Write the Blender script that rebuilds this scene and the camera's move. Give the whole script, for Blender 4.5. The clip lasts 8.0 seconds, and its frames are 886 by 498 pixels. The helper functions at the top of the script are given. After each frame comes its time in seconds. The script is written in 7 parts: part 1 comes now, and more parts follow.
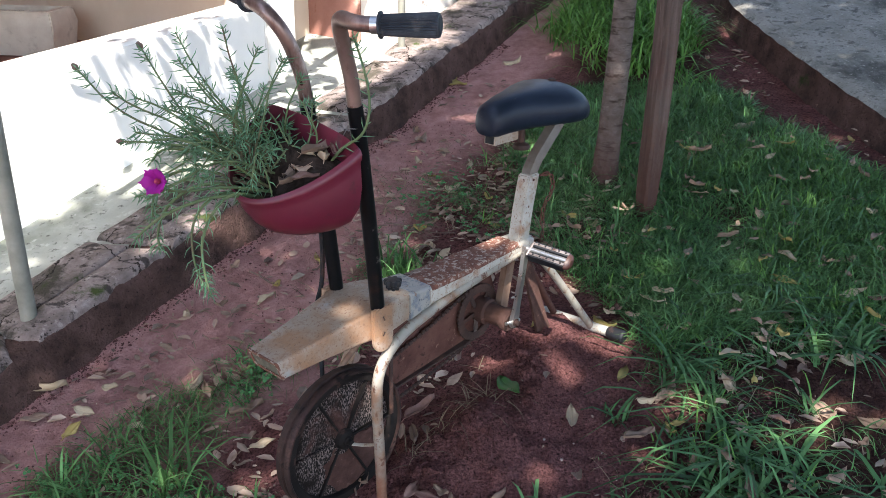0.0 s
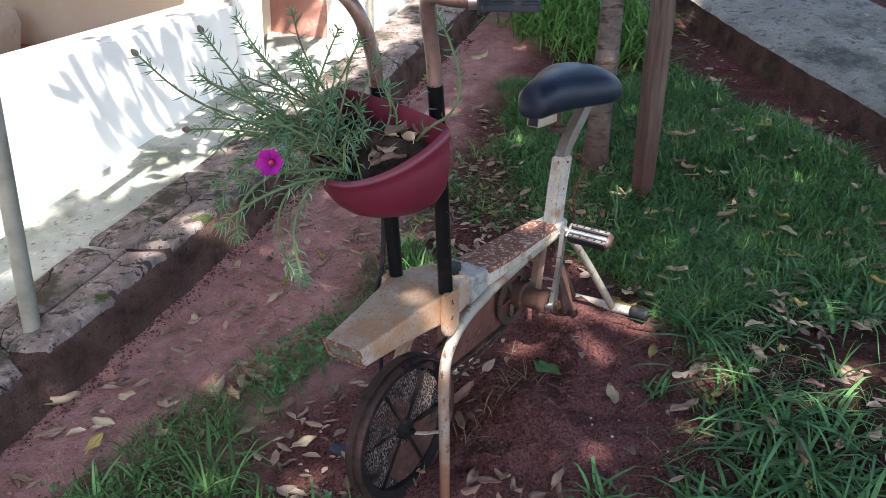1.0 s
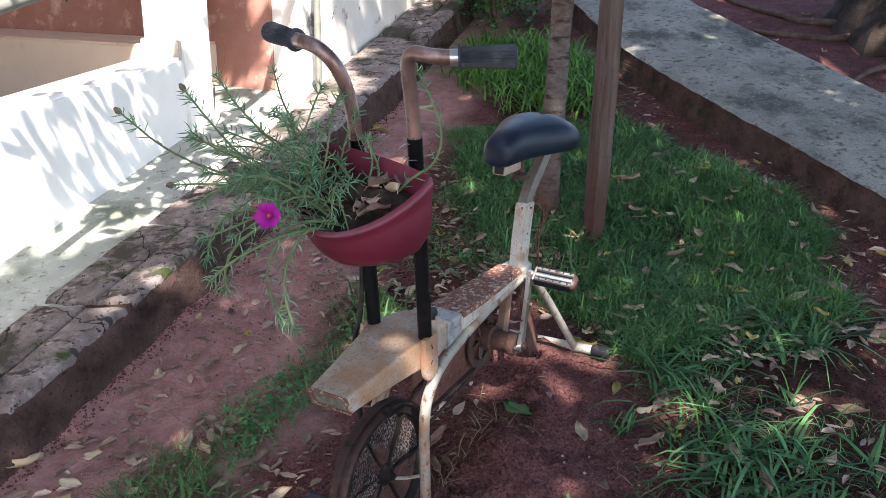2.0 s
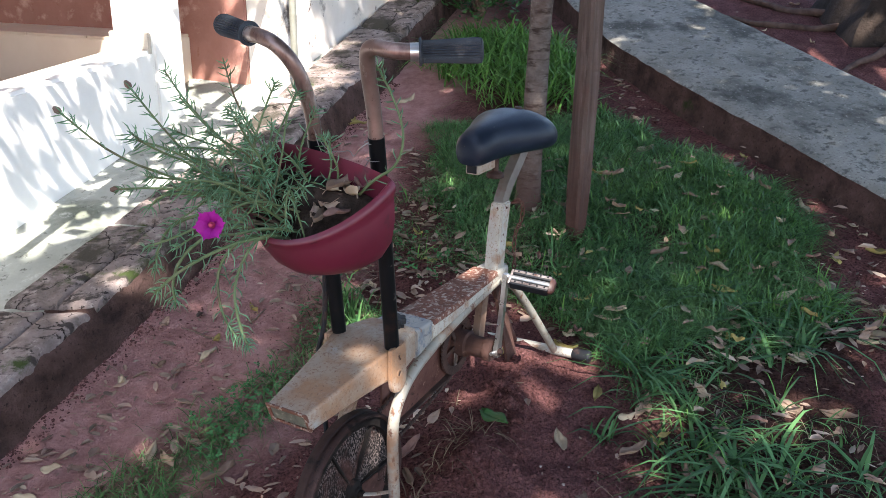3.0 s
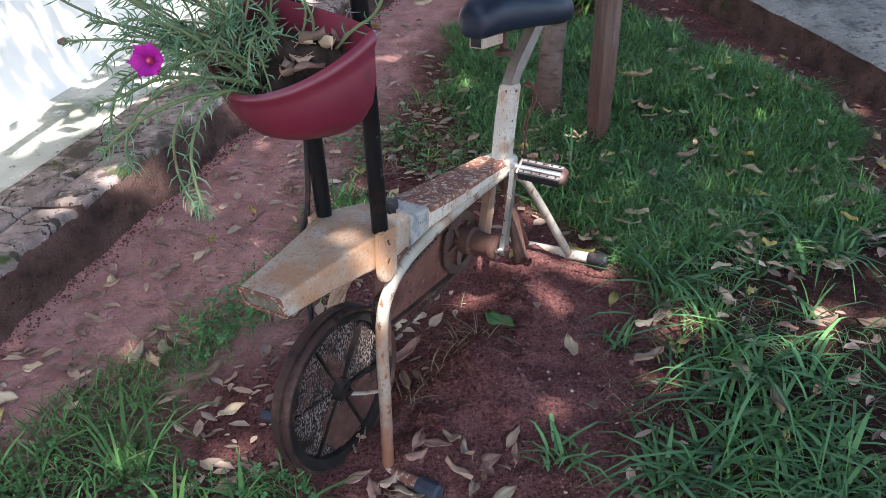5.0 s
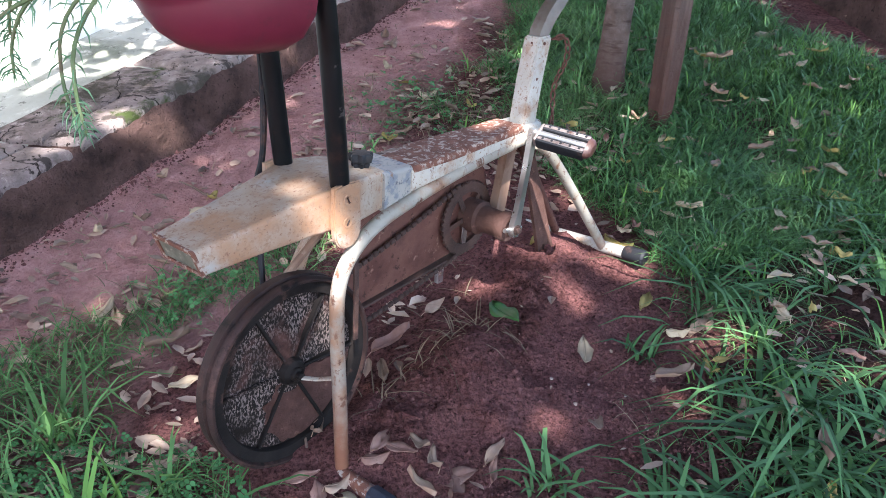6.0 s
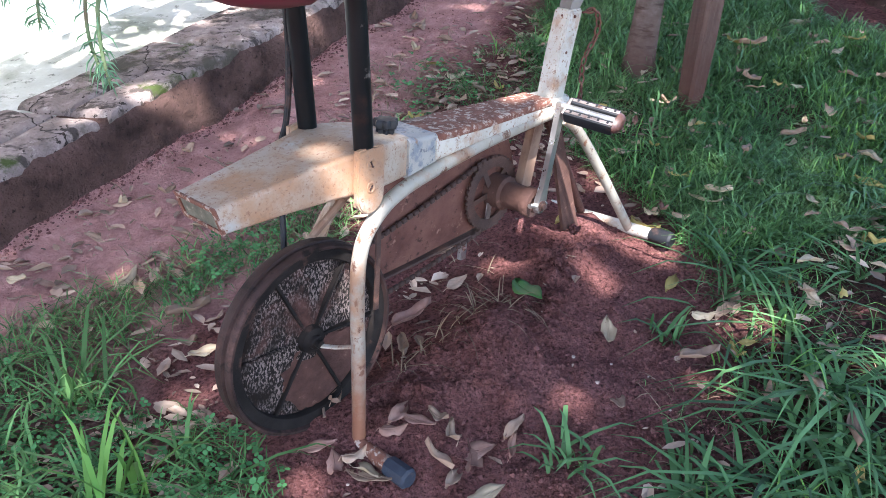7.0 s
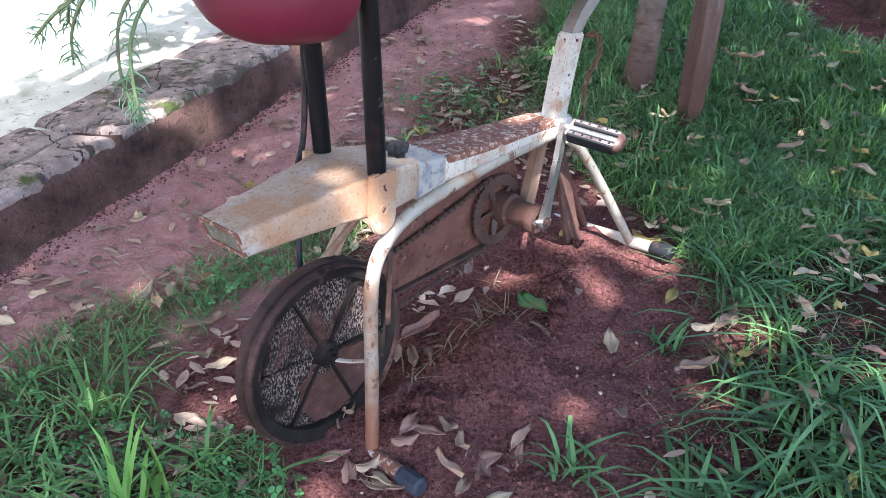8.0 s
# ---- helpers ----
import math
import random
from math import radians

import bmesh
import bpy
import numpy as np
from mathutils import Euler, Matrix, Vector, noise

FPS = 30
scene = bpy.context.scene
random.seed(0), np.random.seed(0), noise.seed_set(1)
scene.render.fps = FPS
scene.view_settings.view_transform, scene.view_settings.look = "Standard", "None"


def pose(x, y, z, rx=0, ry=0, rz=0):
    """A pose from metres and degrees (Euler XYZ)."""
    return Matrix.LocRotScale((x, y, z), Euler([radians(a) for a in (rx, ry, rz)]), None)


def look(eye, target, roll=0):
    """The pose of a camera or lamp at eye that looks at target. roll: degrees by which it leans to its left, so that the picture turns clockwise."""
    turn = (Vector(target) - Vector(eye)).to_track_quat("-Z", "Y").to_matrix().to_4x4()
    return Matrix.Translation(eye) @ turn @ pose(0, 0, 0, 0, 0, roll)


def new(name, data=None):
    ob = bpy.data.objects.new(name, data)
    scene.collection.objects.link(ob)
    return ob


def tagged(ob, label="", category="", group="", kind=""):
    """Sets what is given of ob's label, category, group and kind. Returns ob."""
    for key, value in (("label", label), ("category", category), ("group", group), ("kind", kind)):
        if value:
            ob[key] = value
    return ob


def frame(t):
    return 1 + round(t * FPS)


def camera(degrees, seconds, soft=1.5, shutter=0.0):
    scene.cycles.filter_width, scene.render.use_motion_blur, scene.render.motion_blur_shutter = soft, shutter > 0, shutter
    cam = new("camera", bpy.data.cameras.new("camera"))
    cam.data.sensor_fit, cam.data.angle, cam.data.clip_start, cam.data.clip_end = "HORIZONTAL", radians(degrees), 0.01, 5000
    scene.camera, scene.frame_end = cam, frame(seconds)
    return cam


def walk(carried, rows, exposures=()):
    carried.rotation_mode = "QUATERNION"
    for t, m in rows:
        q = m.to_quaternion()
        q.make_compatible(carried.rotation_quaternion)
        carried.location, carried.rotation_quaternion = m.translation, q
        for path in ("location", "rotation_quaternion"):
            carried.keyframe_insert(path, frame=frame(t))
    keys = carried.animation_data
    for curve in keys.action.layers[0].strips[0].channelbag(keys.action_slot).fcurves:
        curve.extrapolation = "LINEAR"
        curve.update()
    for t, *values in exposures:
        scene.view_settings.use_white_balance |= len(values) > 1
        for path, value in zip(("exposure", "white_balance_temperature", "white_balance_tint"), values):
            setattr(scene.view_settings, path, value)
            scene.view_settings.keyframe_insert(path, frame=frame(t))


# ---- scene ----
cam = camera(54.5, 8.0, soft=0.75)
# seconds, eye x y z, yaw, pitch, roll
ROWS = [
    (0.0, 0.0000, 0.0000, 1.0481, 0.000, -22.350, -0.983),
    (0.5, -0.1238, -0.0062, 1.0471, -1.555, -22.071, -1.825),
    (1.0, -0.2772, 0.0055, 1.0036, -6.529, -21.915, -0.924),
    (1.5, -0.3635, -0.0274, 1.0326, -9.485, -19.741, -0.621),
    (2.0, -0.3618, -0.0236, 1.0185, -11.245, -18.777, -0.903),
    (2.2, -0.3537, -0.0033, 1.0055, -11.938, -19.076, -0.845),
    (3.5, -0.2890, 0.0577, 1.0185, -11.799, -19.364, -0.689),
    (4.0, -0.2874, 0.0550, 1.0154, -11.767, -19.385, -0.652),
    (4.5, -0.2873, 0.0556, 0.9724, -11.817, -20.520, -0.696),
    (5.0, -0.2246, 0.1448, 0.8758, -9.644, -23.581, -0.563),
    (5.2, -0.1640, 0.2098, 0.8478, -7.672, -24.104, -0.611),
    (6.5, -0.0240, 0.3410, 0.7114, -1.889, -23.934, -4.099),
    (7.0, -0.0313, 0.3329, 0.7062, -1.404, -24.285, -3.902),
    (7.5, -0.0349, 0.3255, 0.7140, -1.333, -24.502, -3.798),
    (8.0, -0.0453, 0.2938, 0.7484, -1.305, -24.159, -3.604),
]
walk(cam, [(t, pose(x, y, z, 90 + pitch, 0, yaw) @ pose(0, 0, 0, 0, 0, -roll)) for t, x, y, z, yaw, pitch, roll in ROWS],
     exposures=[(0.0, 2.06, 6650, 12), (4.0, 2.06, 6650, 12), (4.5, 2.15, 6650, 12), (5.2, 2.45, 6550, 13), (6.5, 2.80, 6300, 15), (8.0, 2.86, 6300, 15)])

# ---- light ----
SUN_WAY = Vector((-0.02, 0.60, -0.80)).normalized()      # the way the sunlight travels
world = bpy.data.worlds.new("sky")
scene.world = world
world.use_nodes = True
wn = world.node_tree.nodes
sky = wn.new("ShaderNodeTexSky")
sky.sky_type, sky.sun_disc = "NISHITA", False
sky.sun_elevation, sky.sun_rotation = math.asin(-SUN_WAY.z), radians(178)
wn["Background"].inputs["Strength"].default_value = 0.15
world.node_tree.links.new(sky.outputs["Color"], wn["Background"].inputs["Color"])
sun = new("sun", bpy.data.lights.new("sun", "SUN"))
sun.data.energy, sun.data.angle, sun.data.color = 4.2, radians(0.55), (1.0, 0.96, 0.90)
sun.matrix_world = look((0, 0, 8), Vector((0, 0, 8)) + SUN_WAY)

# ---- materials ----
def ramp(nt, source, stops):
    node = nt.nodes.new("ShaderNodeValToRGB")
    els = node.color_ramp.elements
    while len(els) < len(stops):
        els.new(0.5)
    for el, (at, col) in zip(els, stops):
        el.position, el.color = at, (*col, 1)
    nt.links.new(source, node.inputs[0])
    return node.outputs[0]


def noise_tex(nt, coord, scale, detail=6.0, rough=0.6, stretch=None):
    node = nt.nodes.new("ShaderNodeTexNoise")
    node.inputs["Scale"].default_value, node.inputs["Detail"].default_value = scale, detail
    node.inputs["Roughness"].default_value = rough
    if stretch:
        m = nt.nodes.new("ShaderNodeMapping")
        m.inputs["Scale"].default_value = stretch
        nt.links.new(coord, m.inputs[0])
        coord = m.outputs[0]
    nt.links.new(coord, node.inputs["Vector"])
    return node.outputs["Fac"]


def mat(name, stops, scale=12, rough=0.8, metal=0.0, bump=0.3, bscale=80, stains=(), spec=0.4, vary=0.0, island=0.0, thin=0.0, stretch=None, depth=0.004):
    """stops: colour ramp over noise; stains: (colour, scale, low, high[, stretch]) laid over it; vary, island: brightness spread from piece to piece; thin: share of light let through."""
    m = bpy.data.materials.new(name)
    m.use_nodes = True
    nt = m.node_tree
    b = nt.nodes["Principled BSDF"]
    tc = nt.nodes.new("ShaderNodeTexCoord").outputs["Object"]
    col = ramp(nt, noise_tex(nt, tc, scale, stretch=stretch), stops)
    for st in stains:
        mask = nt.nodes.new("ShaderNodeMapRange")
        mask.inputs["From Min"].default_value, mask.inputs["From Max"].default_value = st[2], st[3]
        nt.links.new(noise_tex(nt, tc, st[1], 8, 0.65, st[4] if len(st) > 4 else None), mask.inputs["Value"])
        mix = nt.nodes.new("ShaderNodeMix")
        mix.data_type = "RGBA"
        nt.links.new(mask.outputs[0], mix.inputs[0])
        nt.links.new(col, mix.inputs[6])
        mix.inputs[7].default_value = (*st[0], 1)
        col = mix.outputs[2]
    for amount, socket in ((vary, "obj"), (island, "isl")):
        if amount:
            src = nt.nodes.new("ShaderNodeObjectInfo").outputs["Random"] if socket == "obj" else nt.nodes.new("ShaderNodeNewGeometry").outputs["Random Per Island"]
            mr = nt.nodes.new("ShaderNodeMapRange")
            mr.inputs["To Min"].default_value, mr.inputs["To Max"].default_value = 1 - amount, 1 + amount
            nt.links.new(src, mr.inputs["Value"])
            hs = nt.nodes.new("ShaderNodeHueSaturation")
            nt.links.new(mr.outputs[0], hs.inputs["Value"])
            nt.links.new(col, hs.inputs["Color"])
            col = hs.outputs[0]
    nt.links.new(col, b.inputs["Base Color"])
    b.inputs["Metallic"].default_value = metal
    b.inputs["Specular IOR Level"].default_value = spec
    rr = nt.nodes.new("ShaderNodeMapRange")
    rr.inputs["To Min"].default_value, rr.inputs["To Max"].default_value = max(rough - 0.12, 0.05), min(rough + 0.12, 1)
    nt.links.new(noise_tex(nt, tc, scale * 2.3), rr.inputs["Value"])
    nt.links.new(rr.outputs[0], b.inputs["Roughness"])
    if bump:
        bp = nt.nodes.new("ShaderNodeBump")
        bp.inputs["Strength"].default_value, bp.inputs["Distance"].default_value = bump, depth
        nt.links.new(noise_tex(nt, tc, bscale, 8, 0.7), bp.inputs["Height"])
        nt.links.new(bp.outputs[0], b.inputs["Normal"])
    if thin:
        tr = nt.nodes.new("ShaderNodeBsdfTranslucent")
        nt.links.new(col, tr.inputs["Color"])
        mx = nt.nodes.new("ShaderNodeMixShader")
        mx.inputs[0].default_value = thin
        nt.links.new(b.outputs[0], mx.inputs[1])
        nt.links.new(tr.outputs[0], mx.inputs[2])
        nt.links.new(mx.outputs[0], nt.nodes["Material Output"].inputs["Surface"])
    return m


M = {}
M["soil"] = mat("soil", [(0.25, (0.112, 0.047, 0.046)), (0.5, (0.178, 0.078, 0.075)), (0.75, (0.250, 0.118, 0.113))], 14, 0.95, bump=1.0, bscale=140, depth=0.018,
                stains=[((0.125, 0.058, 0.050), 2.2, 0.5, 0.68), ((0.27, 0.135, 0.12), 60, 0.60, 0.74), ((0.045, 0.020, 0.018), 130, 0.54, 0.66)], spec=0.04)


def granular(m, pale):
    """Crumbly relief, with shade painted dark between the crumbs, and paler where the mesh says that the soil is
    trodden and dry.
    """
    nt = m.node_tree
    b = nt.nodes["Principled BSDF"]
    tc = nt.nodes.new("ShaderNodeTexCoord").outputs["Object"]
    warp = nt.nodes.new("ShaderNodeVectorMath")
    warp.operation = "ADD"
    wob = nt.nodes.new("ShaderNodeTexNoise")
    wob.inputs["Scale"].default_value = 60
    shrink = nt.nodes.new("ShaderNodeVectorMath")
    shrink.operation = "SCALE"
    shrink.inputs["Scale"].default_value = 0.012
    nt.links.new(tc, wob.inputs["Vector"])
    nt.links.new(wob.outputs["Color"], shrink.inputs[0])
    nt.links.new(tc, warp.inputs[0])
    nt.links.new(shrink.outputs[0], warp.inputs[1])
    dry = nt.nodes.new("ShaderNodeAttribute")
    dry.attribute_name = "dry"
    cells = nt.nodes.new("ShaderNodeTexNoise")
    cells.inputs["Scale"].default_value, cells.inputs["Detail"].default_value = 150, 3.0
    nt.links.new(warp.outputs[0], cells.inputs["Vector"])
    old = b.inputs["Base Color"].links[0].from_socket
    mix = nt.nodes.new("ShaderNodeMix")
    mix.data_type = "RGBA"
    nt.links.new(dry.outputs["Fac"], mix.inputs[0])
    nt.links.new(old, mix.inputs[6])
    nt.links.new(ramp(nt, noise_tex(nt, tc, 16, 10, 0.75), pale), mix.inputs[7])
    # dark brown lawn soil, darkened further to stand for shade among the grass
    lawn_dark = nt.nodes.new("ShaderNodeAttribute")
    lawn_dark.attribute_name = "lawn_dark"
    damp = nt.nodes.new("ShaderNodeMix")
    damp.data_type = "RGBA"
    nt.links.new(lawn_dark.outputs["Fac"], damp.inputs[0])
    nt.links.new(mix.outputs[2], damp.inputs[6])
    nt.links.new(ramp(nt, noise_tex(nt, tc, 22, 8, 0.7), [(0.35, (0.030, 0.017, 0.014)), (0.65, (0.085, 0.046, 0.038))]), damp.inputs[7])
    # crevice shade put into the colour: pits of the relief go darker
    gap = nt.nodes.new("ShaderNodeMapRange")
    gap.inputs["From Min"].default_value, gap.inputs["From Max"].default_value = 0.46, 0.66
    gap.inputs["To Min"].default_value, gap.inputs["To Max"].default_value = 1.0, 0.50
    nt.links.new(cells.outputs["Fac"], gap.inputs["Value"])
    ease = nt.nodes.new("ShaderNodeMix")
    nt.links.new(dry.outputs["Fac"], ease.inputs[0])
    nt.links.new(gap.outputs[0], ease.inputs[2])
    ease.inputs[3].default_value = 0.97
    hs = nt.nodes.new("ShaderNodeHueSaturation")
    nt.links.new(ease.outputs[0], hs.inputs["Value"])
    nt.links.new(damp.outputs[2], hs.inputs["Color"])
    nt.links.new(hs.outputs[0], b.inputs["Base Color"])
    bp = nt.nodes.new("ShaderNodeBump")
    bp.invert = True
    bp.inputs["Strength"].default_value, bp.inputs["Distance"].default_value = 0.9, 0.006
    nt.links.new(cells.outputs["Fac"], bp.inputs["Height"])
    nt.links.new(b.inputs["Normal"].links[0].from_socket, bp.inputs["Normal"])
    nt.links.new(bp.outputs[0], b.inputs["Normal"])


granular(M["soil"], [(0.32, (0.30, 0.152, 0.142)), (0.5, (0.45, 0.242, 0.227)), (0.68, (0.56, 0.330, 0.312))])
M["soil_crumb"] = mat("soil_crumb", [(0.3, (0.085, 0.038, 0.036)), (0.7, (0.145, 0.066, 0.062))], 30, 0.95, bump=0.5, bscale=200, island=0.30, spec=0.03)
M["white"] = mat("white_plaster", [(0.3, (0.74, 0.73, 0.70)), (0.7, (0.84, 0.83, 0.80))], 5, 0.9, bump=0.35, bscale=45,
                 stains=[((0.50, 0.50, 0.46), 3.0, 0.60, 0.80), ((0.35, 0.30, 0.25), 30, 0.72, 0.80)], spec=0.2)
M["apron"] = mat("damp_cement", [(0.3, (0.25, 0.265, 0.225)), (0.7, (0.43, 0.435, 0.395))], 5, 0.85, bump=0.5, bscale=60,
                 stains=[((0.14, 0.155, 0.115), 3.5, 0.54, 0.72), ((0.52, 0.52, 0.47), 20, 0.58, 0.70), ((0.10, 0.10, 0.085), 38, 0.58, 0.68)], spec=0.25)
M["terracotta"] = mat("terracotta_paint", [(0.3, (0.34, 0.155, 0.120)), (0.7, (0.45, 0.235, 0.190))], 6, 0.9, bump=0.9, bscale=40,
                      stains=[((0.66, 0.46, 0.38), 9, 0.56, 0.70), ((0.30, 0.12, 0.08), 22, 0.62, 0.75)], spec=0.2)
# the two dark blotch layers paint leaf shadows as well as stains
M["plaster_red"] = mat("plaster_over_red", [(0.3, (0.70, 0.62, 0.55)), (0.7, (0.82, 0.76, 0.70))], 6, 0.9, bump=0.5, bscale=40,
                       stains=[((0.48, 0.24, 0.17), 2.6, 0.60, 0.72), ((0.13, 0.105, 0.09), 5, 0.56, 0.66), ((0.10, 0.055, 0.04), 16, 0.62, 0.70)], spec=0.2)
M["beige"] = mat("beige_paint", [(0.3, (0.70, 0.58, 0.46)), (0.7, (0.78, 0.67, 0.55))], 4, 0.85, bump=0.15, stains=[((0.60, 0.48, 0.37), 7, 0.62, 0.8)])
M["tile"] = mat("cream_tile", [(0.3, (0.62, 0.50, 0.38)), (0.7, (0.70, 0.58, 0.46))], 7, 0.45, bump=0.08, vary=0.06, stains=[((0.48, 0.38, 0.28), 16, 0.6, 0.75)])
M["cement"] = mat("cast_cement", [(0.3, (0.42, 0.38, 0.33)), (0.7, (0.58, 0.54, 0.48))], 14, 0.92, bump=0.6, bscale=70, stains=[((0.24, 0.21, 0.18), 6, 0.58, 0.75)], spec=0.2)
M["cement_cream"] = mat("cream_washed_cement", [(0.3, (0.60, 0.52, 0.44)), (0.7, (0.72, 0.65, 0.56))], 14, 0.92, bump=0.6, bscale=70, stains=[((0.42, 0.35, 0.29), 9, 0.60, 0.75)], spec=0.2)
M["red_floor"] = mat("red_oxide_cement", [(0.3, (0.20, 0.085, 0.065)), (0.7, (0.30, 0.14, 0.11))], 8, 0.7, bump=0.2, bscale=60, stains=[((0.14, 0.09, 0.08), 5, 0.55, 0.7)], spec=0.3)
M["slab"] = mat("path_concrete", [(0.3, (0.165, 0.158, 0.138)), (0.7, (0.29, 0.28, 0.25))], 7, 0.92, bump=0.9, bscale=55, depth=0.008,
                stains=[((0.075, 0.075, 0.066), 4.2, 0.50, 0.62, (1, 0.6, 1)), ((0.10, 0.098, 0.088), 30, 0.54, 0.64), ((0.38, 0.365, 0.325), 80, 0.59, 0.70), ((0.08, 0.078, 0.070), 14, 0.58, 0.66), ((0.12, 0.115, 0.10), 120, 0.56, 0.66)], spec=0.06)
M["kerb_face"] = mat("mud_stained_rubble", [(0.3, (0.072, 0.046, 0.040)), (0.7, (0.185, 0.112, 0.098))], 14, 0.95, bump=1.0, bscale=75, depth=0.034,
                     stains=[((0.21, 0.125, 0.108), 45, 0.58, 0.72), ((0.040, 0.029, 0.026), 90, 0.57, 0.68), ((0.042, 0.030, 0.027), 5, 0.52, 0.70), ((0.05, 0.065, 0.025), 6, 0.64, 0.72)], spec=0.05)
M["stone"] = mat("weathered_stone", [(0.25, (0.150, 0.120, 0.110)), (0.5, (0.265, 0.215, 0.200)), (0.8, (0.43, 0.365, 0.340))], 18, 0.92, bump=1.0, bscale=60, depth=0.014, vary=0.06,
                 stains=[((0.070, 0.058, 0.053), 13, 0.53, 0.61, (1, 2.2, 1)), ((0.42, 0.365, 0.335), 36, 0.58, 0.68), ((0.045, 0.037, 0.034), 60, 0.58, 0.64), ((0.085, 0.075, 0.060), 5, 0.50, 0.60), ((0.055, 0.075, 0.025), 7, 0.60, 0.68)], spec=0.08)


def cracked(m, scale, width):
    """A net of fine open cracks, dark with dirt."""
    nt = m.node_tree
    b = nt.nodes["Principled BSDF"]
    tc = nt.nodes.new("ShaderNodeTexCoord").outputs["Object"]
    wob = nt.nodes.new("ShaderNodeTexNoise")
    wob.inputs["Scale"].default_value, wob.inputs["Detail"].default_value = 14, 5
    nt.links.new(tc, wob.inputs["Vector"])
    shrink = nt.nodes.new("ShaderNodeVectorMath")
    shrink.operation = "SCALE"
    shrink.inputs["Scale"].default_value = 0.09
    nt.links.new(wob.outputs["Color"], shrink.inputs[0])
    warp = nt.nodes.new("ShaderNodeVectorMath")
    warp.operation = "ADD"
    nt.links.new(tc, warp.inputs[0])
    nt.links.new(shrink.outputs[0], warp.inputs[1])
    net = nt.nodes.new("ShaderNodeTexVoronoi")
    net.feature = "DISTANCE_TO_EDGE"
    net.inputs["Scale"].default_value = scale
    nt.links.new(warp.outputs[0], net.inputs["Vector"])
    mask = nt.nodes.new("ShaderNodeMapRange")
    mask.inputs["From Min"].default_value, mask.inputs["From Max"].default_value = width, width * 0.25
    nt.links.new(net.outputs["Distance"], mask.inputs["Value"])
    mix = nt.nodes.new("ShaderNodeMix")
    mix.data_type = "RGBA"
    nt.links.new(mask.outputs[0], mix.inputs[0])
    nt.links.new(b.inputs["Base Color"].links[0].from_socket, mix.inputs[6])
    mix.inputs[7].default_value = (0.022, 0.018, 0.016, 1)
    nt.links.new(mix.outputs[2], b.inputs["Base Color"])
    bp = nt.nodes.new("ShaderNodeBump")
    bp.invert = True
    bp.inputs["Strength"].default_value, bp.inputs["Distance"].default_value = 0.8, 0.008
    nt.links.new(mask.outputs[0], bp.inputs["Height"])
    nt.links.new(b.inputs["Normal"].links[0].from_socket, bp.inputs["Normal"])
    nt.links.new(bp.outputs[0], b.inputs["Normal"])


cracked(M["stone"], 2.3, 0.0055)
M["bark"] = mat("pale_grey_bark", [(0.3, (0.085, 0.068, 0.060)), (0.7, (0.190, 0.158, 0.142))], 26, 0.9, bump=1.0, bscale=45, depth=0.008, stretch=(1, 1, 1.6),
                stains=[((0.050, 0.036, 0.030), 12, 0.52, 0.64, (1, 1, 4)), ((0.12, 0.058, 0.043), 3, 0.48, 0.70), ((0.21, 0.18, 0.16), 34, 0.60, 0.70, (1, 1, 2))], spec=0.06)
M["stake"] = mat("weathered_timber", [(0.3, (0.058, 0.040, 0.034)), (0.7, (0.155, 0.115, 0.100))], 42, 0.88, bump=1.0, bscale=50, depth=0.008, stretch=(1, 1, 0.06),
                 stains=[((0.045, 0.026, 0.022), 16, 0.54, 0.66, (1, 1, 0.1)), ((0.115, 0.052, 0.040), 2.2, 0.48, 0.70), ((0.18, 0.14, 0.125), 30, 0.62, 0.70, (1, 1, 0.12))], spec=0.06)
M["dark_bark"] = mat("dark_bark", [(0.3, (0.016, 0.012, 0.010)), (0.7, (0.050, 0.036, 0.029))], 16, 0.95, bump=1.0, bscale=24, depth=0.02, stretch=(1, 1, 0.3), spec=0.15)
M["root"] = mat("root_bark", [(0.3, (0.055, 0.034, 0.029)), (0.7, (0.13, 0.085, 0.070))], 20, 0.95, bump=1.0, bscale=40, depth=0.01, spec=0.1)
M["galv"] = mat("dull_galvanised_pipe", [(0.3, (0.20, 0.20, 0.165)), (0.7, (0.32, 0.315, 0.27))], 18, 0.6, metal=0.35, bump=0.15, bscale=90,
                stains=[((0.22, 0.13, 0.08), 12, 0.62, 0.74), ((0.36, 0.37, 0.34), 6, 0.6, 0.75)])
M["cream_rust"] = mat("rusty_cream_enamel", [(0.3, (0.27, 0.22, 0.172)), (0.7, (0.39, 0.34, 0.28))], 14, 0.6, bump=0.45, bscale=110, depth=0.002,
                      stains=[((0.29, 0.165, 0.095), 8, 0.43, 0.62), ((0.34, 0.335, 0.315), 7, 0.57, 0.69), ((0.24, 0.145, 0.092), 130, 0.52, 0.66), ((0.18, 0.09, 0.055), 200, 0.58, 0.66), ((0.15, 0.07, 0.043), 30, 0.66, 0.70)])
M["cream_light"] = mat("chipped_cream_enamel", [(0.3, (0.33, 0.31, 0.27)), (0.7, (0.47, 0.45, 0.40))], 14, 0.55, bump=0.35, bscale=110, depth=0.002,
                       stains=[((0.30, 0.18, 0.11), 15, 0.53, 0.66), ((0.22, 0.13, 0.09), 110, 0.60, 0.68), ((0.16, 0.075, 0.048), 40, 0.62, 0.66), ((0.20, 0.11, 0.075), 170, 0.57, 0.66)])
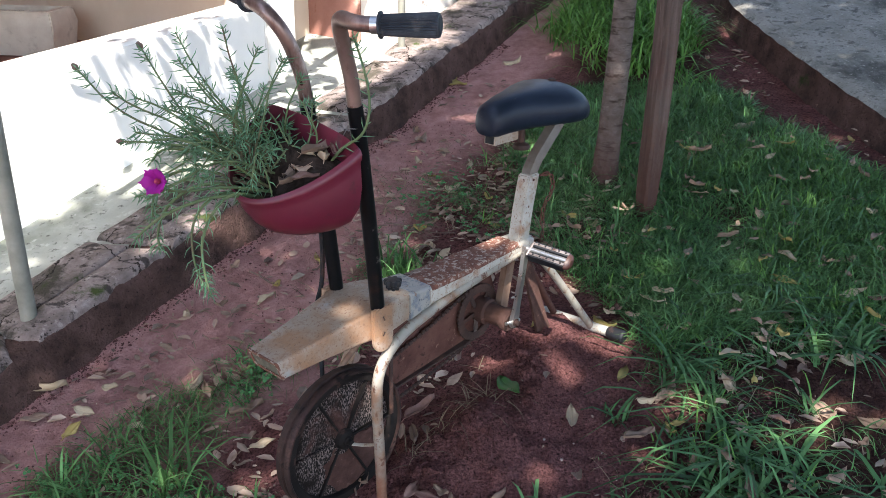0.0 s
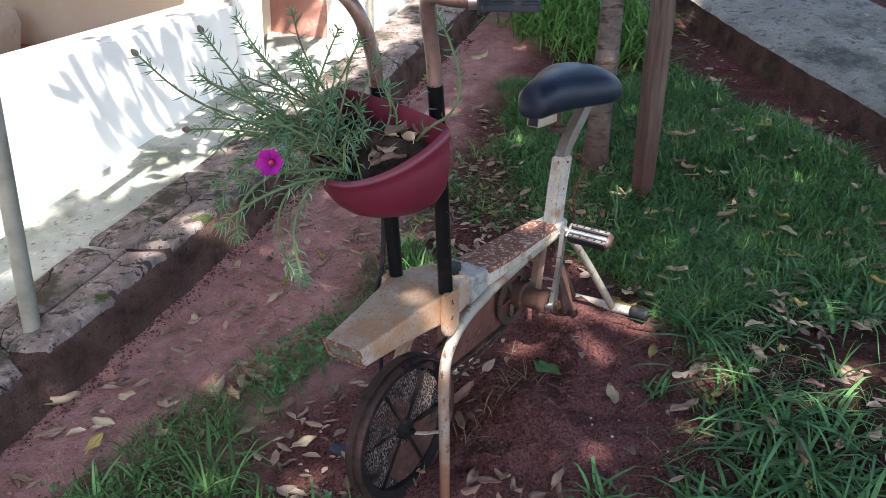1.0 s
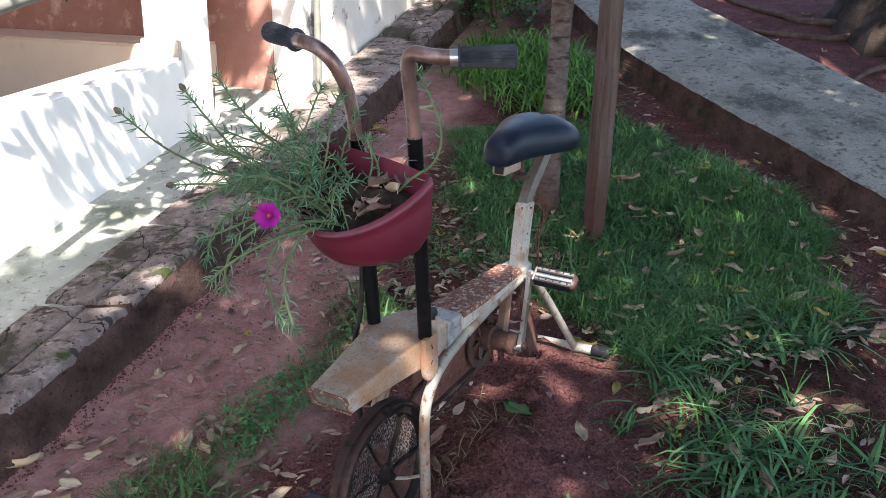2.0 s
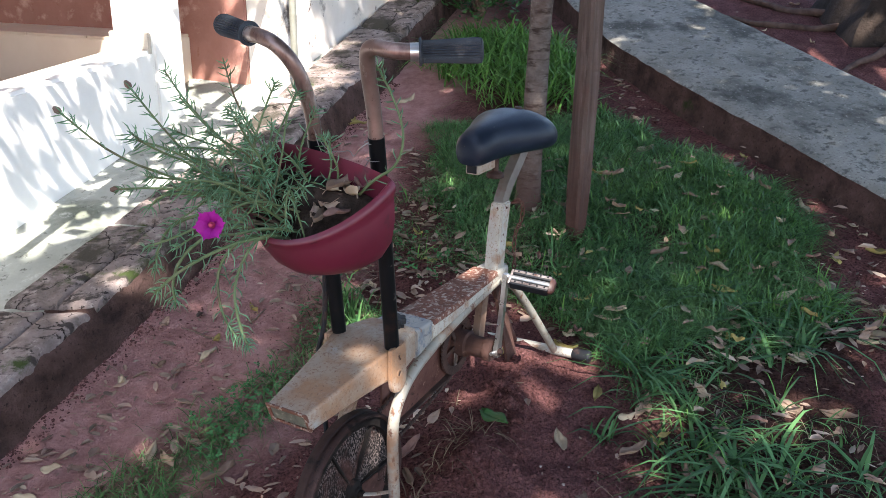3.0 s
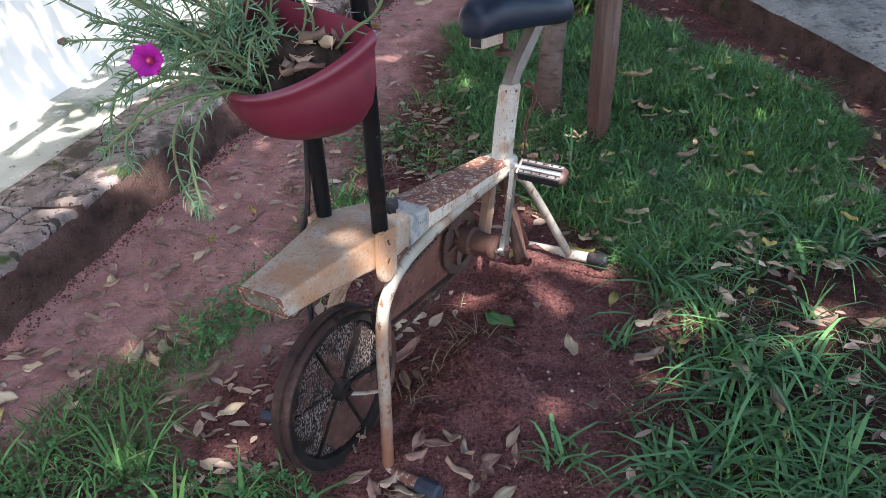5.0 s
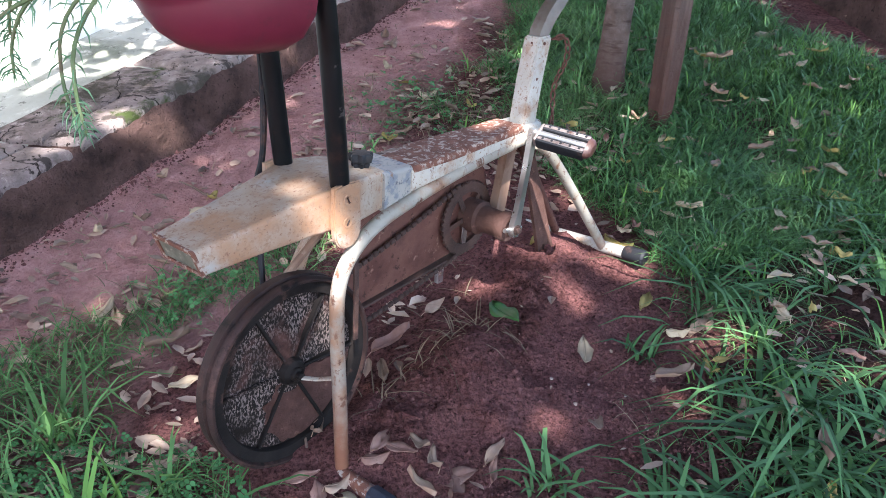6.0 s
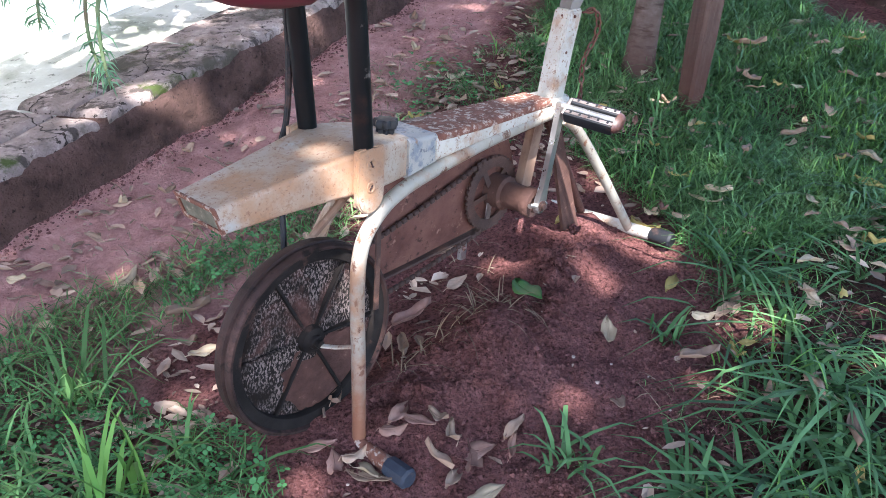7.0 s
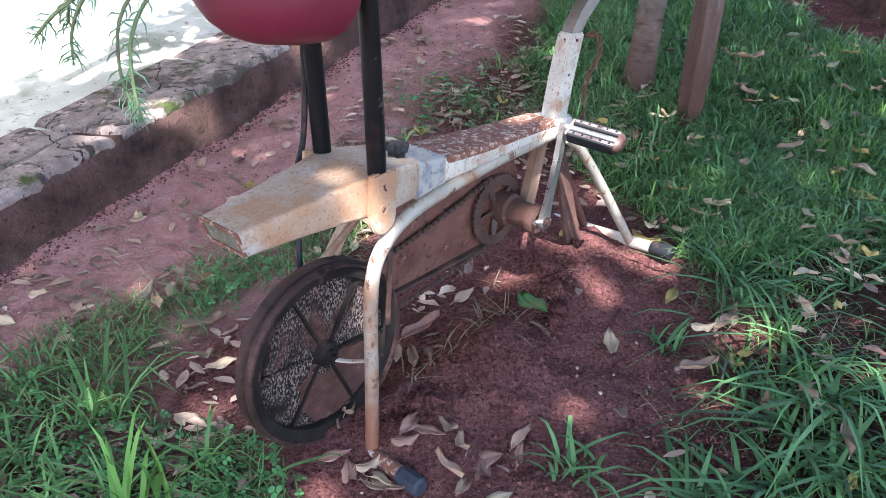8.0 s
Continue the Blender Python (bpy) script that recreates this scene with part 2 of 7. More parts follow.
M["cream_grey"] = mat("worn_grey_blue_enamel", [(0.3, (0.26, 0.250, 0.232)), (0.7, (0.38, 0.365, 0.335))], 16, 0.5, bump=0.35, bscale=110, depth=0.002,
                      stains=[((0.17, 0.19, 0.215), 60, 0.50, 0.60), ((0.10, 0.105, 0.12), 130, 0.57, 0.64), ((0.42, 0.39, 0.34), 9, 0.55, 0.68), ((0.20, 0.115, 0.075), 34, 0.62, 0.68)])
M["rust_top"] = mat("rust_through_cream", [(0.3, (0.100, 0.036, 0.024)), (0.6, (0.175, 0.070, 0.045)), (0.8, (0.25, 0.115, 0.078))], 60, 0.85, bump=0.8, bscale=130, depth=0.003,
                    stains=[((0.38, 0.30, 0.25), 110, 0.525, 0.60), ((0.40, 0.32, 0.265), 22, 0.57, 0.63), ((0.055, 0.026, 0.020), 22, 0.57, 0.66)])
M["leg"] = mat("cream_pipe_rusting_from_the_foot", [(0.3, (0.22, 0.20, 0.165)), (0.7, (0.33, 0.31, 0.265))], 18, 0.55, bump=0.45, bscale=110, depth=0.002,
               stains=[((0.25, 0.15, 0.095), 14, 0.50, 0.64), ((0.15, 0.075, 0.045), 75, 0.56, 0.64, (1, 1, 0.4)), ((0.10, 0.045, 0.028), 36, 0.60, 0.65)])
M["bracket"] = mat("dull_grey_steel", [(0.3, (0.12, 0.105, 0.092)), (0.7, (0.20, 0.18, 0.158))], 20, 0.5, metal=0.3, bump=0.3, bscale=110, depth=0.001, stains=[((0.11, 0.065, 0.045), 14, 0.54, 0.68)])
M["tan_steel"] = mat("tan_rusted_steel", [(0.3, (0.14, 0.082, 0.056)), (0.7, (0.24, 0.155, 0.11))], 30, 0.8, bump=0.5, bscale=110, depth=0.002, stretch=(1, 1, 0.2),
                     stains=[((0.10, 0.048, 0.032), 12, 0.52, 0.66), ((0.33, 0.26, 0.20), 20, 0.62, 0.72)])
M["rust_brown"] = mat("deep_brown_rust", [(0.3, (0.045, 0.024, 0.020)), (0.7, (0.105, 0.054, 0.043))], 20, 0.75, bump=0.6, bscale=110, depth=0.003, stains=[((0.18, 0.10, 0.08), 36, 0.60, 0.70), ((0.03, 0.016, 0.013), 10, 0.55, 0.68)], spec=0.2)


def rust_below(m, z0, z1, colour):
    """Rust that has crept up from the foot, ragged at its upper edge."""
    nt = m.node_tree
    b = nt.nodes["Principled BSDF"]
    old = b.inputs["Base Color"].links[0].from_socket
    tc = nt.nodes.new("ShaderNodeTexCoord").outputs["Object"]
    sep = nt.nodes.new("ShaderNodeSeparateXYZ")
    nt.links.new(tc, sep.inputs[0])
    jag = nt.nodes.new("ShaderNodeMath")
    jag.operation = "MULTIPLY_ADD"
    nt.links.new(noise_tex(nt, tc, 38, 6, 0.7), jag.inputs[0])
    jag.inputs[1].default_value = -0.22
    nt.links.new(sep.outputs["Z"], jag.inputs[2])
    mask = nt.nodes.new("ShaderNodeMapRange")
    mask.inputs["From Min"].default_value, mask.inputs["From Max"].default_value = z1 - 0.11, z0 - 0.11
    nt.links.new(jag.outputs[0], mask.inputs["Value"])
    mix = nt.nodes.new("ShaderNodeMix")
    mix.data_type = "RGBA"
    nt.links.new(mask.outputs[0], mix.inputs[0])
    nt.links.new(old, mix.inputs[6])
    mix.inputs[7].default_value = (*colour, 1)
    nt.links.new(mix.outputs[2], b.inputs["Base Color"])


rust_below(M["leg"], -0.03, 0.13, (0.17, 0.075, 0.045))
rust_below(M["stake"], 0.02, 0.34, (0.080, 0.042, 0.035))
rust_below(M["bark"], -0.02, 0.26, (0.085, 0.048, 0.040))
M["rust"] = mat("red_brown_rust", [(0.3, (0.072, 0.030, 0.024)), (0.7, (0.150, 0.072, 0.056))], 18, 0.85, bump=0.6, bscale=110, depth=0.003,
                stains=[((0.040, 0.019, 0.016), 9, 0.54, 0.68), ((0.24, 0.14, 0.11), 42, 0.60, 0.70), ((0.045, 0.022, 0.018), 70, 0.58, 0.66)], spec=0.15)
M["rust_dark"] = mat("dark_oily_rust", [(0.3, (0.022, 0.013, 0.011)), (0.7, (0.075, 0.038, 0.029))], 22, 0.75, bump=0.6, bscale=110, depth=0.003,
                     stains=[((0.22, 0.11, 0.08), 12, 0.6, 0.75)])
M["wheel_rim"] = mat("mud_stained_cast_rim", [(0.3, (0.018, 0.012, 0.011)), (0.7, (0.052, 0.030, 0.027))], 14, 0.65, metal=0.0, bump=0.35, bscale=90, depth=0.002,
                     stains=[((0.13, 0.068, 0.054), 8, 0.54, 0.7), ((0.010, 0.008, 0.008), 24, 0.56, 0.66)], spec=0.15)
M["wheel_disc"] = mat("black_disc_with_dried_mud_splash", [(0.3, (0.007, 0.006, 0.006)), (0.7, (0.020, 0.016, 0.015))], 12, 0.85, bump=0.5, bscale=120, depth=0.002,
                      stains=[((0.17, 0.135, 0.127), 330, 0.50, 0.56, (1, 0.5, 1)), ((0.012, 0.009, 0.008), 12, 0.46, 0.60), ((0.10, 0.048, 0.040), 9, 0.52, 0.70)], spec=0.1)
M["mud"] = mat("dark_dried_mud", [(0.3, (0.050, 0.027, 0.023)), (0.7, (0.105, 0.056, 0.048))], 30, 0.95, bump=0.8, bscale=90, depth=0.006, stains=[((0.16, 0.095, 0.082), 60, 0.60, 0.70)], spec=0.05)
M["wheel_black"] = mat("worn_black_iron", [(0.3, (0.007, 0.006, 0.006)), (0.7, (0.020, 0.017, 0.016))], 20, 0.65, bump=0.4, bscale=90, depth=0.002, stains=[((0.09, 0.05, 0.04), 14, 0.58, 0.7)], spec=0.12)
M["black_tube"] = mat("faded_black_enamel", [(0.3, (0.003, 0.0035, 0.004)), (0.7, (0.007, 0.008, 0.009))], 15, 0.34, bump=0.12, bscale=120, depth=0.001,
                      stains=[((0.07, 0.06, 0.055), 45, 0.66, 0.70), ((0.03, 0.015, 0.011), 8, 0.64, 0.74)], spec=0.16)
M["copper"] = mat("rust_browned_chrome", [(0.3, (0.165, 0.105, 0.090)), (0.7, (0.30, 0.215, 0.185))], 16, 0.36, metal=0.6, bump=0.35, bscale=130, depth=0.001,
                  stains=[((0.085, 0.046, 0.037), 20, 0.50, 0.66, (1, 1, 0.35)), ((0.46, 0.40, 0.37), 18, 0.58, 0.68, (1, 1, 0.3)), ((0.055, 0.028, 0.022), 60, 0.60, 0.68)])
M["grip"] = mat("ribbed_grey_rubber", [(0.3, (0.022, 0.027, 0.034)), (0.7, (0.050, 0.058, 0.070))], 20, 0.55, bump=0.2, bscale=140, depth=0.001, stains=[((0.12, 0.115, 0.11), 14, 0.60, 0.72)], spec=0.15)
M["vinyl"] = mat("scuffed_dark_blue_vinyl", [(0.3, (0.006, 0.010, 0.019)), (0.7, (0.012, 0.019, 0.034))], 9, 0.42, bump=0.3, bscale=260, depth=0.0008,
                 stains=[((0.060, 0.052, 0.050), 6, 0.58, 0.78), ((0.10, 0.08, 0.07), 90, 0.68, 0.73)], spec=0.25)
M["red_plastic"] = mat("sun_faded_maroon_plastic", [(0.3, (0.085, 0.008, 0.020)), (0.7, (0.140, 0.015, 0.033))], 7, 0.42, bump=0.15, bscale=90, depth=0.001,
                       stains=[((0.22, 0.085, 0.105), 11, 0.62, 0.80), ((0.05, 0.016, 0.018), 22, 0.58, 0.72), ((0.18, 0.06, 0.075), 60, 0.66, 0.72, (1, 1, 0.2))], spec=0.5)
M["reflector"] = mat("dirty_red_brown_reflector", [(0.3, (0.032, 0.014, 0.012)), (0.7, (0.070, 0.034, 0.029))], 40, 0.45, bump=0.2, bscale=160, depth=0.001, spec=0.4)
M["steel"] = mat("tarnished_chrome", [(0.3, (0.40, 0.39, 0.38)), (0.7, (0.58, 0.57, 0.56))], 20, 0.3, metal=0.9, bump=0.1, bscale=140, depth=0.001, stains=[((0.20, 0.12, 0.09), 24, 0.68, 0.74)])
M["dull_steel"] = mat("pinkish_tarnished_steel", [(0.3, (0.17, 0.14, 0.135)), (0.7, (0.32, 0.28, 0.27))], 40, 0.42, metal=0.7, bump=0.2, bscale=140, depth=0.001, stains=[((0.10, 0.05, 0.04), 30, 0.56, 0.66)])
M["black_plastic"] = mat("black_moulded_plastic", [(0.3, (0.008, 0.009, 0.011)), (0.7, (0.018, 0.020, 0.024))], 14, 0.5, bump=0.15, stains=[((0.09, 0.05, 0.04), 12, 0.6, 0.74)], spec=0.22)
M["blue_cap"] = mat("blue_grey_rubber_cap", [(0.3, (0.014, 0.020, 0.034)), (0.7, (0.032, 0.042, 0.060))], 20, 0.7, bump=0.3, stains=[((0.15, 0.09, 0.07), 14, 0.56, 0.7)])
M["plate"] = mat("faded_maker_plate", [(0.3, (0.055, 0.055, 0.040)), (0.7, (0.15, 0.145, 0.11))], 60, 0.6, bump=0.1, stains=[((0.25, 0.23, 0.18), 120, 0.6, 0.68)])
M["pot_soil"] = mat("dark_potting_soil", [(0.3, (0.020, 0.014, 0.011)), (0.7, (0.075, 0.052, 0.042))], 45, 0.95, bump=1.0, bscale=90, depth=0.01, spec=0.1)
M["needle"] = mat("fleshy_green_leaf", [(0.3, (0.080, 0.195, 0.100)), (0.7, (0.190, 0.340, 0.200))], 20, 0.5, bump=0, island=0.35, thin=0.25, spec=0.25)
M["stem"] = mat("plant_stem", [(0.3, (0.070, 0.115, 0.050)), (0.7, (0.145, 0.185, 0.090))], 30, 0.6, bump=0.1, stains=[((0.12, 0.065, 0.048), 9, 0.52, 0.68)], spec=0.2)
M["petal"] = mat("magenta_petal", [(0.3, (0.33, 0.010, 0.25)), (0.7, (0.46, 0.024, 0.36))], 60, 0.6, bump=0.1, bscale=200, thin=0.35)
M["petal_core"] = mat("dark_pink_core", [(0.3, (0.28, 0.008, 0.12)), (0.7, (0.42, 0.06, 0.08))], 200, 0.7, bump=0)
M["grass"] = mat("grass_blade", [(0.2, (0.042, 0.110, 0.036)), (0.5, (0.092, 0.195, 0.068)), (0.8, (0.175, 0.280, 0.115))], 3.5, 0.6, bump=0, island=0.65, thin=0.14, spec=0.12)
M["grass_wide"] = mat("broad_grass_blade", [(0.2, (0.028, 0.086, 0.034)), (0.8, (0.108, 0.215, 0.082))], 4, 0.55, bump=0, island=0.55, thin=0.14, spec=0.16)
# lush green, raised further to stand for stronger light on the far lawn
M["grass_bright"] = mat("lush_grass_blade", [(0.2, (0.065, 0.170, 0.036)), (0.8, (0.16, 0.305, 0.080))], 2.5, 0.55, bump=0, island=0.5, thin=0.22, spec=0.12)
M["dry_grass"] = mat("dry_straw", [(0.2, (0.15, 0.105, 0.070)), (0.8, (0.32, 0.245, 0.165))], 6, 0.8, bump=0, island=0.4, thin=0.15)
M["clover"] = mat("creeping_weed_leaf", [(0.2, (0.042, 0.135, 0.048)), (0.8, (0.095, 0.25, 0.095))], 5, 0.6, bump=0, island=0.45, thin=0.25, spec=0.15)
M["leaf_dry"] = mat("dry_fallen_leaf", [(0.25, (0.22, 0.130, 0.092)), (0.55, (0.37, 0.262, 0.192)), (0.85, (0.50, 0.390, 0.305))], 16, 0.8, bump=0.5, bscale=120, depth=0.002, vary=0.30, thin=0.12,
                    stains=[((0.14, 0.07, 0.045), 26, 0.6, 0.74)])
M["litter"] = mat("dead_leaf_fragment", [(0.25, (0.12, 0.065, 0.050)), (0.5, (0.30, 0.21, 0.16)), (0.75, (0.50, 0.41, 0.32))], 9, 0.8, bump=0.2, bscale=160, depth=0.001, island=0.5, thin=0.1)
M["leaf_yellow"] = mat("yellow_fallen_leaf", [(0.3, (0.34, 0.26, 0.085)), (0.7, (0.45, 0.37, 0.15))], 14, 0.7, bump=0.3, bscale=160, depth=0.001, vary=0.25, thin=0.2, spec=0.2, stains=[((0.24, 0.14, 0.07), 22, 0.54, 0.70)])
M["leaf_pale"] = mat("pale_underside_leaf", [(0.3, (0.38, 0.300, 0.205)), (0.7, (0.52, 0.430, 0.310))], 14, 0.8, bump=0.3, bscale=120, depth=0.001, vary=0.2, thin=0.15, spec=0.15, stains=[((0.20, 0.13, 0.085), 24, 0.54, 0.70)])
M["leaf_green"] = mat("fresh_green_fallen_leaf", [(0.3, (0.030, 0.11, 0.025)), (0.7, (0.065, 0.18, 0.05))], 14, 0.45, bump=0.2, bscale=160, depth=0.001, thin=0.15)
M["leaf_red"] = mat("red_brown_fallen_leaf", [(0.3, (0.20, 0.105, 0.082)), (0.7, (0.36, 0.225, 0.185))], 22, 0.8, bump=0.4, bscale=160, depth=0.001, vary=0.3, thin=0.1, spec=0.15, stains=[((0.36, 0.27, 0.22), 14, 0.60, 0.72), ((0.08, 0.04, 0.03), 40, 0.60, 0.70)])
M["crown"] = mat("tree_leaf", [(0.2, (0.030, 0.085, 0.020)), (0.8, (0.070, 0.15, 0.040))], 1.5, 0.5, bump=0, island=0.3, thin=0.12)
M["bush"] = mat("bush_leaf", [(0.2, (0.020, 0.075, 0.018)), (0.8, (0.060, 0.16, 0.035))], 3, 0.5, bump=0, island=0.4, thin=0.2)
M["twig"] = mat("dry_twig", [(0.3, (0.09, 0.055, 0.042)), (0.7, (0.20, 0.14, 0.11))], 30, 0.9, bump=0.4, bscale=120)
M["pebble"] = mat("small_pebble", [(0.3, (0.28, 0.20, 0.17)), (0.7, (0.44, 0.36, 0.32))], 40, 0.9, bump=0.3, vary=0.3)
M["wire"] = mat("thin_wire", [(0.3, (0.22, 0.19, 0.18)), (0.7, (0.36, 0.32, 0.30))], 40, 0.4, metal=0.7, bump=0)


# ---- mesh helpers ----
def mesh_of(bm, name="mesh"):
    me = bpy.data.meshes.new(name)
    bm.normal_update()
    bm.to_mesh(me)
    bm.free()
    return me


def part(name, bm, material, parent, label="", smooth=True):
    me = mesh_of(bm, name) if isinstance(bm, bmesh.types.BMesh) else bm
    me.materials.clear()
    me.materials.append(material)
    if smooth:
        me.shade_smooth()
        me.set_sharp_from_angle(angle=radians(38))
    ob = new(name, me)
    ob.parent = parent
    if label:
        ob["label"] = label
    return ob


def thing(name, label, category, at=(0, 0, 0), rz=0.0, group="", kind=""):
    ob = new(name)
    ob.matrix_basis = pose(*at, 0, 0, rz)
    ob.empty_display_size = 0.05
    return tagged(ob, label, category, group, kind)


def solid(name, bm, material, label, category, group="", kind="", smooth=True):
    ob = part(name, bm, material, None, "", smooth)
    return tagged(ob, label, category, group, kind)


def tube_bm(pts, r, seg=14, bm=None, caps=True, flat=1.0):
    """A round bar through pts; r: one radius or one a point."""
    bm = bm or bmesh.new()
    pts = [Vector(p) for p in pts]
    rs = np.interp(np.linspace(0, 1, len(pts)), np.linspace(0, 1, len(r)), r).tolist() if isinstance(r, (list, tuple)) else [r] * len(pts)
    side = None
    rings = []
    for i, p in enumerate(pts):
        way = (pts[min(i + 1, len(pts) - 1)] - pts[max(i - 1, 0)]).normalized()
        if side is None:
            side = way.cross(Vector((0.13, 0.31, 0.94)))
            if side.length < 0.1:
                side = way.cross(Vector((1, 0, 0)))
        side = (side - way * side.dot(way)).normalized()
        other = way.cross(side)
        rings.append([bm.verts.new(p + (side * math.cos(a) + other * math.sin(a) * flat) * rs[i]) for a in [2 * math.pi * k / seg for k in range(seg)]])
    for a, b in zip(rings, rings[1:]):
        for k in range(seg):
            bm.faces.new((a[k], a[(k + 1) % seg], b[(k + 1) % seg], b[k]))
    if caps:
        bm.faces.new(rings[0][::-1])
        bm.faces.new(rings[-1])
    return bm


def bend(pts, rounds=3):
    """Corner-cut a path until it is smooth."""
    pts = [Vector(p) for p in pts]
    for _ in range(rounds):
        out = [pts[0]]
        for a, b in zip(pts, pts[1:]):
            out += [a.lerp(b, 0.25), a.lerp(b, 0.75)]
        pts = out + [pts[-1]]
    return pts


def box_bm(lo, hi, bevel=0.004, bm=None, m=None, seg=2):
    bm = bm or bmesh.new()
    made = bmesh.ops.create_cube(bm, size=1)["verts"]
    lo, hi = Vector(lo), Vector(hi)
    for v in made:
        v.co = Vector([lo[i] + (v.co[i] + 0.5) * (hi[i] - lo[i]) for i in range(3)])
        if m is not None:
            v.co = m @ v.co
    if bevel:
        edges = {e for v in made for e in v.link_edges}
        bmesh.ops.bevel(bm, geom=list(edges), offset=bevel, segments=seg, affect="EDGES", profile=0.6)
    return bm


def lathe_bm(profile, seg=40, bm=None, m=None):
    """Turn (radius, height) pairs about z; a radius of 0 closes the end."""
    bm = bm or bmesh.new()
    m = m or Matrix()
    rings = []
    for r, h in profile:
        if r == 0:
            rings.append([bm.verts.new(m @ Vector((0, 0, h)))])
        else:
            rings.append([bm.verts.new(m @ Vector((r * math.cos(2 * math.pi * k / seg), r * math.sin(2 * math.pi * k / seg), h))) for k in range(seg)])
    for a, b in zip(rings, rings[1:]):
        for k in range(seg):
            j = (k + 1) % seg
            if len(a) == 1 and len(b) > 1:
                bm.faces.new((a[0], b[j], b[k]))
            elif len(b) == 1 and len(a) > 1:
                bm.faces.new((a[k], a[j], b[0]))
            elif len(a) > 1:
                bm.faces.new((a[k], a[j], b[j], b[k]))
    bmesh.ops.recalc_face_normals(bm, faces=bm.faces)
    return bm


def loft_bm(sections, bm=None):
    """Skin over closed rings with the same count of points, ends filled."""
    bm = bm or bmesh.new()
    rings = [[bm.verts.new(p) for p in s] for s in sections]
    n = len(rings[0])
    for a, b in zip(rings, rings[1:]):
        for k in range(n):
            bm.faces.new((a[k], a[(k + 1) % n], b[(k + 1) % n], b[k]))
    bm.faces.new(rings[0][::-1])
    bm.faces.new(rings[-1])
    bmesh.ops.recalc_face_normals(bm, faces=bm.faces)
    return bm


def rough_up(bm, amount, scale):
    """Push the points about a little, for worn and hand-made surfaces."""
    for v in bm.verts:
        v.co += noise.noise_vector(v.co * scale) * amount
    return bm


def raw_mesh(name, verts, faces):
    me = bpy.data.meshes.new(name)
    me.from_pydata(verts, [], faces)
    me.update()
    return me


# ---- lie of the land ----
LATTICE = np.random.RandomState(7).rand(256, 256)


def vnoise(x, y):
    x, y = np.asarray(x, float), np.asarray(y, float)
    i, j = np.floor(x).astype(int), np.floor(y).astype(int)
    u, v = x - i, y - j
    u, v = u * u * (3 - 2 * u), v * v * (3 - 2 * v)
    a = lambda p, q: LATTICE[p % 256, q % 256]
    return (a(i, j) * (1 - u) + a(i + 1, j) * u) * (1 - v) + (a(i, j + 1) * (1 - u) + a(i + 1, j + 1) * u) * v


BIKE_AT, BIKE_TURN = Vector((0.141, 1.743, 0.0)), -132.08
BF, BS = Vector((-0.670, -0.742, 0)), Vector((0.742, -0.670, 0))      # the bike's forward and side ways


def slope(x, y):
    v = -0.396 + 0.107 * np.asarray(x, float) + 0.218 * np.asarray(y, float)
    big = np.abs(v) > 0.75
    return np.where(big, np.sign(v) * (0.75 + 0.4 * np.tanh((np.abs(v) - 0.75) / 0.4)), v)


def height(x, y):
    x, y = np.asarray(x, float), np.asarray(y, float)
    h = slope(x, y)
    dx, dy = x - BIKE_AT.x, y - BIKE_AT.y
    f, s = dx * BF.x + dy * BF.y, dx * BS.x + dy * BS.y
    bumps = ((0.46, 0.03, 0.080, 0.009), (0.25, 0.11, 0.12, 0.050), (0.13, 0.06, 0.07, 0.025), (0.52, -0.05, 0.18, 0.035), (-0.02, 0.02, 0.16, 0.030), (0.10, 0.22, 0.12, 0.012), (0.36, 0.05, 0.07, 0.02), (-0.16, -0.01, 0.13, 0.045), (-0.02, 0.075, 0.07, 0.018), (0.20, 0.09, 0.06, 0.026), (0.05, 0.14, 0.045, 0.012))
    for f0, s0, r, up in bumps:
        h = h + up * np.exp(-((f - f0) ** 2 + (s - s0) ** 2) / (r * r))
    near = np.exp(-((x - 0.3) ** 2 + (y - 2.2) ** 2) / 9)
    h = h + near * (0.030 * (vnoise(x * 3.1, y * 3.1) - 0.5) + 0.014 * (vnoise(x * 11, y * 11) - 0.5) + 0.011 * (vnoise(x * 33, y * 33) - 0.5))
    heap = np.exp(-((f - 0.12) / 0.34) ** 4 - ((s - 0.10) / 0.24) ** 4)
    lumps = vnoise(x * 26 + 5, y * 26)
    h = h + heap * (0.030 * np.clip(lumps - 0.50, 0, 1) + 0.009 * (vnoise(x * 62, y * 62 + 3) - 0.5))
    return h


def ground_at(x, y):
    return float(height(x, y))


def inside(x, y, poly):
    x, y = np.asarray(x, float), np.asarray(y, float)
    hit = np.zeros(x.shape, bool)
    for (ax, ay), (bx, by) in zip(poly, poly[1:] + poly[:1]):
        cross = (ay > y) != (by > y)
        hit ^= cross & (x < (bx - ax) * (y - ay) / (by - ay + 1e-12) + ax)
    return hit


def axis(fine_lo, fine_hi, step, far):
    inner = np.arange(fine_lo, fine_hi + step / 2, step)
    grow = np.cumsum(step * 1.35 ** np.arange(1, 60))
    grow = np.append(grow[grow < far], far)
    return np.concatenate([(fine_lo - grow)[::-1], inner, fine_hi + grow])


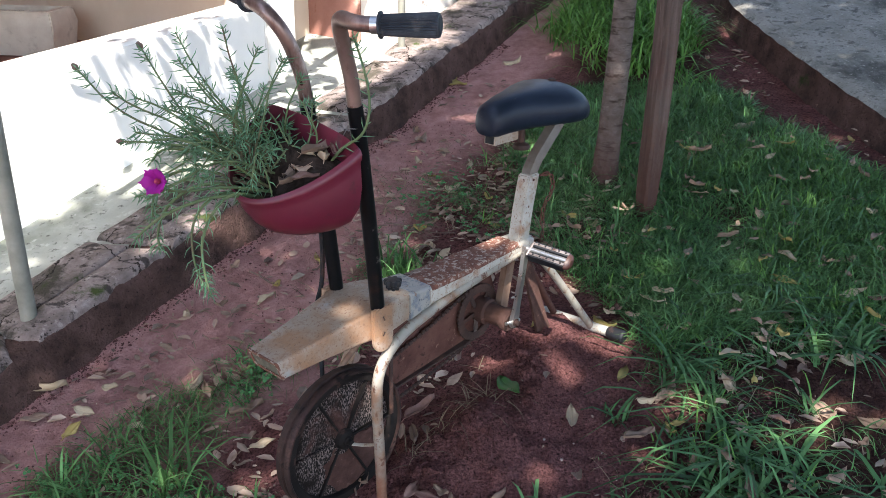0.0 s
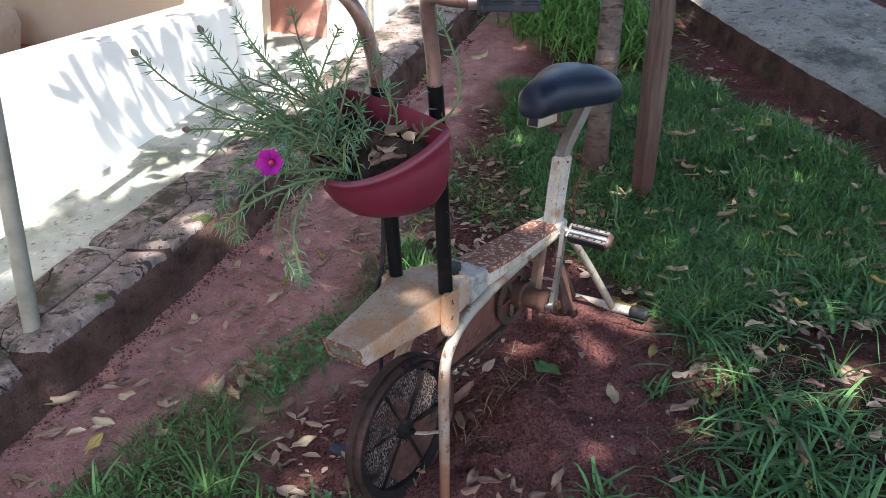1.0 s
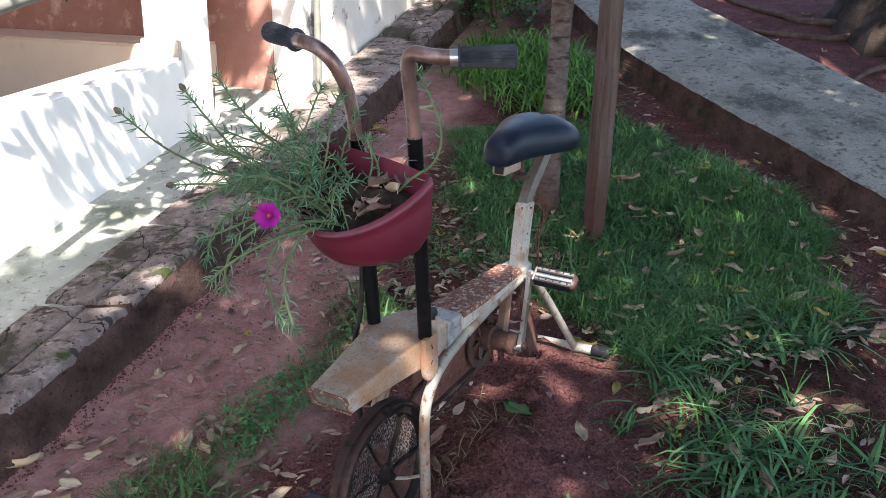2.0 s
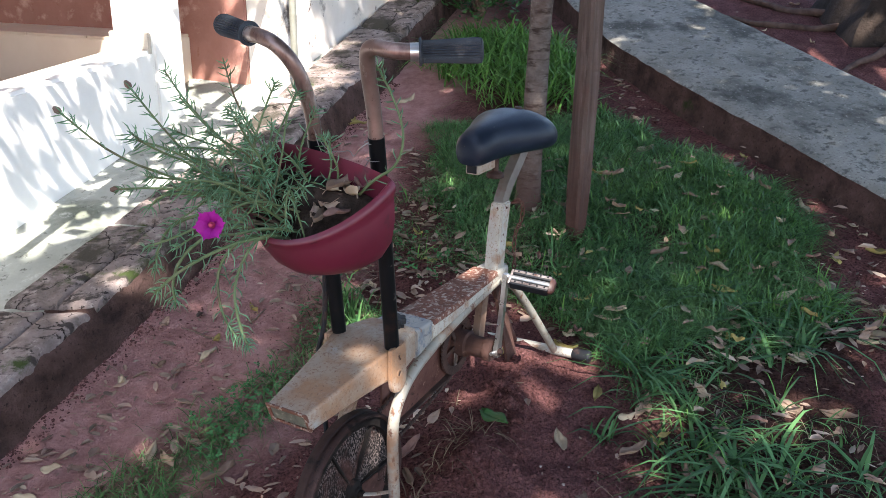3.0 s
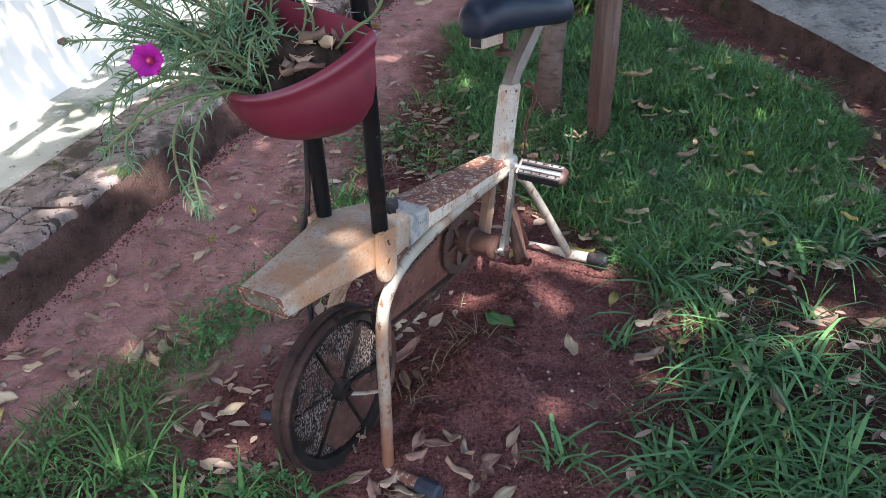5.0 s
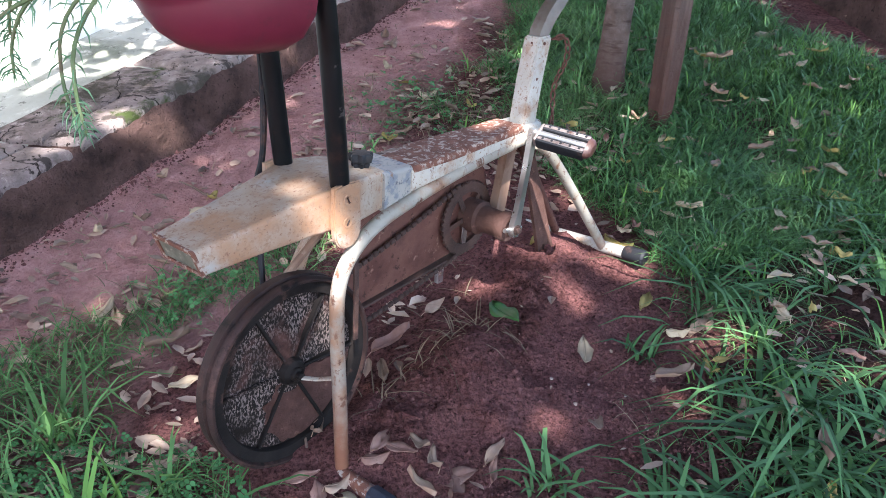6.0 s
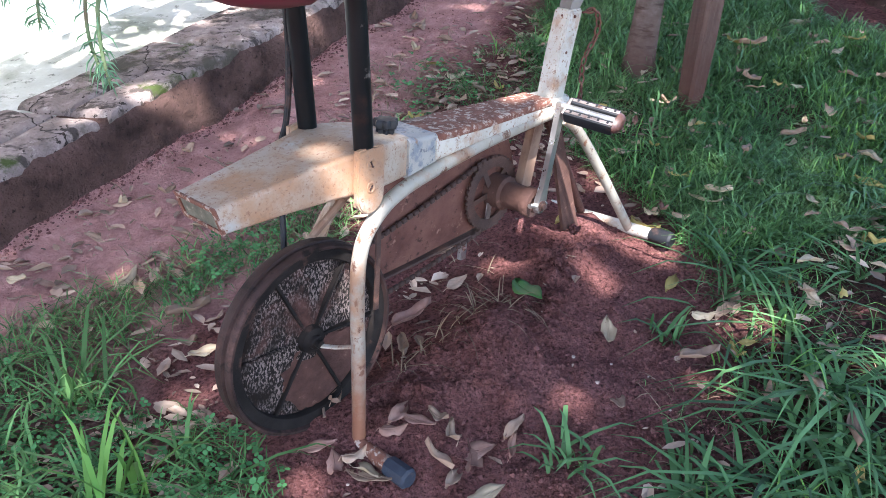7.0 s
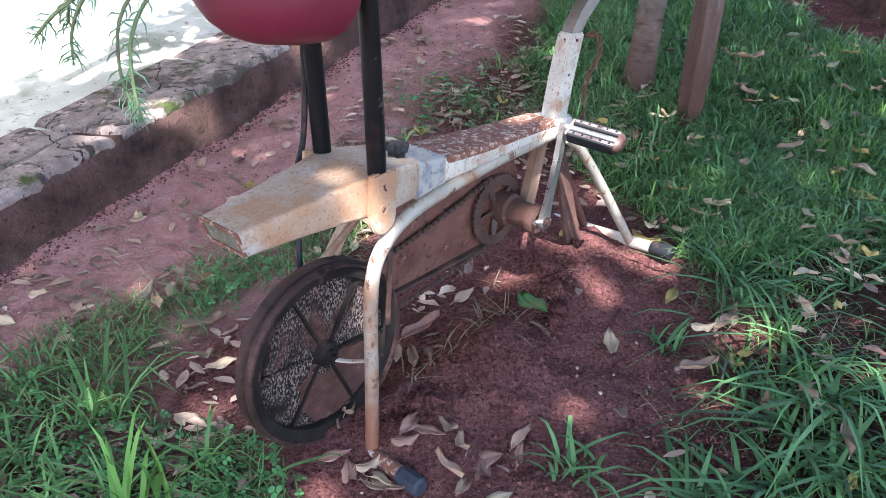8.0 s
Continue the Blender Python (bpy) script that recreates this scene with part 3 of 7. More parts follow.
xs, ys = axis(-1.25, 1.5, 0.0115, 90), axis(1.05, 3.4, 0.0115, 90)
gx, gy = np.meshgrid(xs, ys)
gz = height(gx, gy)
n_x = len(xs)
quads = [(j * n_x + i, j * n_x + i + 1, (j + 1) * n_x + i + 1, (j + 1) * n_x + i) for j in range(len(ys) - 1) for i in range(n_x - 1)]
ground = new("ground", raw_mesh("ground", np.stack([gx.ravel(), gy.ravel(), gz.ravel()], 1).tolist(), quads))
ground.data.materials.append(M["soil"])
ground.data.shade_smooth()
# trodden, dry and pale; the paleness also stands for light off the white wall
along_path = (gx.ravel() + 0.5) * -0.909 + (gy.ravel() - 1.45) * 0.417 + 0.16 * (vnoise(gx.ravel() * 5, gy.ravel() * 5) - 0.5) + 0.05 * (vnoise(gx.ravel() * 21, gy.ravel() * 21) - 0.5)
trodden = np.clip((along_path + 0.06) / 0.16, 0, 1)
ground.data.attributes.new("dry", "FLOAT", "POINT").data.foreach_set("value", trodden.astype(np.float32))
# dark brown soil under the lawn and the weeds, with a ragged edge; it also paints shade between the blades
DARK_SOIL = ([(0.38, 0.9), (0.38, 1.38), (0.46, 1.52), (0.56, 1.72), (0.55, 1.92), (0.46, 2.02), (0.38, 2.16), (0.34, 2.36), (0.22, 2.5), (0.26, 2.8), (0.46, 3.1), (0.56, 3.6), (0.66, 4.0), (0.95, 4.1), (1.0, 3.1), (1.2, 2.7), (1.26, 2.4), (1.18, 2.1), (1.1, 1.7), (0.95, 1.3), (0.85, 0.9)],
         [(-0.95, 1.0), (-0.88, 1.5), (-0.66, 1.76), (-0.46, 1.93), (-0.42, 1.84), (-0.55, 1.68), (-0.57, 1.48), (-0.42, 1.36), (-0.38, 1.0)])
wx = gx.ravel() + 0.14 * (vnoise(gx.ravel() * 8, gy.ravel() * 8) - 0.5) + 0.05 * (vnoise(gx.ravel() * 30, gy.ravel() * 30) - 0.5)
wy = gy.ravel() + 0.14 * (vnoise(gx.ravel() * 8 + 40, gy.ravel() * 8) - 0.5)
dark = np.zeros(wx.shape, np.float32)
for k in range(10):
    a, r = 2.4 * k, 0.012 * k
    for poly in DARK_SOIL:
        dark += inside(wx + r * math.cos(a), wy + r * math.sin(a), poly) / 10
ground.data.attributes.new("lawn_dark", "FLOAT", "POINT").data.foreach_set("value", np.clip(dark * 0.85, 0, 1).astype(np.float32))
tagged(ground, "bare red laterite soil on a gentle slope", "ground", kind="structure")


# ---- kerb, apron, house ----
WALL_WAY, WALL_OUT = Vector((0.530, 0.848, 0)), Vector((0.848, -0.530, 0))
WALL_END = Vector((-0.589, 3.436, 0))


def wall_at(a, out, z):
    """a metres back along the wall from its far end, out metres towards the lawn."""
    p = WALL_END - WALL_WAY * a + WALL_OUT * out
    return Vector((p.x, p.y, z))


def apron_z(p):
    return float(slope(p.x, p.y)) + 0.125


def prism_bm(base, top_z, bottom_z, bevel=0.006):
    """Upright walls over a plan; top_z and bottom_z: one height a corner."""
    bm = bmesh.new()
    lo = [bm.verts.new((p.x, p.y, b)) for p, b in zip(base, bottom_z)]
    hi = [bm.verts.new((p.x, p.y, t)) for p, t in zip(base, top_z)]
    n = len(base)
    bm.faces.new(lo[::-1])
    bm.faces.new(hi)
    for k in range(n):
        bm.faces.new((lo[k], lo[(k + 1) % n], hi[(k + 1) % n], hi[k]))
    bmesh.ops.recalc_face_normals(bm, faces=bm.faces)
    if bevel:
        bmesh.ops.bevel(bm, geom=list(bm.edges), offset=bevel, segments=2, affect="EDGES")
    return bm


def ledge_z(a):
    return 0.674 - 0.092 * a


# low white wall with its broad top
c = [wall_at(0.165, 0, 0), wall_at(4.2, 0, 0), wall_at(4.2, -0.165, 0), wall_at(0.165, -0.165, 0)]
solid("wall_low", prism_bm(c, [ledge_z(0.165), ledge_z(4.2), ledge_z(4.2), ledge_z(0.165)], [-0.9] * 4, 0.012), M["white"],
      "low white plastered veranda wall in hard sun", "wall", kind="structure")
c = [wall_at(0.0, 0.004, 0), wall_at(0.17, 0.004, 0), wall_at(0.17, -0.175, 0), wall_at(0.0, -0.175, 0)]
solid("pillar", prism_bm(c, [2.36] * 4, [-0.3] * 4, 0.012), M["white"], "square white plastered veranda pillar", "pillar", kind="structure")
c = [wall_at(0.165, -0.006, 0), wall_at(0.182, -0.006, 0), wall_at(0.182, -0.18, 0), wall_at(0.165, -0.18, 0)]
solid("trim", prism_bm(c, [ledge_z(0.17) + 0.06] * 4, [0.5] * 4, 0.004), M["cement"], "grey cement band at the foot of the pillar", "trim", kind="structure")

# apron between wall and kerb
bm = bmesh.new()
rows = []
for k in range(60):
    a = -0.75 + k * 0.09
    row = []
    for out in (-0.60 if a < 0.2 else -0.02, 0.0, 0.10, 0.22, 0.34, 0.46):
        p = WALL_END - WALL_WAY * a + WALL_OUT * out
        row.append(bm.verts.new((p.x, p.y, apron_z(p) - 0.02 * out + 0.006 * (vnoise(p.x * 9, p.y * 9) - 0.5))))
    rows.append(row)
for ra, rb in zip(rows, rows[1:]):
    for k in range(5):
        bm.faces.new((ra[k], ra[k + 1], rb[k + 1], rb[k]))
bmesh.ops.recalc_face_normals(bm, faces=bm.faces)
ext = bmesh.ops.extrude_face_region(bm, geom=list(bm.faces))
for v in [g for g in ext["geom"] if isinstance(g, bmesh.types.BMVert)]:
    v.co.z -= 0.4
bmesh.ops.recalc_face_normals(bm, faces=bm.faces)
solid("pavement", bm, M["apron"], "damp grey cement apron along the veranda wall", "pavement", kind="structure")

# terracotta end wall and the plastered wall that follows the kerb
c = [Vector((-0.74, 3.860, 0)), Vector((-0.360, 3.620, 0)), Vector((-0.27, 3.76, 0)), Vector((-0.64, 4.01, 0))]
solid("wall_end", prism_bm(c, [2.9] * 4, [0.1] * 4, 0.006), M["terracotta"], "peeling terracotta-painted wall with sunlit patches", "wall", kind="structure")
c = [Vector((-0.357, 3.626, 0)), Vector((-0.235, 3.585, 0)), Vector((0.75, 5.20, 0)), Vector((0.58, 5.32, 0)), Vector((-0.265, 3.765, 0))]
solid("wall_side", prism_bm(c, [2.85] * 5, [0.1] * 5, 0.006), M["plaster_red"], "pale plastered wall with red paint showing through", "wall", kind="structure")

# veranda: floor, step with tiled top, terracotta back wall
STEP_A, STEP_OUT = Vector((-0.722, 3.552, 0)), Vector((-0.848, 0.530, 0))
c = [wall_at(-0.3, -0.165, 0), wall_at(4.2, -0.165, 0), wall_at(4.2, -3.2, 0), wall_at(-0.3, -3.2, 0)]
solid("floor", prism_bm(c, [0.378, 0.34, 0.34, 0.378], [-0.9] * 4, 0), M["red_floor"], "dull red cement veranda floor", "floor", kind="structure")
c = [STEP_A, STEP_A + STEP_OUT * 2.9, STEP_A + STEP_OUT * 2.9 + WALL_WAY * 0.30, STEP_A + WALL_WAY * 0.30]
step = solid("veranda_step", prism_bm(c, [0.660] * 4, [0.2] * 4, 0.004), M["beige"], "beige painted step block with cream tiles on top", "step", kind="structure")
c = [STEP_A + WALL_WAY * 0.30, STEP_A + STEP_OUT * 2.9 + WALL_WAY * 0.30, STEP_A + STEP_OUT * 2.9 + WALL_WAY * 0.46, STEP_A + WALL_WAY * 0.46]
solid("wall_back", prism_bm(c, [2.35] * 4, [0.1] * 4, 0.006), M["terracotta"], "terracotta-painted veranda back wall", "wall", kind="structure")
# two unseen walls, added to keep outside light off the veranda
c = [wall_at(4.2, 0, 0), wall_at(4.2, -3.2, 0), wall_at(4.4, -3.2, 0), wall_at(4.4, 0, 0)]
solid("wall_near", prism_bm(c, [2.35] * 4, [-0.9] * 4, 0), M["beige"], "unseen beige wall added to close off the veranda", "wall", kind="structure")
c = [wall_at(-0.4, -3.0, 0), wall_at(4.4, -3.0, 0), wall_at(4.4, -3.2, 0), wall_at(-0.4, -3.2, 0)]
solid("wall_far", prism_bm(c, [2.35] * 4, [-0.9] * 4, 0), M["beige"], "unseen beige wall added to close off the veranda", "wall", kind="structure")
# unseen ceiling, added as a sun block; its edge limits sun on the step
c = [wall_at(0.0, 0.32, 0), wall_at(4.4, 0.32, 0), wall_at(4.4, -3.2, 0), wall_at(0.0, -3.2, 0)]
solid("ceiling", prism_bm(c, [2.45] * 4, [2.35] * 4, 0), M["white"], "unseen white ceiling added to shade the veranda", "ceiling", kind="structure")
tile_me = mesh_of(box_bm((0.003, 0.003, 0), (0.297, 0.297, 0.012), 0.002, seg=1), "tile")
for k in range(9):
    t = part("tile", tile_me, M["tile"], step, smooth=False)
    p = STEP_A + STEP_OUT * (0.3 * k + 0.3)
    t.matrix_basis = Matrix.Translation((p.x, p.y, 0.6575)) @ Matrix(((-STEP_OUT.x, WALL_WAY.x, 0, 0), (-STEP_OUT.y, WALL_WAY.y, 0, 0), (0, 0, 1, 0), (0, 0, 0, 1)))

# concrete planter block behind the low wall
block = thing("planter_box", "rough cream cast-cement trough with a thick rim, filled with dark soil", "planter", (-1.92, 3.86, 0.378), -2)
bm = loft_bm([[(sx * w / 2, sy * d / 2, z) for sx, sy in ((-1, -1), (1, -1), (1, 1), (-1, 1))] for w, d, z in ((0.47, 0.22, 0.0), (0.50, 0.25, 0.125), (0.50, 0.25, 0.128), (0.475, 0.225, 0.185), (0.42, 0.17, 0.187), (0.41, 0.16, 0.15))])
bmesh.ops.bevel(bm, geom=list(bm.edges), offset=0.005, segments=2, affect="EDGES")
part("box", rough_up(bm, 0.003, 30), M["cement_cream"], block)
part("soil", rough_up(box_bm((-0.207, -0.082, 0.12), (0.207, 0.082, 0.168), 0.01), 0.006, 30), M["pot_soil"], block, "dark soil in the trough")

# ---- kerb: mortar core and cracked stones ----
KERB = [(-2.75, -0.95), (-1.55, 0.95), (-1.045, 1.744), (-0.62, 2.42), (-0.20, 3.06), (0.24, 3.83), (0.50, 4.30), (0.85, 4.95)]


def kerb_at(a, across):
    """a along the kerb's foot line from its near end; across: metres towards the house."""
    rest = a
    for p, q in zip(KERB, KERB[1:]):
        p, q = Vector((*p, 0)), Vector((*q, 0))
        if rest <= (q - p).length or q == Vector((*KERB[-1], 0)):
            way = (q - p).normalized()
            return p + way * rest + Vector((-way.y, way.x, 0)) * across
        rest -= (q - p).length


KERB_LONG = sum((Vector((*q, 0)) - Vector((*p, 0))).length for p, q in zip(KERB, KERB[1:]))
rng = random.Random(5)
bm = bmesh.new()
rows = []
steps = int(KERB_LONG / 0.014)
for k in range(steps + 1):
    a = KERB_LONG * k / steps
    row = []
    for across, up in ((-0.02, -0.30), (-0.028, -0.02), (-0.022, 0.002), (-0.018, 0.018), (-0.015, 0.036), (-0.012, 0.054), (-0.009, 0.074), (-0.006, 0.094), (0.002, 0.112), (0.014, 0.122), (0.14, 0.114), (0.225, 0.108), (0.25, 0.10), (0.25, -0.30)):
        p = kerb_at(a, across)
        q = Vector((p.x, p.y, float(slope(p.x, p.y)) + up))
        row.append(bm.verts.new(q + noise.noise_vector(q * 9) * 0.007 + noise.noise_vector(q * 30) * 0.0045 + noise.noise_vector(q * 80) * 0.0040))
    rows.append(row)
for ra, rb in zip(rows, rows[1:]):
    for k in range(13):
        bm.faces.new((ra[k], rb[k], rb[k + 1], ra[k + 1]))
bmesh.ops.recalc_face_normals(bm, faces=bm.faces)
kerb = solid("kerb", bm, M["kerb_face"], "mud-stained rubble kerb topped with cracked weathered stones", "kerb", kind="structure")
a = 1.7
edges = []
while a < KERB_LONG - 0.1:
    edges.append(a)
    a += rng.uniform(0.45, 0.95)
for a0, a1 in zip(edges, edges[1:]):
    split = rng.random()
    mid = rng.uniform(0.09, 0.17)
    lanes = [(0.004, 0.248)] if split < 0.60 else [(0.004, mid), (mid + 0.002, 0.248)]
    skew = rng.uniform(-0.10, 0.10)
    for c0, c1 in lanes:
        cuts = [(0.0, 1.0)] if rng.random() < 0.6 else [(0.0, 0.48), (0.51, 1.0)]
        for u0, u1 in cuts:
            b0, b1 = a0 + (a1 - a0) * u0 + 0.0008, a0 + (a1 - a0) * u1 - 0.0008
            outline = []
            for (pa, pc), (qa, qc) in zip(((b0, c0), (b1, c0), (b1, c1), (b0, c1)), ((b1, c0), (b1, c1), (b0, c1), (b0, c0))):
                for u in (0.0, 0.12, 0.25, 0.38, 0.5, 0.62, 0.75, 0.88):
                    aa, cc = pa + (qa - pa) * u, pc + (qc - pc) * u
                    p = kerb_at(aa + skew * (cc / 0.2 - 0.5), cc)
                    z = float(slope(p.x, p.y))
                    p += noise.noise_vector(p * 15) * 0.0045 + noise.noise_vector(p * 60) * 0.0025
                    outline.append(Vector((p.x, p.y, z)))
            lift = rng.uniform(-0.002, 0.003)
            mid_p = sum(outline, Vector()) / len(outline)
            tip = Vector((rng.uniform(-0.02, 0.02), rng.uniform(-0.02, 0.02)))
            rings = []
            for shrink, up in ((1.0, 0.096), (0.996, 0.110), (0.985, 0.121), (0.955, 0.129), (0.90, 0.133), (0.75, 0.136), (0.5, 0.137), (0.25, 0.137)):
                ring = []
                for p in outline:
                    q = mid_p.lerp(p, shrink)
                    q.z += up + lift + (q.x - mid_p.x) * tip.x + (q.y - mid_p.y) * tip.y
                    q += noise.noise_vector(q * 31) * 0.004 + noise.noise_vector(q * 75) * 0.002
                    ring.append(q)
                rings.append(ring)
            st = part("stone", loft_bm(rings), M["stone"], kerb)

# ---- raised concrete path ----
PATH_L = [(2.35, -2.0), (1.78, 0.6), (1.49, 2.0), (1.375, 2.60), (1.275, 3.09), (1.185, 3.66), (1.20, 4.45), (1.30, 6.0), (1.6, 9.0)]
PATH_R = [(3.05, -2.0), (2.36, 0.6), (2.06, 2.0), (1.95, 2.80), (1.87, 3.40), (1.77, 4.20), (1.75, 4.6), (1.86, 6.0), (2.2, 9.0)]


def along(line, u):
    u = min(max(u, 0), 0.9999) * (len(line) - 1)
    i = int(u)
    return Vector((*line[i], 0)).lerp(Vector((*line[i + 1], 0)), u - i)


bm = bmesh.new()
rows = []
for k in range(241):
    u = k / 240
    l, r = along(PATH_L, u), along(PATH_R, u)
    l += (r - l).normalized() * 0.006 * (noise.noise(l * 5) + 0.6 * noise.noise(l * 23))
    row = []
    for v, up in ((-0.02, -0.2), (-0.016, 0.0), (-0.004, 0.035), (0.004, 0.085), (0.0, 0.103), (0.025, 0.110), (0.15, 0.111), (0.35, 0.113), (0.6, 0.112), (0.85, 0.110), (0.98, 0.107), (1.0, 0.095), (1.0, -0.2)):
        p = l.lerp(r, v)
        p.z = float(slope(p.x, p.y)) + up
        amount = 0.010 if 0 < up < 0.09 else 0.003
        row.append(bm.verts.new(p + noise.noise_vector(p * 17) * amount))
    rows.append(row)
for ra, rb in zip(rows, rows[1:]):
    for k in range(12):
        bm.faces.new((ra[k], ra[k + 1], rb[k + 1], rb[k]))
bmesh.ops.recalc_face_normals(bm, faces=bm.faces)
path = solid("pavement", bm, M["slab"], "raised grey concrete garden path with dark lichen blotches", "path", kind="structure")
path.data.materials.append(M["kerb_face"])
for i, f in enumerate(path.data.polygons):
    if i % 12 in (0, 1, 2, 3):
        f.material_index = 1

# ---- railing of pipe over the kerb ----
def railing():
    rail = thing("railing", "dull grey-green galvanised pipe handrail fixed to the kerb", "railing", (-1.041, 1.935, 0.06))
    o = Vector((-1.041, 1.935, 0.06))
    part("post", tube_bm([Vector((-1.041, 1.935, 0.0)) - o, Vector((-1.041, 1.935, 0.40)) - o, Vector((-1.041, 1.935, 0.845)) - o], 0.0205, 18), M["galv"], rail)
    part("post", tube_bm([Vector((-0.180, 3.50, 0.40)) - o, Vector((-0.180, 3.50, 0.8)) - o, Vector((-0.178, 3.50, 1.215)) - o], 0.0135, 18), M["galv"], rail)
    part("handrail", tube_bm(bend([Vector((-1.75, 0.70, 0.57)) - o, Vector((-1.041, 1.935, 0.86)) - o, Vector((-0.18, 3.50, 1.225)) - o, Vector((-0.05, 3.72, 1.27)) - o], 2), 0.0175, 18), M["galv"], rail)


railing()


# ---- the exercise bike; its own axes: x forward, y to its outer side, z up ----
MID = -0.001


def ring_rect(x, y0, y1, z0, z1, r=0.006):
    """A rounded rectangle across the beam at x."""
    out = []
    for cy, cz, a0 in ((y1 - r, z1 - r, 0), (y0 + r, z1 - r, 90), (y0 + r, z0 + r, 180), (y1 - r, z0 + r, 270)):
        for k in range(4):
            a = radians(a0 + 30 * k)
            out.append(Vector((x, cy + r * math.cos(a), cz + r * math.sin(a))))
    return out


def bolt(parent, at, way, r=0.006, name="bolt", material="rust"):
    m = Matrix.Translation(at) @ Vector(way).to_track_quat("Z", "Y").to_matrix().to_4x4()
    bm = lathe_bm([(0, 0), (r * 1.5, 0), (r * 1.5, 0.002), (r, 0.0022), (r * 0.9, 0.007), (0, 0.008)], 12, m=m)
    return part(name, bm, M[material], parent)


def exercise_bike():
    bike = thing("exercise_bike", "old rusty cream exercise bike half sunk in red soil", "exercise bike", BIKE_AT, BIKE_TURN)
    # hollow box beam: narrow slanted nose, widest at the uprights
    cut = lambda ring, x0, z1: [Vector((x0 + 0.38 * (p.z - z1), p.y, p.z)) for p in ring]
    secs = [(0.655, 0.0400, 0.297, 0.3325), (0.649, 0.0405, 0.297, 0.3330), (0.56, 0.0495, 0.304, 0.3485), (0.49, 0.0585, 0.308, 0.3610), (0.448, 0.0655, 0.309, 0.3685), (0.424, 0.0655, 0.309, 0.3690), (0.395, 0.0600, 0.309, 0.3675), (0.352, 0.0500, 0.309, 0.3640)]
    rings = [ring_rect(x, MID - w, MID + w, a, b) for x, w, a, b in secs]
    rings[0], rings[1] = cut(rings[0], 0.655, 0.3325), cut(rings[1], 0.649, 0.3330)
    beam = part("front_beam", loft_bm(rings), M["cream_rust"], bike, "cream box-section front beam with rust stains")
    # folded rusty frame of the open nose, with a plate set back in it
    outer = [cut(ring_rect(0.0, MID - 0.0407, MID + 0.0407, 0.2963, 0.3333, 0.003), x, 0.3325) for x in (0.6535, 0.6572)]
    inner = [cut(ring_rect(0.0, MID - 0.0345, MID + 0.0345, 0.3020, 0.3270, 0.002), x, 0.3325) for x in (0.6572, 0.6545)]
    cap = part("end_cap", loft_bm(outer + inner), M["rust_top"], beam, "rusty folded end cap")
    plate_ring = [cut(ring_rect(0.0, MID - 0.0340, MID + 0.0340, 0.3025, 0.3265, 0.001), x, 0.3325) for x in (0.6540, 0.6554)]
    part("maker_plate", loft_bm(plate_ring), M["plate"], beam, "faded dark maker's plate")
    secs = [(0.358, 0.0500, 0.307, 0.3625), (0.32, 0.0470, 0.308, 0.3600), (0.296, 0.0450, 0.309, 0.3590)]
    part("middle_beam", loft_bm([ring_rect(x, MID + 0.006 - w, MID + 0.006 + w, a, b) for x, w, a, b in secs]), M["cream_grey"], bike, "bare grey-blue worn middle of the beam")
    secs = [(0.300, 0.0425, 0.318, 0.3565), (0.15, 0.0370, 0.325, 0.3580), (0.02, 0.031, 0.332, 0.361), (-0.045, 0.027, 0.332, 0.362)]
    RC = 0.010
    rear = part("rear_beam", loft_bm([ring_rect(x, RC - w, RC + w, a, b, 0.009) for x, w, a, b in secs]), M["cream_light"], bike, "cream beam with flaking paint")
    bm = loft_bm([ring_rect(x, RC - w, RC + w, b - 0.012, b + 0.0012, 0.005) for x, w, b in ((0.296, 0.0427, 0.3572), (0.20, 0.0402, 0.3580), (0.10, 0.0352, 0.3597), (0.045, 0.0325, 0.3610), (0.012, 0.0310, 0.3622))])
    part("rust_crust", rough_up(bm, 0.0012, 60), M["rust_top"], rear, "flaking layer of rust on top of the beam")
    # the bent pipe of the front legs, along the beam and down to the foot
    ways = (
        [(-0.03, 0.030, 0.338), (0.15, 0.040, 0.327), (0.28, 0.050, 0.312), (0.385, 0.062, 0.298), (0.432, 0.066, 0.272), (0.456, 0.066, 0.235), (0.459, 0.066, 0.17), (0.452, 0.066, 0.06), (0.447, 0.066, -0.082)],
        [(-0.03, -0.014, 0.338), (0.15, -0.027, 0.326), (0.28, -0.040, 0.312), (0.350, -0.058, 0.275), (0.410, -0.070, 0.215), (0.440, -0.072, 0.10), (0.447, -0.072, -0.082)])
    for k, way in enumerate(ways):
        part("front_leg", tube_bm(bend(way, 3), 0.0104, 18), M["cream_rust"] if k else M["leg"], bike, "bent cream pipe leg, rusty at its foot")
    foot = part("front_foot", tube_bm([(0.449, -0.19, -0.078), (0.449, 0.0, -0.079), (0.452, 0.140, -0.080)], 0.0125, 14), M["rust_top"], bike, "rusty cross pipe of the front foot")
    part("foot_cap", tube_bm([(0.452, 0.132, -0.080), (0.452, 0.136, -0.080), (0.453, 0.172, -0.080), (0.453, 0.176, -0.080)], [0.0135, 0.0160, 0.0160, 0.012], 8), M["blue_cap"], foot, "blue-grey rubber end cap")
    part("foot_cap", tube_bm([(0.449, -0.180, -0.078), (0.449, -0.185, -0.078), (0.449, -0.225, -0.078)], [0.0135, 0.0160, 0.0160], 8), M["blue_cap"], foot, "blue-grey rubber end cap")
    # side plates that clamp the uprights, rounded at their lower end and dented round the bolts
    for sy in (1, -1):
        y0 = MID + sy * 0.0655
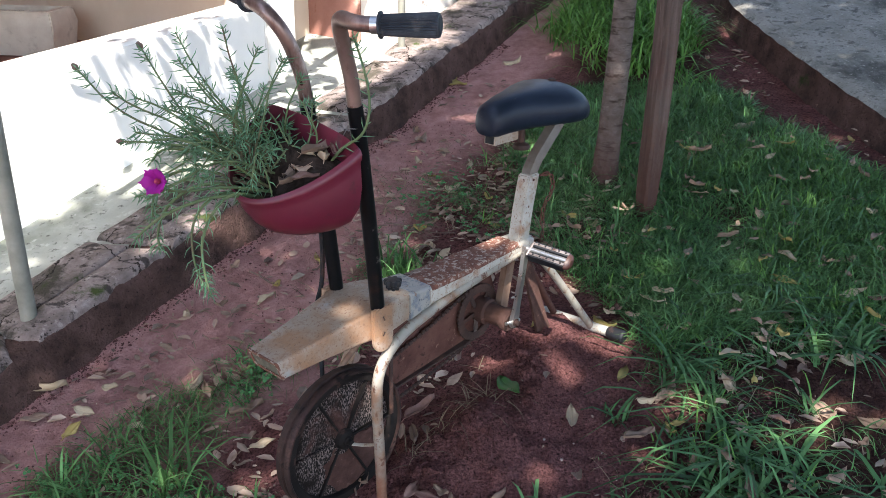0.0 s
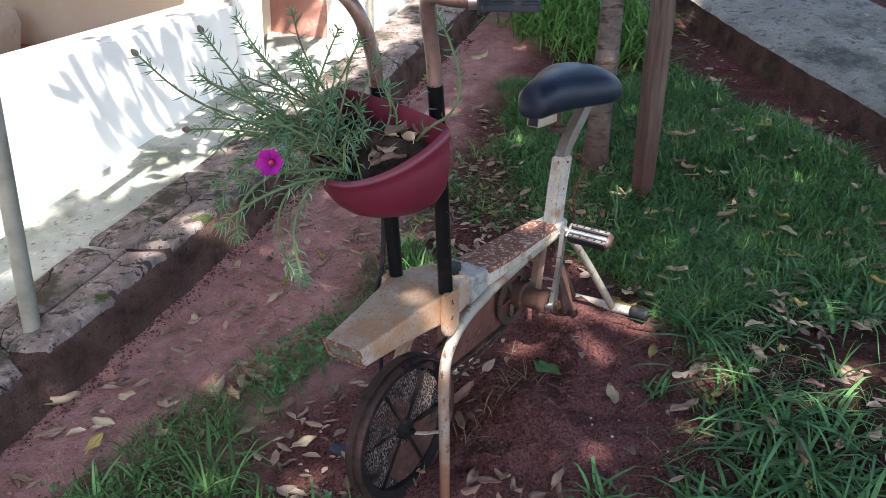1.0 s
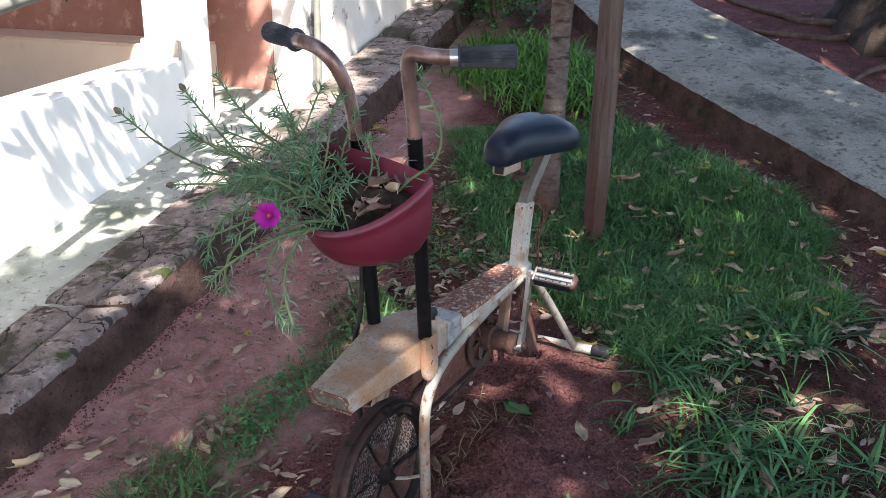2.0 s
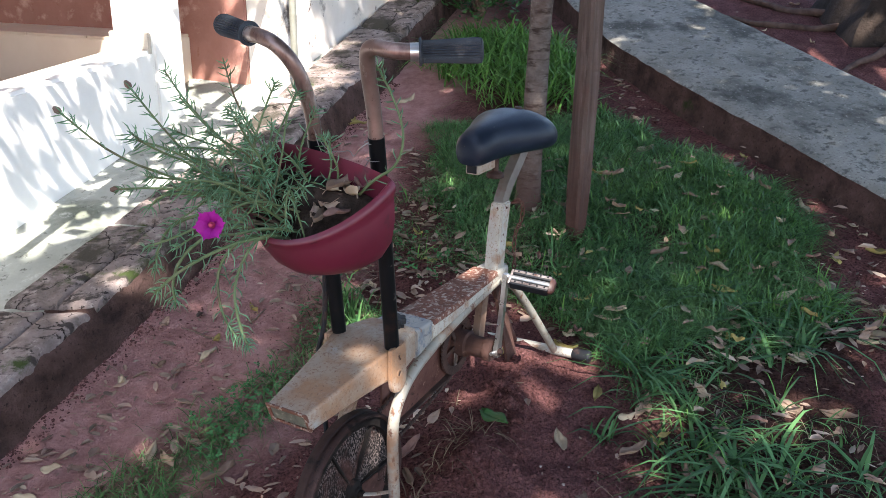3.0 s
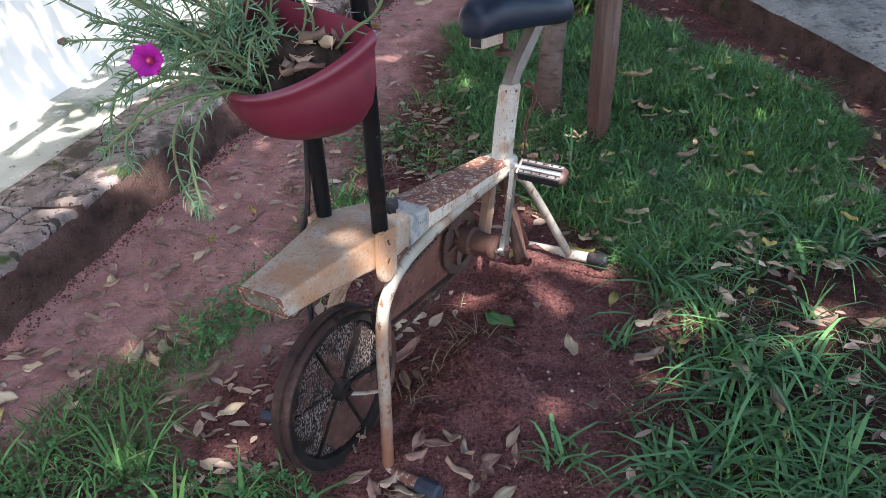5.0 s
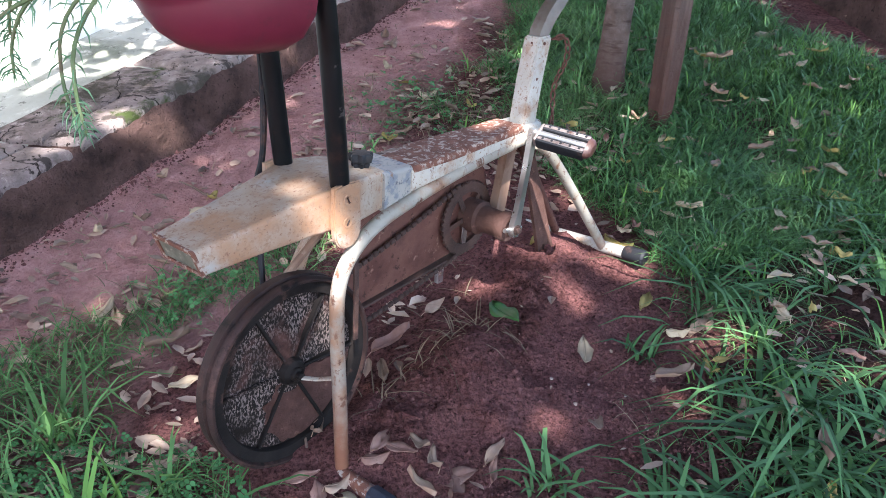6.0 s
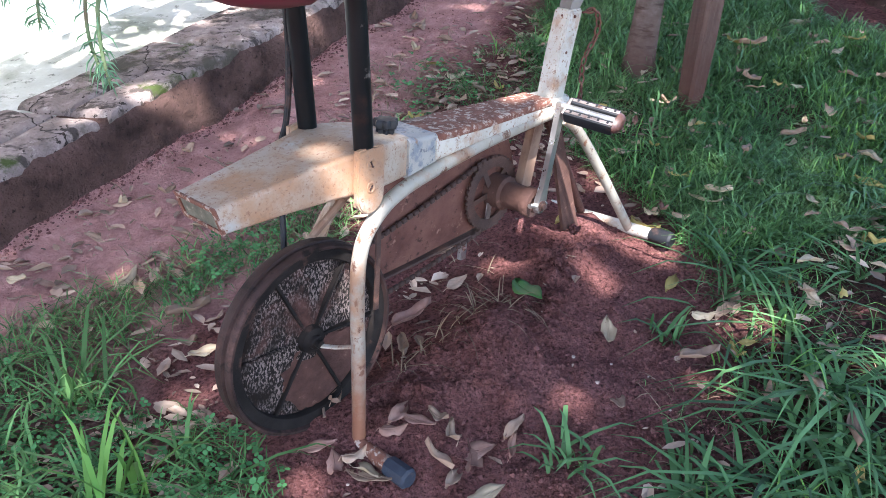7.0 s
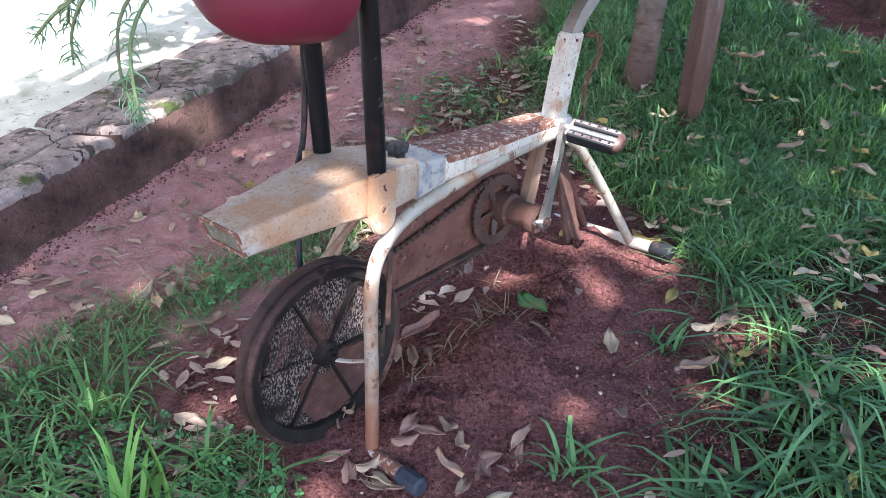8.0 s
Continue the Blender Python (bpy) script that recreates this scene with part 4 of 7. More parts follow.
        prof = [(0.4660, 0.3705), (0.4440, 0.3740), (0.4215, 0.3730), (0.4185, 0.330)] + [(0.4415 - 0.0235 * math.cos(a), 0.307 - 0.024 * math.sin(a)) for a in [math.pi * k / 10 for k in range(11)]] + [(0.4670, 0.322)]
        bm = loft_bm([[Vector((x, y0 + sy * d, z)) for x, z in prof] for d in (-0.003, 0.0065)])
        bmesh.ops.bevel(bm, geom=[e for e in bm.edges if abs((e.verts[0].co - e.verts[1].co).y) < 1e-6], offset=0.002, segments=2, affect="EDGES")
        plate = part("clamp_plate", bm, M["cream_rust"], bike, "cream clamp plate with two dented bolt seats")
        for z in (0.351, 0.320):
            m = Matrix.Translation((0.4430, y0 + sy * 0.0062, z)) @ pose(0, 0, 0, -90 * sy, 0, 0)
            part("bolt_seat", lathe_bm([(0, 0.0006), (0.0046, 0.0004), (0.0066, 0.0014), (0.0078, 0.0010), (0.0082, -0.001), (0, -0.001)], 18, m=m), M["cream_rust"], plate)
            part("bolt", box_bm((-0.0042, -0.0009, 0.0), (0.0042, 0.0009, 0.0022), 0.0005, m=m @ pose(0, 0, 0, 0, 0, 35 + 2000 * (z - 0.31)), seg=1), M["rust_dark"], plate)
    # uprights and handlebars
    for sy, pts, grip in (
        (1, [(0.443, 0.0575, 0.350), (0.461, 0.0590, 0.52), (0.485, 0.0630, 0.69), (0.496, 0.0660, 0.742)], [(0.534, 0.1687, 0.8786), (0.489, 0.2413, 0.8817)]),
        (-1, [(0.438, -0.0585, 0.350), (0.460, -0.0560, 0.52), (0.490, -0.0510, 0.68), (0.499, -0.0490, 0.727)], [(0.536, -0.139, 0.8855), (0.508, -0.222, 0.893)])):
        part("upright", tube_bm(bend(pts, 2), 0.0130, 18), M["black_tube"], bike, "black-painted pipe upright")
        top = Vector(pts[-1])
        if sy > 0:
            arm = [top - Vector((0.0025, 0.0006, 0.012)), top, (0.503, 0.067, 0.79), (0.528, 0.072, 0.862), (0.545, 0.092, 0.884), (0.552, 0.132, 0.8785), (0.531, 0.173, 0.8787)]
        else:
            arm = [top - Vector((0.0025, 0.0006, 0.012)), top, (0.506, -0.049, 0.775), (0.530, -0.052, 0.838), (0.549, -0.074, 0.875), (0.548, -0.112, 0.886), (0.535, -0.143, 0.8858)]
        bar = part("handlebar", tube_bm(bend(arm, 3), 0.0118, 18), M["copper"], bike, "rust-browned bent handlebar")
        g0, g1 = Vector(grip[0]), Vector(grip[1])
        way = (g1 - g0).normalized()
        q = way.to_track_quat("Z", "Y").to_matrix().to_4x4()
        length = 0.088
        start = g1 - way * length
        bm = bmesh.new()
        rings = []
        seg = 56
        for h, r in ((0, 0.0125), (0, 0.0190), (0.003, 0.0194), (0.0045, 0.0160), (0.006, 0.0156), (0.03, 0.0162), (0.06, 0.0174), (0.080, 0.0180), (0.086, 0.0168), (0.088, 0.012)):
            ribbed = 0.0020 if 0.005 < h < 0.084 else 0
            rings.append([Matrix.Translation(start) @ q @ Vector(((r - ribbed * (k % 2)) * math.cos(2 * math.pi * k / seg), (r - ribbed * (k % 2)) * math.sin(2 * math.pi * k / seg), h)) for k in range(seg)])
        part("grip", loft_bm(rings), M["grip"], bar, "ribbed grey rubber handlebar grip", smooth=False)
        part("collar", tube_bm([start - way * 0.012, start + way * 0.002], 0.0128, 18), M["steel"], bar, "bright chrome collar")
    # seat post, bracket, saddle
    tilt = [(-0.012, 0.018, 0.350), (-0.030, 0.014, 0.43), (-0.048, 0.012, 0.500)]
    bm = loft_bm([[Vector((x + dx, y + dy, z)) for dx, dy in ((0.019, -0.0155), (0.019, 0.0155), (-0.019, 0.0155), (-0.019, -0.0155))] for x, y, z in tilt])
    bmesh.ops.bevel(bm, geom=list(bm.edges), offset=0.003, segments=2, affect="EDGES")
    post = part("seat_post", bm, M["cream_light"], bike, "square cream seat post with adjustment holes")
    for k, u in enumerate((0.55, 0.93)):
        x, z = -0.012 - 0.036 * u, 0.350 + 0.15 * u
        m = Matrix.Translation((x + 0.003, 0.0145 + 0.0135, z)) @ pose(0, 0, 0, -90, 0, 0)
        part("peg_hole", lathe_bm([(0, 0.0022), (0.0022, 0.002), (0.0026, 0.0016), (0.0026, -0.004), (0, -0.004)], 10, m=m), M["rust"], post)
        m = Matrix.Translation((x + 0.0155, 0.0145, z)) @ pose(0, 0, 0, 0, 90, 0)
        part("peg_hole", lathe_bm([(0, 0.0040), (0.0022, 0.0038), (0.0026, 0.003), (0.0026, -0.004), (0, -0.004)], 10, m=m), M["rust"], post)
    path_s = [(-0.036, 0.013, 0.450), (-0.050, 0.012, 0.505), (-0.068, 0.012, 0.530), (-0.150, 0.012, 0.606), (-0.160, 0.012, 0.617)]
    part("seat_bracket", tube_bm(path_s, 0.0165, 4, flat=0.75), M["bracket"], bike, "bent flat steel bracket under the saddle")
    part("seat_clamp", lathe_bm([(0, 0), (0.018, 0), (0.019, 0.003), (0.017, 0.009), (0.007, 0.014), (0.007, 0.05), (0.011, 0.052), (0.011, 0.068), (0, 0.068)], 16, m=Matrix.Translation((-0.012, 0.014, 0.562))), M["rust_dark"], bike, "rusty clamp bolt under the saddle")
    bm = bmesh.new()
    rings = []
    spine = [(0.1130, 0.006, 0.634, 0.010), (0.1115, 0.016, 0.635, 0.026), (0.108, 0.027, 0.637, 0.042), (0.097, 0.035, 0.641, 0.053), (0.060, 0.041, 0.647, 0.060), (0.015, 0.054, 0.651, 0.062), (-0.030, 0.076, 0.654, 0.064), (-0.070, 0.091, 0.655, 0.066), (-0.102, 0.094, 0.653, 0.065), (-0.126, 0.087, 0.649, 0.059), (-0.141, 0.069, 0.645, 0.047), (-0.150, 0.043, 0.642, 0.029), (-0.154, 0.02, 0.640, 0.012)]
    for x, w, zc, hh in spine:
        ring = []
        for k in range(28):
            a = 2 * math.pi * k / 28
            ca, sa = math.cos(a), math.sin(a)
            yy = w * math.copysign(abs(ca) ** 0.75, ca)
            zz = hh * (0.62 * abs(sa) ** 0.8 if sa > 0 else -0.62 * abs(sa) ** 0.9)
            zz -= 0.012 * (yy / max(w, 0.02)) ** 2 * (w / 0.09)
            ring.append(Vector((x, 0.015 + yy, zc + zz)))
        rings.append(ring)
    sad = part("saddle", loft_bm(rings), M["vinyl"], bike, "scuffed dark blue vinyl saddle")
    part("saddle_pan", box_bm((0.02, 0.002, 0.590), (0.096, 0.030, 0.613), 0.003), M["cream_rust"], sad, "pale pan under the saddle nose")
    # black block that stands for the shade inside the hollow tube
    part("pan_opening", box_bm((0.0945, 0.006, 0.593), (0.0975, 0.027, 0.610), 0.001), M["black_plastic"], sad, "dark block painted as shade in the open end of the square pan tube")
    m = Matrix.Translation((-0.098, 0.020, 0.693))
    part("button", lathe_bm([(0, 0.006), (0.007, 0.004), (0.010, -0.001), (0.008, -0.008), (0, -0.008)], 14, m=m), M["rust_dark"], sad, "torn vinyl around a rusty stud")
    # tension knob
    m = Matrix.Translation((0.366, 0.016, 0.342))
    knob = part("tension_knob", lathe_bm([(0, 0.0), (0.006, 0), (0.006, 0.018), (0.012, 0.019), (0.012, 0.020)], 14, m=m), M["rust"], bike)
    bm = bmesh.new()
    rings = []
    for h, r in ((0.361, 0.007), (0.362, 0.0105), (0.372, 0.0115), (0.374, 0.0150), (0.382, 0.0160), (0.385, 0.0140), (0.3855, 0.006)):
        rings.append([Vector((0.366 + (r + 0.0022 * math.cos(7 * 2 * math.pi * k / 42)) * math.cos(2 * math.pi * k / 42), 0.016 + (r + 0.0022 * math.cos(7 * 2 * math.pi * k / 42)) * math.sin(2 * math.pi * k / 42), h)) for k in range(42)])
    part("knob", loft_bm(rings), M["black_plastic"], knob, "black lobed plastic knob")
    # flywheel
    wheel = new("flywheel")
    wheel.parent = bike
    wheel["label"] = "spoked iron flywheel caked with mud"
    wheel.matrix_basis = Matrix.Translation((0.4745, -0.0135, 0.073)) @ pose(0, 0, 0, -90, 0, 0)      # its z lies along the bike's outer side
    R = 0.1465
    part("rim", lathe_bm([(R - 0.010, -0.022), (R - 0.003, -0.022), (R, -0.018), (R, -0.004), (R - 0.004, -0.002), (R - 0.004, 0.003), (R, 0.005), (R, 0.012), (R - 0.002, 0.015), (R - 0.006, 0.015), (R - 0.009, 0.010), (R - 0.010, -0.022)], 80), M["wheel_rim"], wheel, "brown mud-stained rim")
    part("inner_band", lathe_bm([(R - 0.0085, 0.0105), (R - 0.024, 0.008), (R - 0.026, 0.004), (R - 0.026, -0.010), (R - 0.0085, -0.010), (R - 0.0085, 0.0105)], 80), M["wheel_black"], wheel, "black inner band of the rim")
    part("disc", lathe_bm([(0.018, 0.001), (0.06, -0.004), (R - 0.022, -0.003), (R - 0.022, -0.012), (0.018, -0.012), (0.018, 0.001)], 72), M["wheel_disc"], wheel, "black disc splashed with pale dried mud")
    for k in range(6):
        a = radians(60 * k - 1)
        m = pose(0, 0, 0, 0, 0, math.degrees(a))
        part("spoke", box_bm((0.014, -0.0022, -0.006), (R - 0.022, 0.0022, 0.003), 0.0010, m=m), M["wheel_disc"] if k == 0 else M["wheel_black"], wheel)
    part("hub", lathe_bm([(0, 0.026), (0.006, 0.026), (0.006, 0.018), (0.010, 0.017), (0.011, 0.013), (0.019, 0.010), (0.022, 0.003), (0.022, -0.012), (0, -0.012)], 32), M["wheel_black"], wheel, "black hub with axle nut")
    part("mud_cake", rough_up(loft_bm([[Vector((0.078 * g * math.cos(t) - 0.030, 0.064 + 0.060 * g * math.sin(t), h)) for t, g in [(2 * math.pi * k / 72, 1 + 0.20 * noise.noise(Vector((2.2 * math.cos(math.pi * k / 36), 2.2 * math.sin(math.pi * k / 36), 4))) + 0.10 * noise.noise(Vector((7 * math.cos(math.pi * k / 36), 7 * math.sin(math.pi * k / 36), 9)))) for k in range(72)]] for h in (-0.006, -0.001)]), 0.004, 45), M["mud"], wheel, "dried red-brown mud caked over the lower part")
    # stays from the axle to the leg and the beam
    part("axle_strut", tube_bm([(0.474, 0.008, 0.070), (0.464, 0.030, 0.073), (0.453, 0.060, 0.083)], 0.0042, 8, flat=0.5), M["cream_rust"], bike, "flat strut from the axle to the leg")
    part("stay", box_bm((0.374, 0.020, 0.10), (0.383, 0.024, 0.31), 0.0015), M["rust_dark"], bike, "thin rusty stay behind the flywheel")
    part("stay", tube_bm([(0.475, -0.046, 0.085), (0.385, -0.044, 0.31)], 0.007, 8), M["cream_rust"], bike)
    part("stay", tube_bm([(0.475, -0.040, 0.195), (0.350, -0.020, 0.310)], 0.006, 8), M["tan_steel"], bike)
    # chain guard plate, chain, chainring
    prof = [(0.335, 0.105), (0.335, 0.275), (0.02, 0.300), (-0.02, 0.20), (0.03, 0.135)]
    bm = loft_bm([[Vector((x, y, z)) for x, z in prof] for y in (-0.045, -0.040)])
    guard = part("chain_guard", rough_up(bm, 0.0015, 25), M["rust"], bike, "rust-red chain guard plate")
    part("flange", box_bm((0.02, -0.047, 0.128), (0.36, -0.030, 0.133), 0.002, m=pose(0, 0, 0.0, 0, 4.5, 0)), M["rust_dark"], guard)
    link = mesh_of(box_bm((-0.0055, -0.003, -0.0042), (0.0055, 0.003, 0.0042), 0.0014, seg=1), "link")
    chain = new("chain")
    chain.parent = bike
    chain["label"] = "rusty roller chain"
    ax, az = 0.060, 0.192
    runs = [((0.47, 0.150), (0.075, 0.258)), ((0.47, 0.062), (0.075, 0.127))]
    for (x0, z0), (x1, z1) in runs:
        n = int(math.hypot(x1 - x0, z1 - z0) / 0.0125)
        for k in range(n):
            u = k / n
            ob = part("link", link, M["rust_dark"], chain, smooth=False)
            ob.matrix_basis = Matrix.Translation((x0 + (x1 - x0) * u, -0.030, z0 + (z1 - z0) * u - 0.008 * math.sin(math.pi * u))) @ pose(0, 0, 0, 0, math.degrees(math.atan2(z0 - z1, x1 - x0)) + 180, 0)
    m = Matrix.Translation((ax, -0.030, az)) @ pose(0, 0, 0, -90, 0, 0)
    bm = bmesh.new()
    teeth = 88
    outer = [[m @ Vector(((0.0635 + (0.004 if k % 2 else 0)) * math.cos(2 * math.pi * k / teeth), (0.0635 + (0.004 if k % 2 else 0)) * math.sin(2 * math.pi * k / teeth), h)) for k in range(teeth)] for h in (-0.002, 0.002)]
    inner = [[m @ Vector((0.047 * math.cos(2 * math.pi * k / teeth), 0.047 * math.sin(2 * math.pi * k / teeth), h)) for k in range(teeth)] for h in (-0.002, 0.002)]
    vo = [[bm.verts.new(p) for p in r] for r in outer]
    vi = [[bm.verts.new(p) for p in r] for r in inner]
    for k in range(teeth):
        j = (k + 1) % teeth
        for quad in ((vo[0][k], vo[0][j], vo[1][j], vo[1][k]), (vi[0][k], vi[1][k], vi[1][j], vi[0][j]), (vo[1][k], vo[1][j], vi[1][j], vi[1][k]), (vo[0][k], vi[0][k], vi[0][j], vo[0][j])):
            bm.faces.new(quad)
    ring = part("chainring", bm, M["rust_dark"], bike, "toothed rusty chainring", smooth=False)
    for k in range(5):
        part("spider_arm", box_bm((0.010, -0.0042, -0.0018), (0.050, 0.0042, 0.0018), 0.0012, m=m @ pose(0, 0, 0, 0, 0, 72 * k + 12)), M["dull_steel"] if k == 1 else M["rust_dark"], ring, "tarnished spider arm")
    # bottom bracket, crank, pedal
    bx = Matrix.Translation((0.042, 0, az)) @ pose(0, 0, 0, -90, 0, 0)
    part("bracket_shell", lathe_bm([(0, -0.06), (0.030, -0.06), (0.030, -0.012), (0.030, -0.010), (0.024, -0.006), (0.0225, 0.032), (0.026, 0.034), (0.026, 0.046), (0.0235, 0.050), (0.016, 0.052), (0.014, 0.046), (0, 0.046)], 32, m=bx), M["rust_brown"], bike, "rusty bottom bracket barrel")
    crank = part("crank", loft_bm([[Vector((x + dx, 0.060 + y + dy, z)) for dx, dy in ((w, -0.005), (w, 0.005), (-w, 0.005), (-w, -0.005))] for x, y, z, w in ((0.043, 0, 0.180, 0.006), (0.043, 0, 0.187, 0.011), (0.041, 0, 0.204, 0.0105), (0.038, 0.001, 0.226, 0.0070), (0.026, 0.002, 0.30, 0.0062), (0.019, 0.002, 0.345, 0.0072), (0.017, 0.002, 0.364, 0.0060))]), M["steel"], bike, "chrome crank arm with rust spots")
    bolt(crank, (0.043, 0.065, 0.193), (0, 1, 0), 0.006, "crank_bolt", "rust_dark")
    part("cotter", tube_bm([(0.068, 0.058, 0.196), (0.022, 0.058, 0.190)], 0.004, 8), M["steel"], crank)
    pedal = new("pedal")
    pedal.parent = crank
    pedal["label"] = "worn black pedal with reflector end"
    pm = Matrix.Translation((0.014, 0.066, 0.3575)) @ pose(0, 0, 0, -4, 32, 6)
    part("spindle", tube_bm([pm @ Vector((0, -0.012, 0)), pm @ Vector((0, 0.098, 0))], 0.006, 12), M["steel"], pedal)
    for x in (-0.0135, 0.0135):
        tread = part("tread", box_bm((x - 0.0065, 0.008, -0.0135), (x + 0.0065, 0.092, 0.0065), 0.003, m=pm), M["black_plastic"], pedal)
        part("tread_plate", box_bm((x - 0.0030, 0.010, 0.0060), (x + 0.0030, 0.092, 0.0074), 0.0006, m=pm, seg=1), M["dull_steel"], pedal, "tarnished steel strip with square holes")
        for k in range(5):
            part("stud", box_bm((x - 0.0020, 0.018 + 0.016 * k, 0.0074), (x + 0.0020, 0.0218 + 0.016 * k, 0.0084), 0.0004, m=pm, seg=1), M["black_plastic"], pedal)
    part("reflector", lathe_bm([(0, 0.011), (0.009, 0.010), (0.013, 0.006), (0.0145, 0.0), (0, -0.002)], 24, m=pm @ Matrix.Translation((0, 0.092, -0.003)) @ pose(0, 0, 0, -90, 0, 0) @ Matrix.Diagonal((1.4, 0.85, 1, 1))), M["reflector"], pedal, "rounded brown reflector end")
    part("end_plate", box_bm((-0.019, 0.003, -0.0125), (0.019, 0.009, 0.0060), 0.003, m=pm), M["dull_steel"], pedal)
    off = part("crank", box_bm((0.033, -0.105, 0.035), (0.049, -0.095, 0.198), 0.003), M["steel"], bike, "chrome crank arm on the far side")
    # rear frame and foot
    for sy, top_w, bot in ((1, 0.026, 0.060), (-1, 0.026, 0.052)):
        part("rear_leg", tube_bm(bend([(-0.035, 0.012 + sy * top_w, 0.322), (-0.08, 0.012 + sy * 0.032, 0.296), (-0.262, 0.010 + sy * bot, 0.070)], 2), 0.0092 if sy > 0 else 0.0085, 14), M["leg"] if sy > 0 else M["rust"], bike, "cream pipe rear leg" if sy > 0 else "rusty pipe rear leg")
    prof = [(-0.035, 0.330), (-0.062, 0.325), (-0.205, 0.015), (-0.156, 0.000)]
    bm = loft_bm([[Vector((x, y, z)) for x, z in prof] for y in (0.000, 0.007)])
    part("gusset", bm, M["rust_brown"], bike, "rusty flat brace")
    bm = loft_bm([[Vector((x, y, z)) for x, z in ((-0.036, 0.335), (-0.012, 0.335), (0.020, 0.18), (-0.006, 0.168))] for y in (-0.016, 0.0)])
    part("seat_tube", bm, M["tan_steel"], bike, "tan rusted seat tube running down to the bracket")
    bm = tube_bm([(-0.270, -0.18, 0.056), (-0.263, 0.125, 0.074)], 0.0120, 14)
    rfoot = part("rear_foot", bm, M["cream_light"], bike, "cream cross pipe of the rear foot")
    part("foot_cap", tube_bm([(-0.263, 0.118, 0.0735), (-0.263, 0.122, 0.0738), (-0.262, 0.160, 0.076), (-0.262, 0.164, 0.076)], [0.0130, 0.0155, 0.0155, 0.012], 12), M["black_plastic"], rfoot, "black plastic end cap")
    part("cable", tube_bm(bend([(0.505, -0.030, 0.60), (0.480, -0.055, 0.56), (0.462, -0.068, 0.48), (0.460, -0.074, 0.38), (0.466, -0.086, 0.34), (0.468, -0.086, 0.30), (0.470, -0.076, 0.24), (0.476, -0.066, 0.17)], 3), 0.0046, 8), M["black_plastic"], bike, "thin black cable hanging beside the upright")
    for k, (a, b) in enumerate((((0.506, -0.050, 0.752), (0.503, 0.060, 0.735)), ((0.506, -0.045, 0.745), (0.503, 0.060, 0.71)))):
        a, b = Vector(a), Vector(b)
        mid = [a.lerp(b, u) + Vector((0.012 * math.sin(9 * u + k), 0, -0.035 * math.sin(math.pi * u) * (1 + k) + 0.008 * math.sin(14 * u))) for u in (0.15, 0.3, 0.45, 0.6, 0.75, 0.9)]
        part("wire", tube_bm(bend([a, *mid, b], 2), 0.0009, 6), M["wire"], bike, "thin twisted wire")
    for z in (0.733, 0.706):
        m = Matrix.Translation((0.489 + (z - 0.7) * 0.1, 0.060, z)) @ pose(0, 0, 0, 6 * (z * 1000 % 3 - 1), 4, 0)
        part("wire", lathe_bm([(0.0145, -0.0008), (0.0158, 0), (0.0145, 0.0008)], 20, m=m), M["wire"], bike)
    return bike


exercise_bike()


def bike_point(f, s, z):
    p = BIKE_AT + BF * f + BS * s
    return Vector((p.x, p.y, z))


# rusty chain hanging behind the seat post
def hanging_chain():
    ob = thing("rusty_chain", "short rusty chain hanging behind the seat post", "chain", bike_point(-0.07, 0.03, 0.40), BIKE_TURN)
    bm = None
    path = bend([(0.0, 0.0, 0.095), (-0.012, 0.012, 0.10), (-0.024, 0.014, 0.08), (-0.022, 0.012, 0.05), (-0.008, 0.006, 0.03), (-0.004, 0.004, 0.0), (-0.008, 0.006, -0.03), (-0.006, 0.006, -0.055)], 1)
    for k, (a, b) in enumerate(zip(path, path[1:])):
        way = (b - a).normalized()
        m = Matrix.Translation((a + b) / 2) @ way.to_track_quat("X", "Z").to_matrix().to_4x4() @ pose(0, 0, 0, 90 * (k % 2), 0, 0)
        ringp = [m @ Vector((0.0075 * math.cos(t), 0.0042 * math.sin(t), 0)) for t in [2 * math.pi * j / 10 for j in range(11)]]
        part("link", tube_bm(ringp, 0.0016, 6, caps=False), M["rust"], ob)


hanging_chain()

# ---- planter made of an upturned helmet shell, hung on the uprights ----
BOWL_MID = Vector((0.590, 0.006, 0))


def rim_point(a, k=1.0):
    """The shell's rim: nearly straight along the uprights, bulging forward, with a pointed corner at each end."""
    across = math.sin(a)
    s_ = 0.006 + 0.119 * across
    out = (0.140 if math.cos(a) > 0 else -0.010) * max(1 - across * across, 0) ** 0.6
    f = 0.539 + 0.005 * across + out
    z = 0.7037 - 0.109 * s_ - 0.60 * out
    return Vector((BOWL_MID.x + (f - BOWL_MID.x) * k, BOWL_MID.y + (s_ - BOWL_MID.y) * k, z))


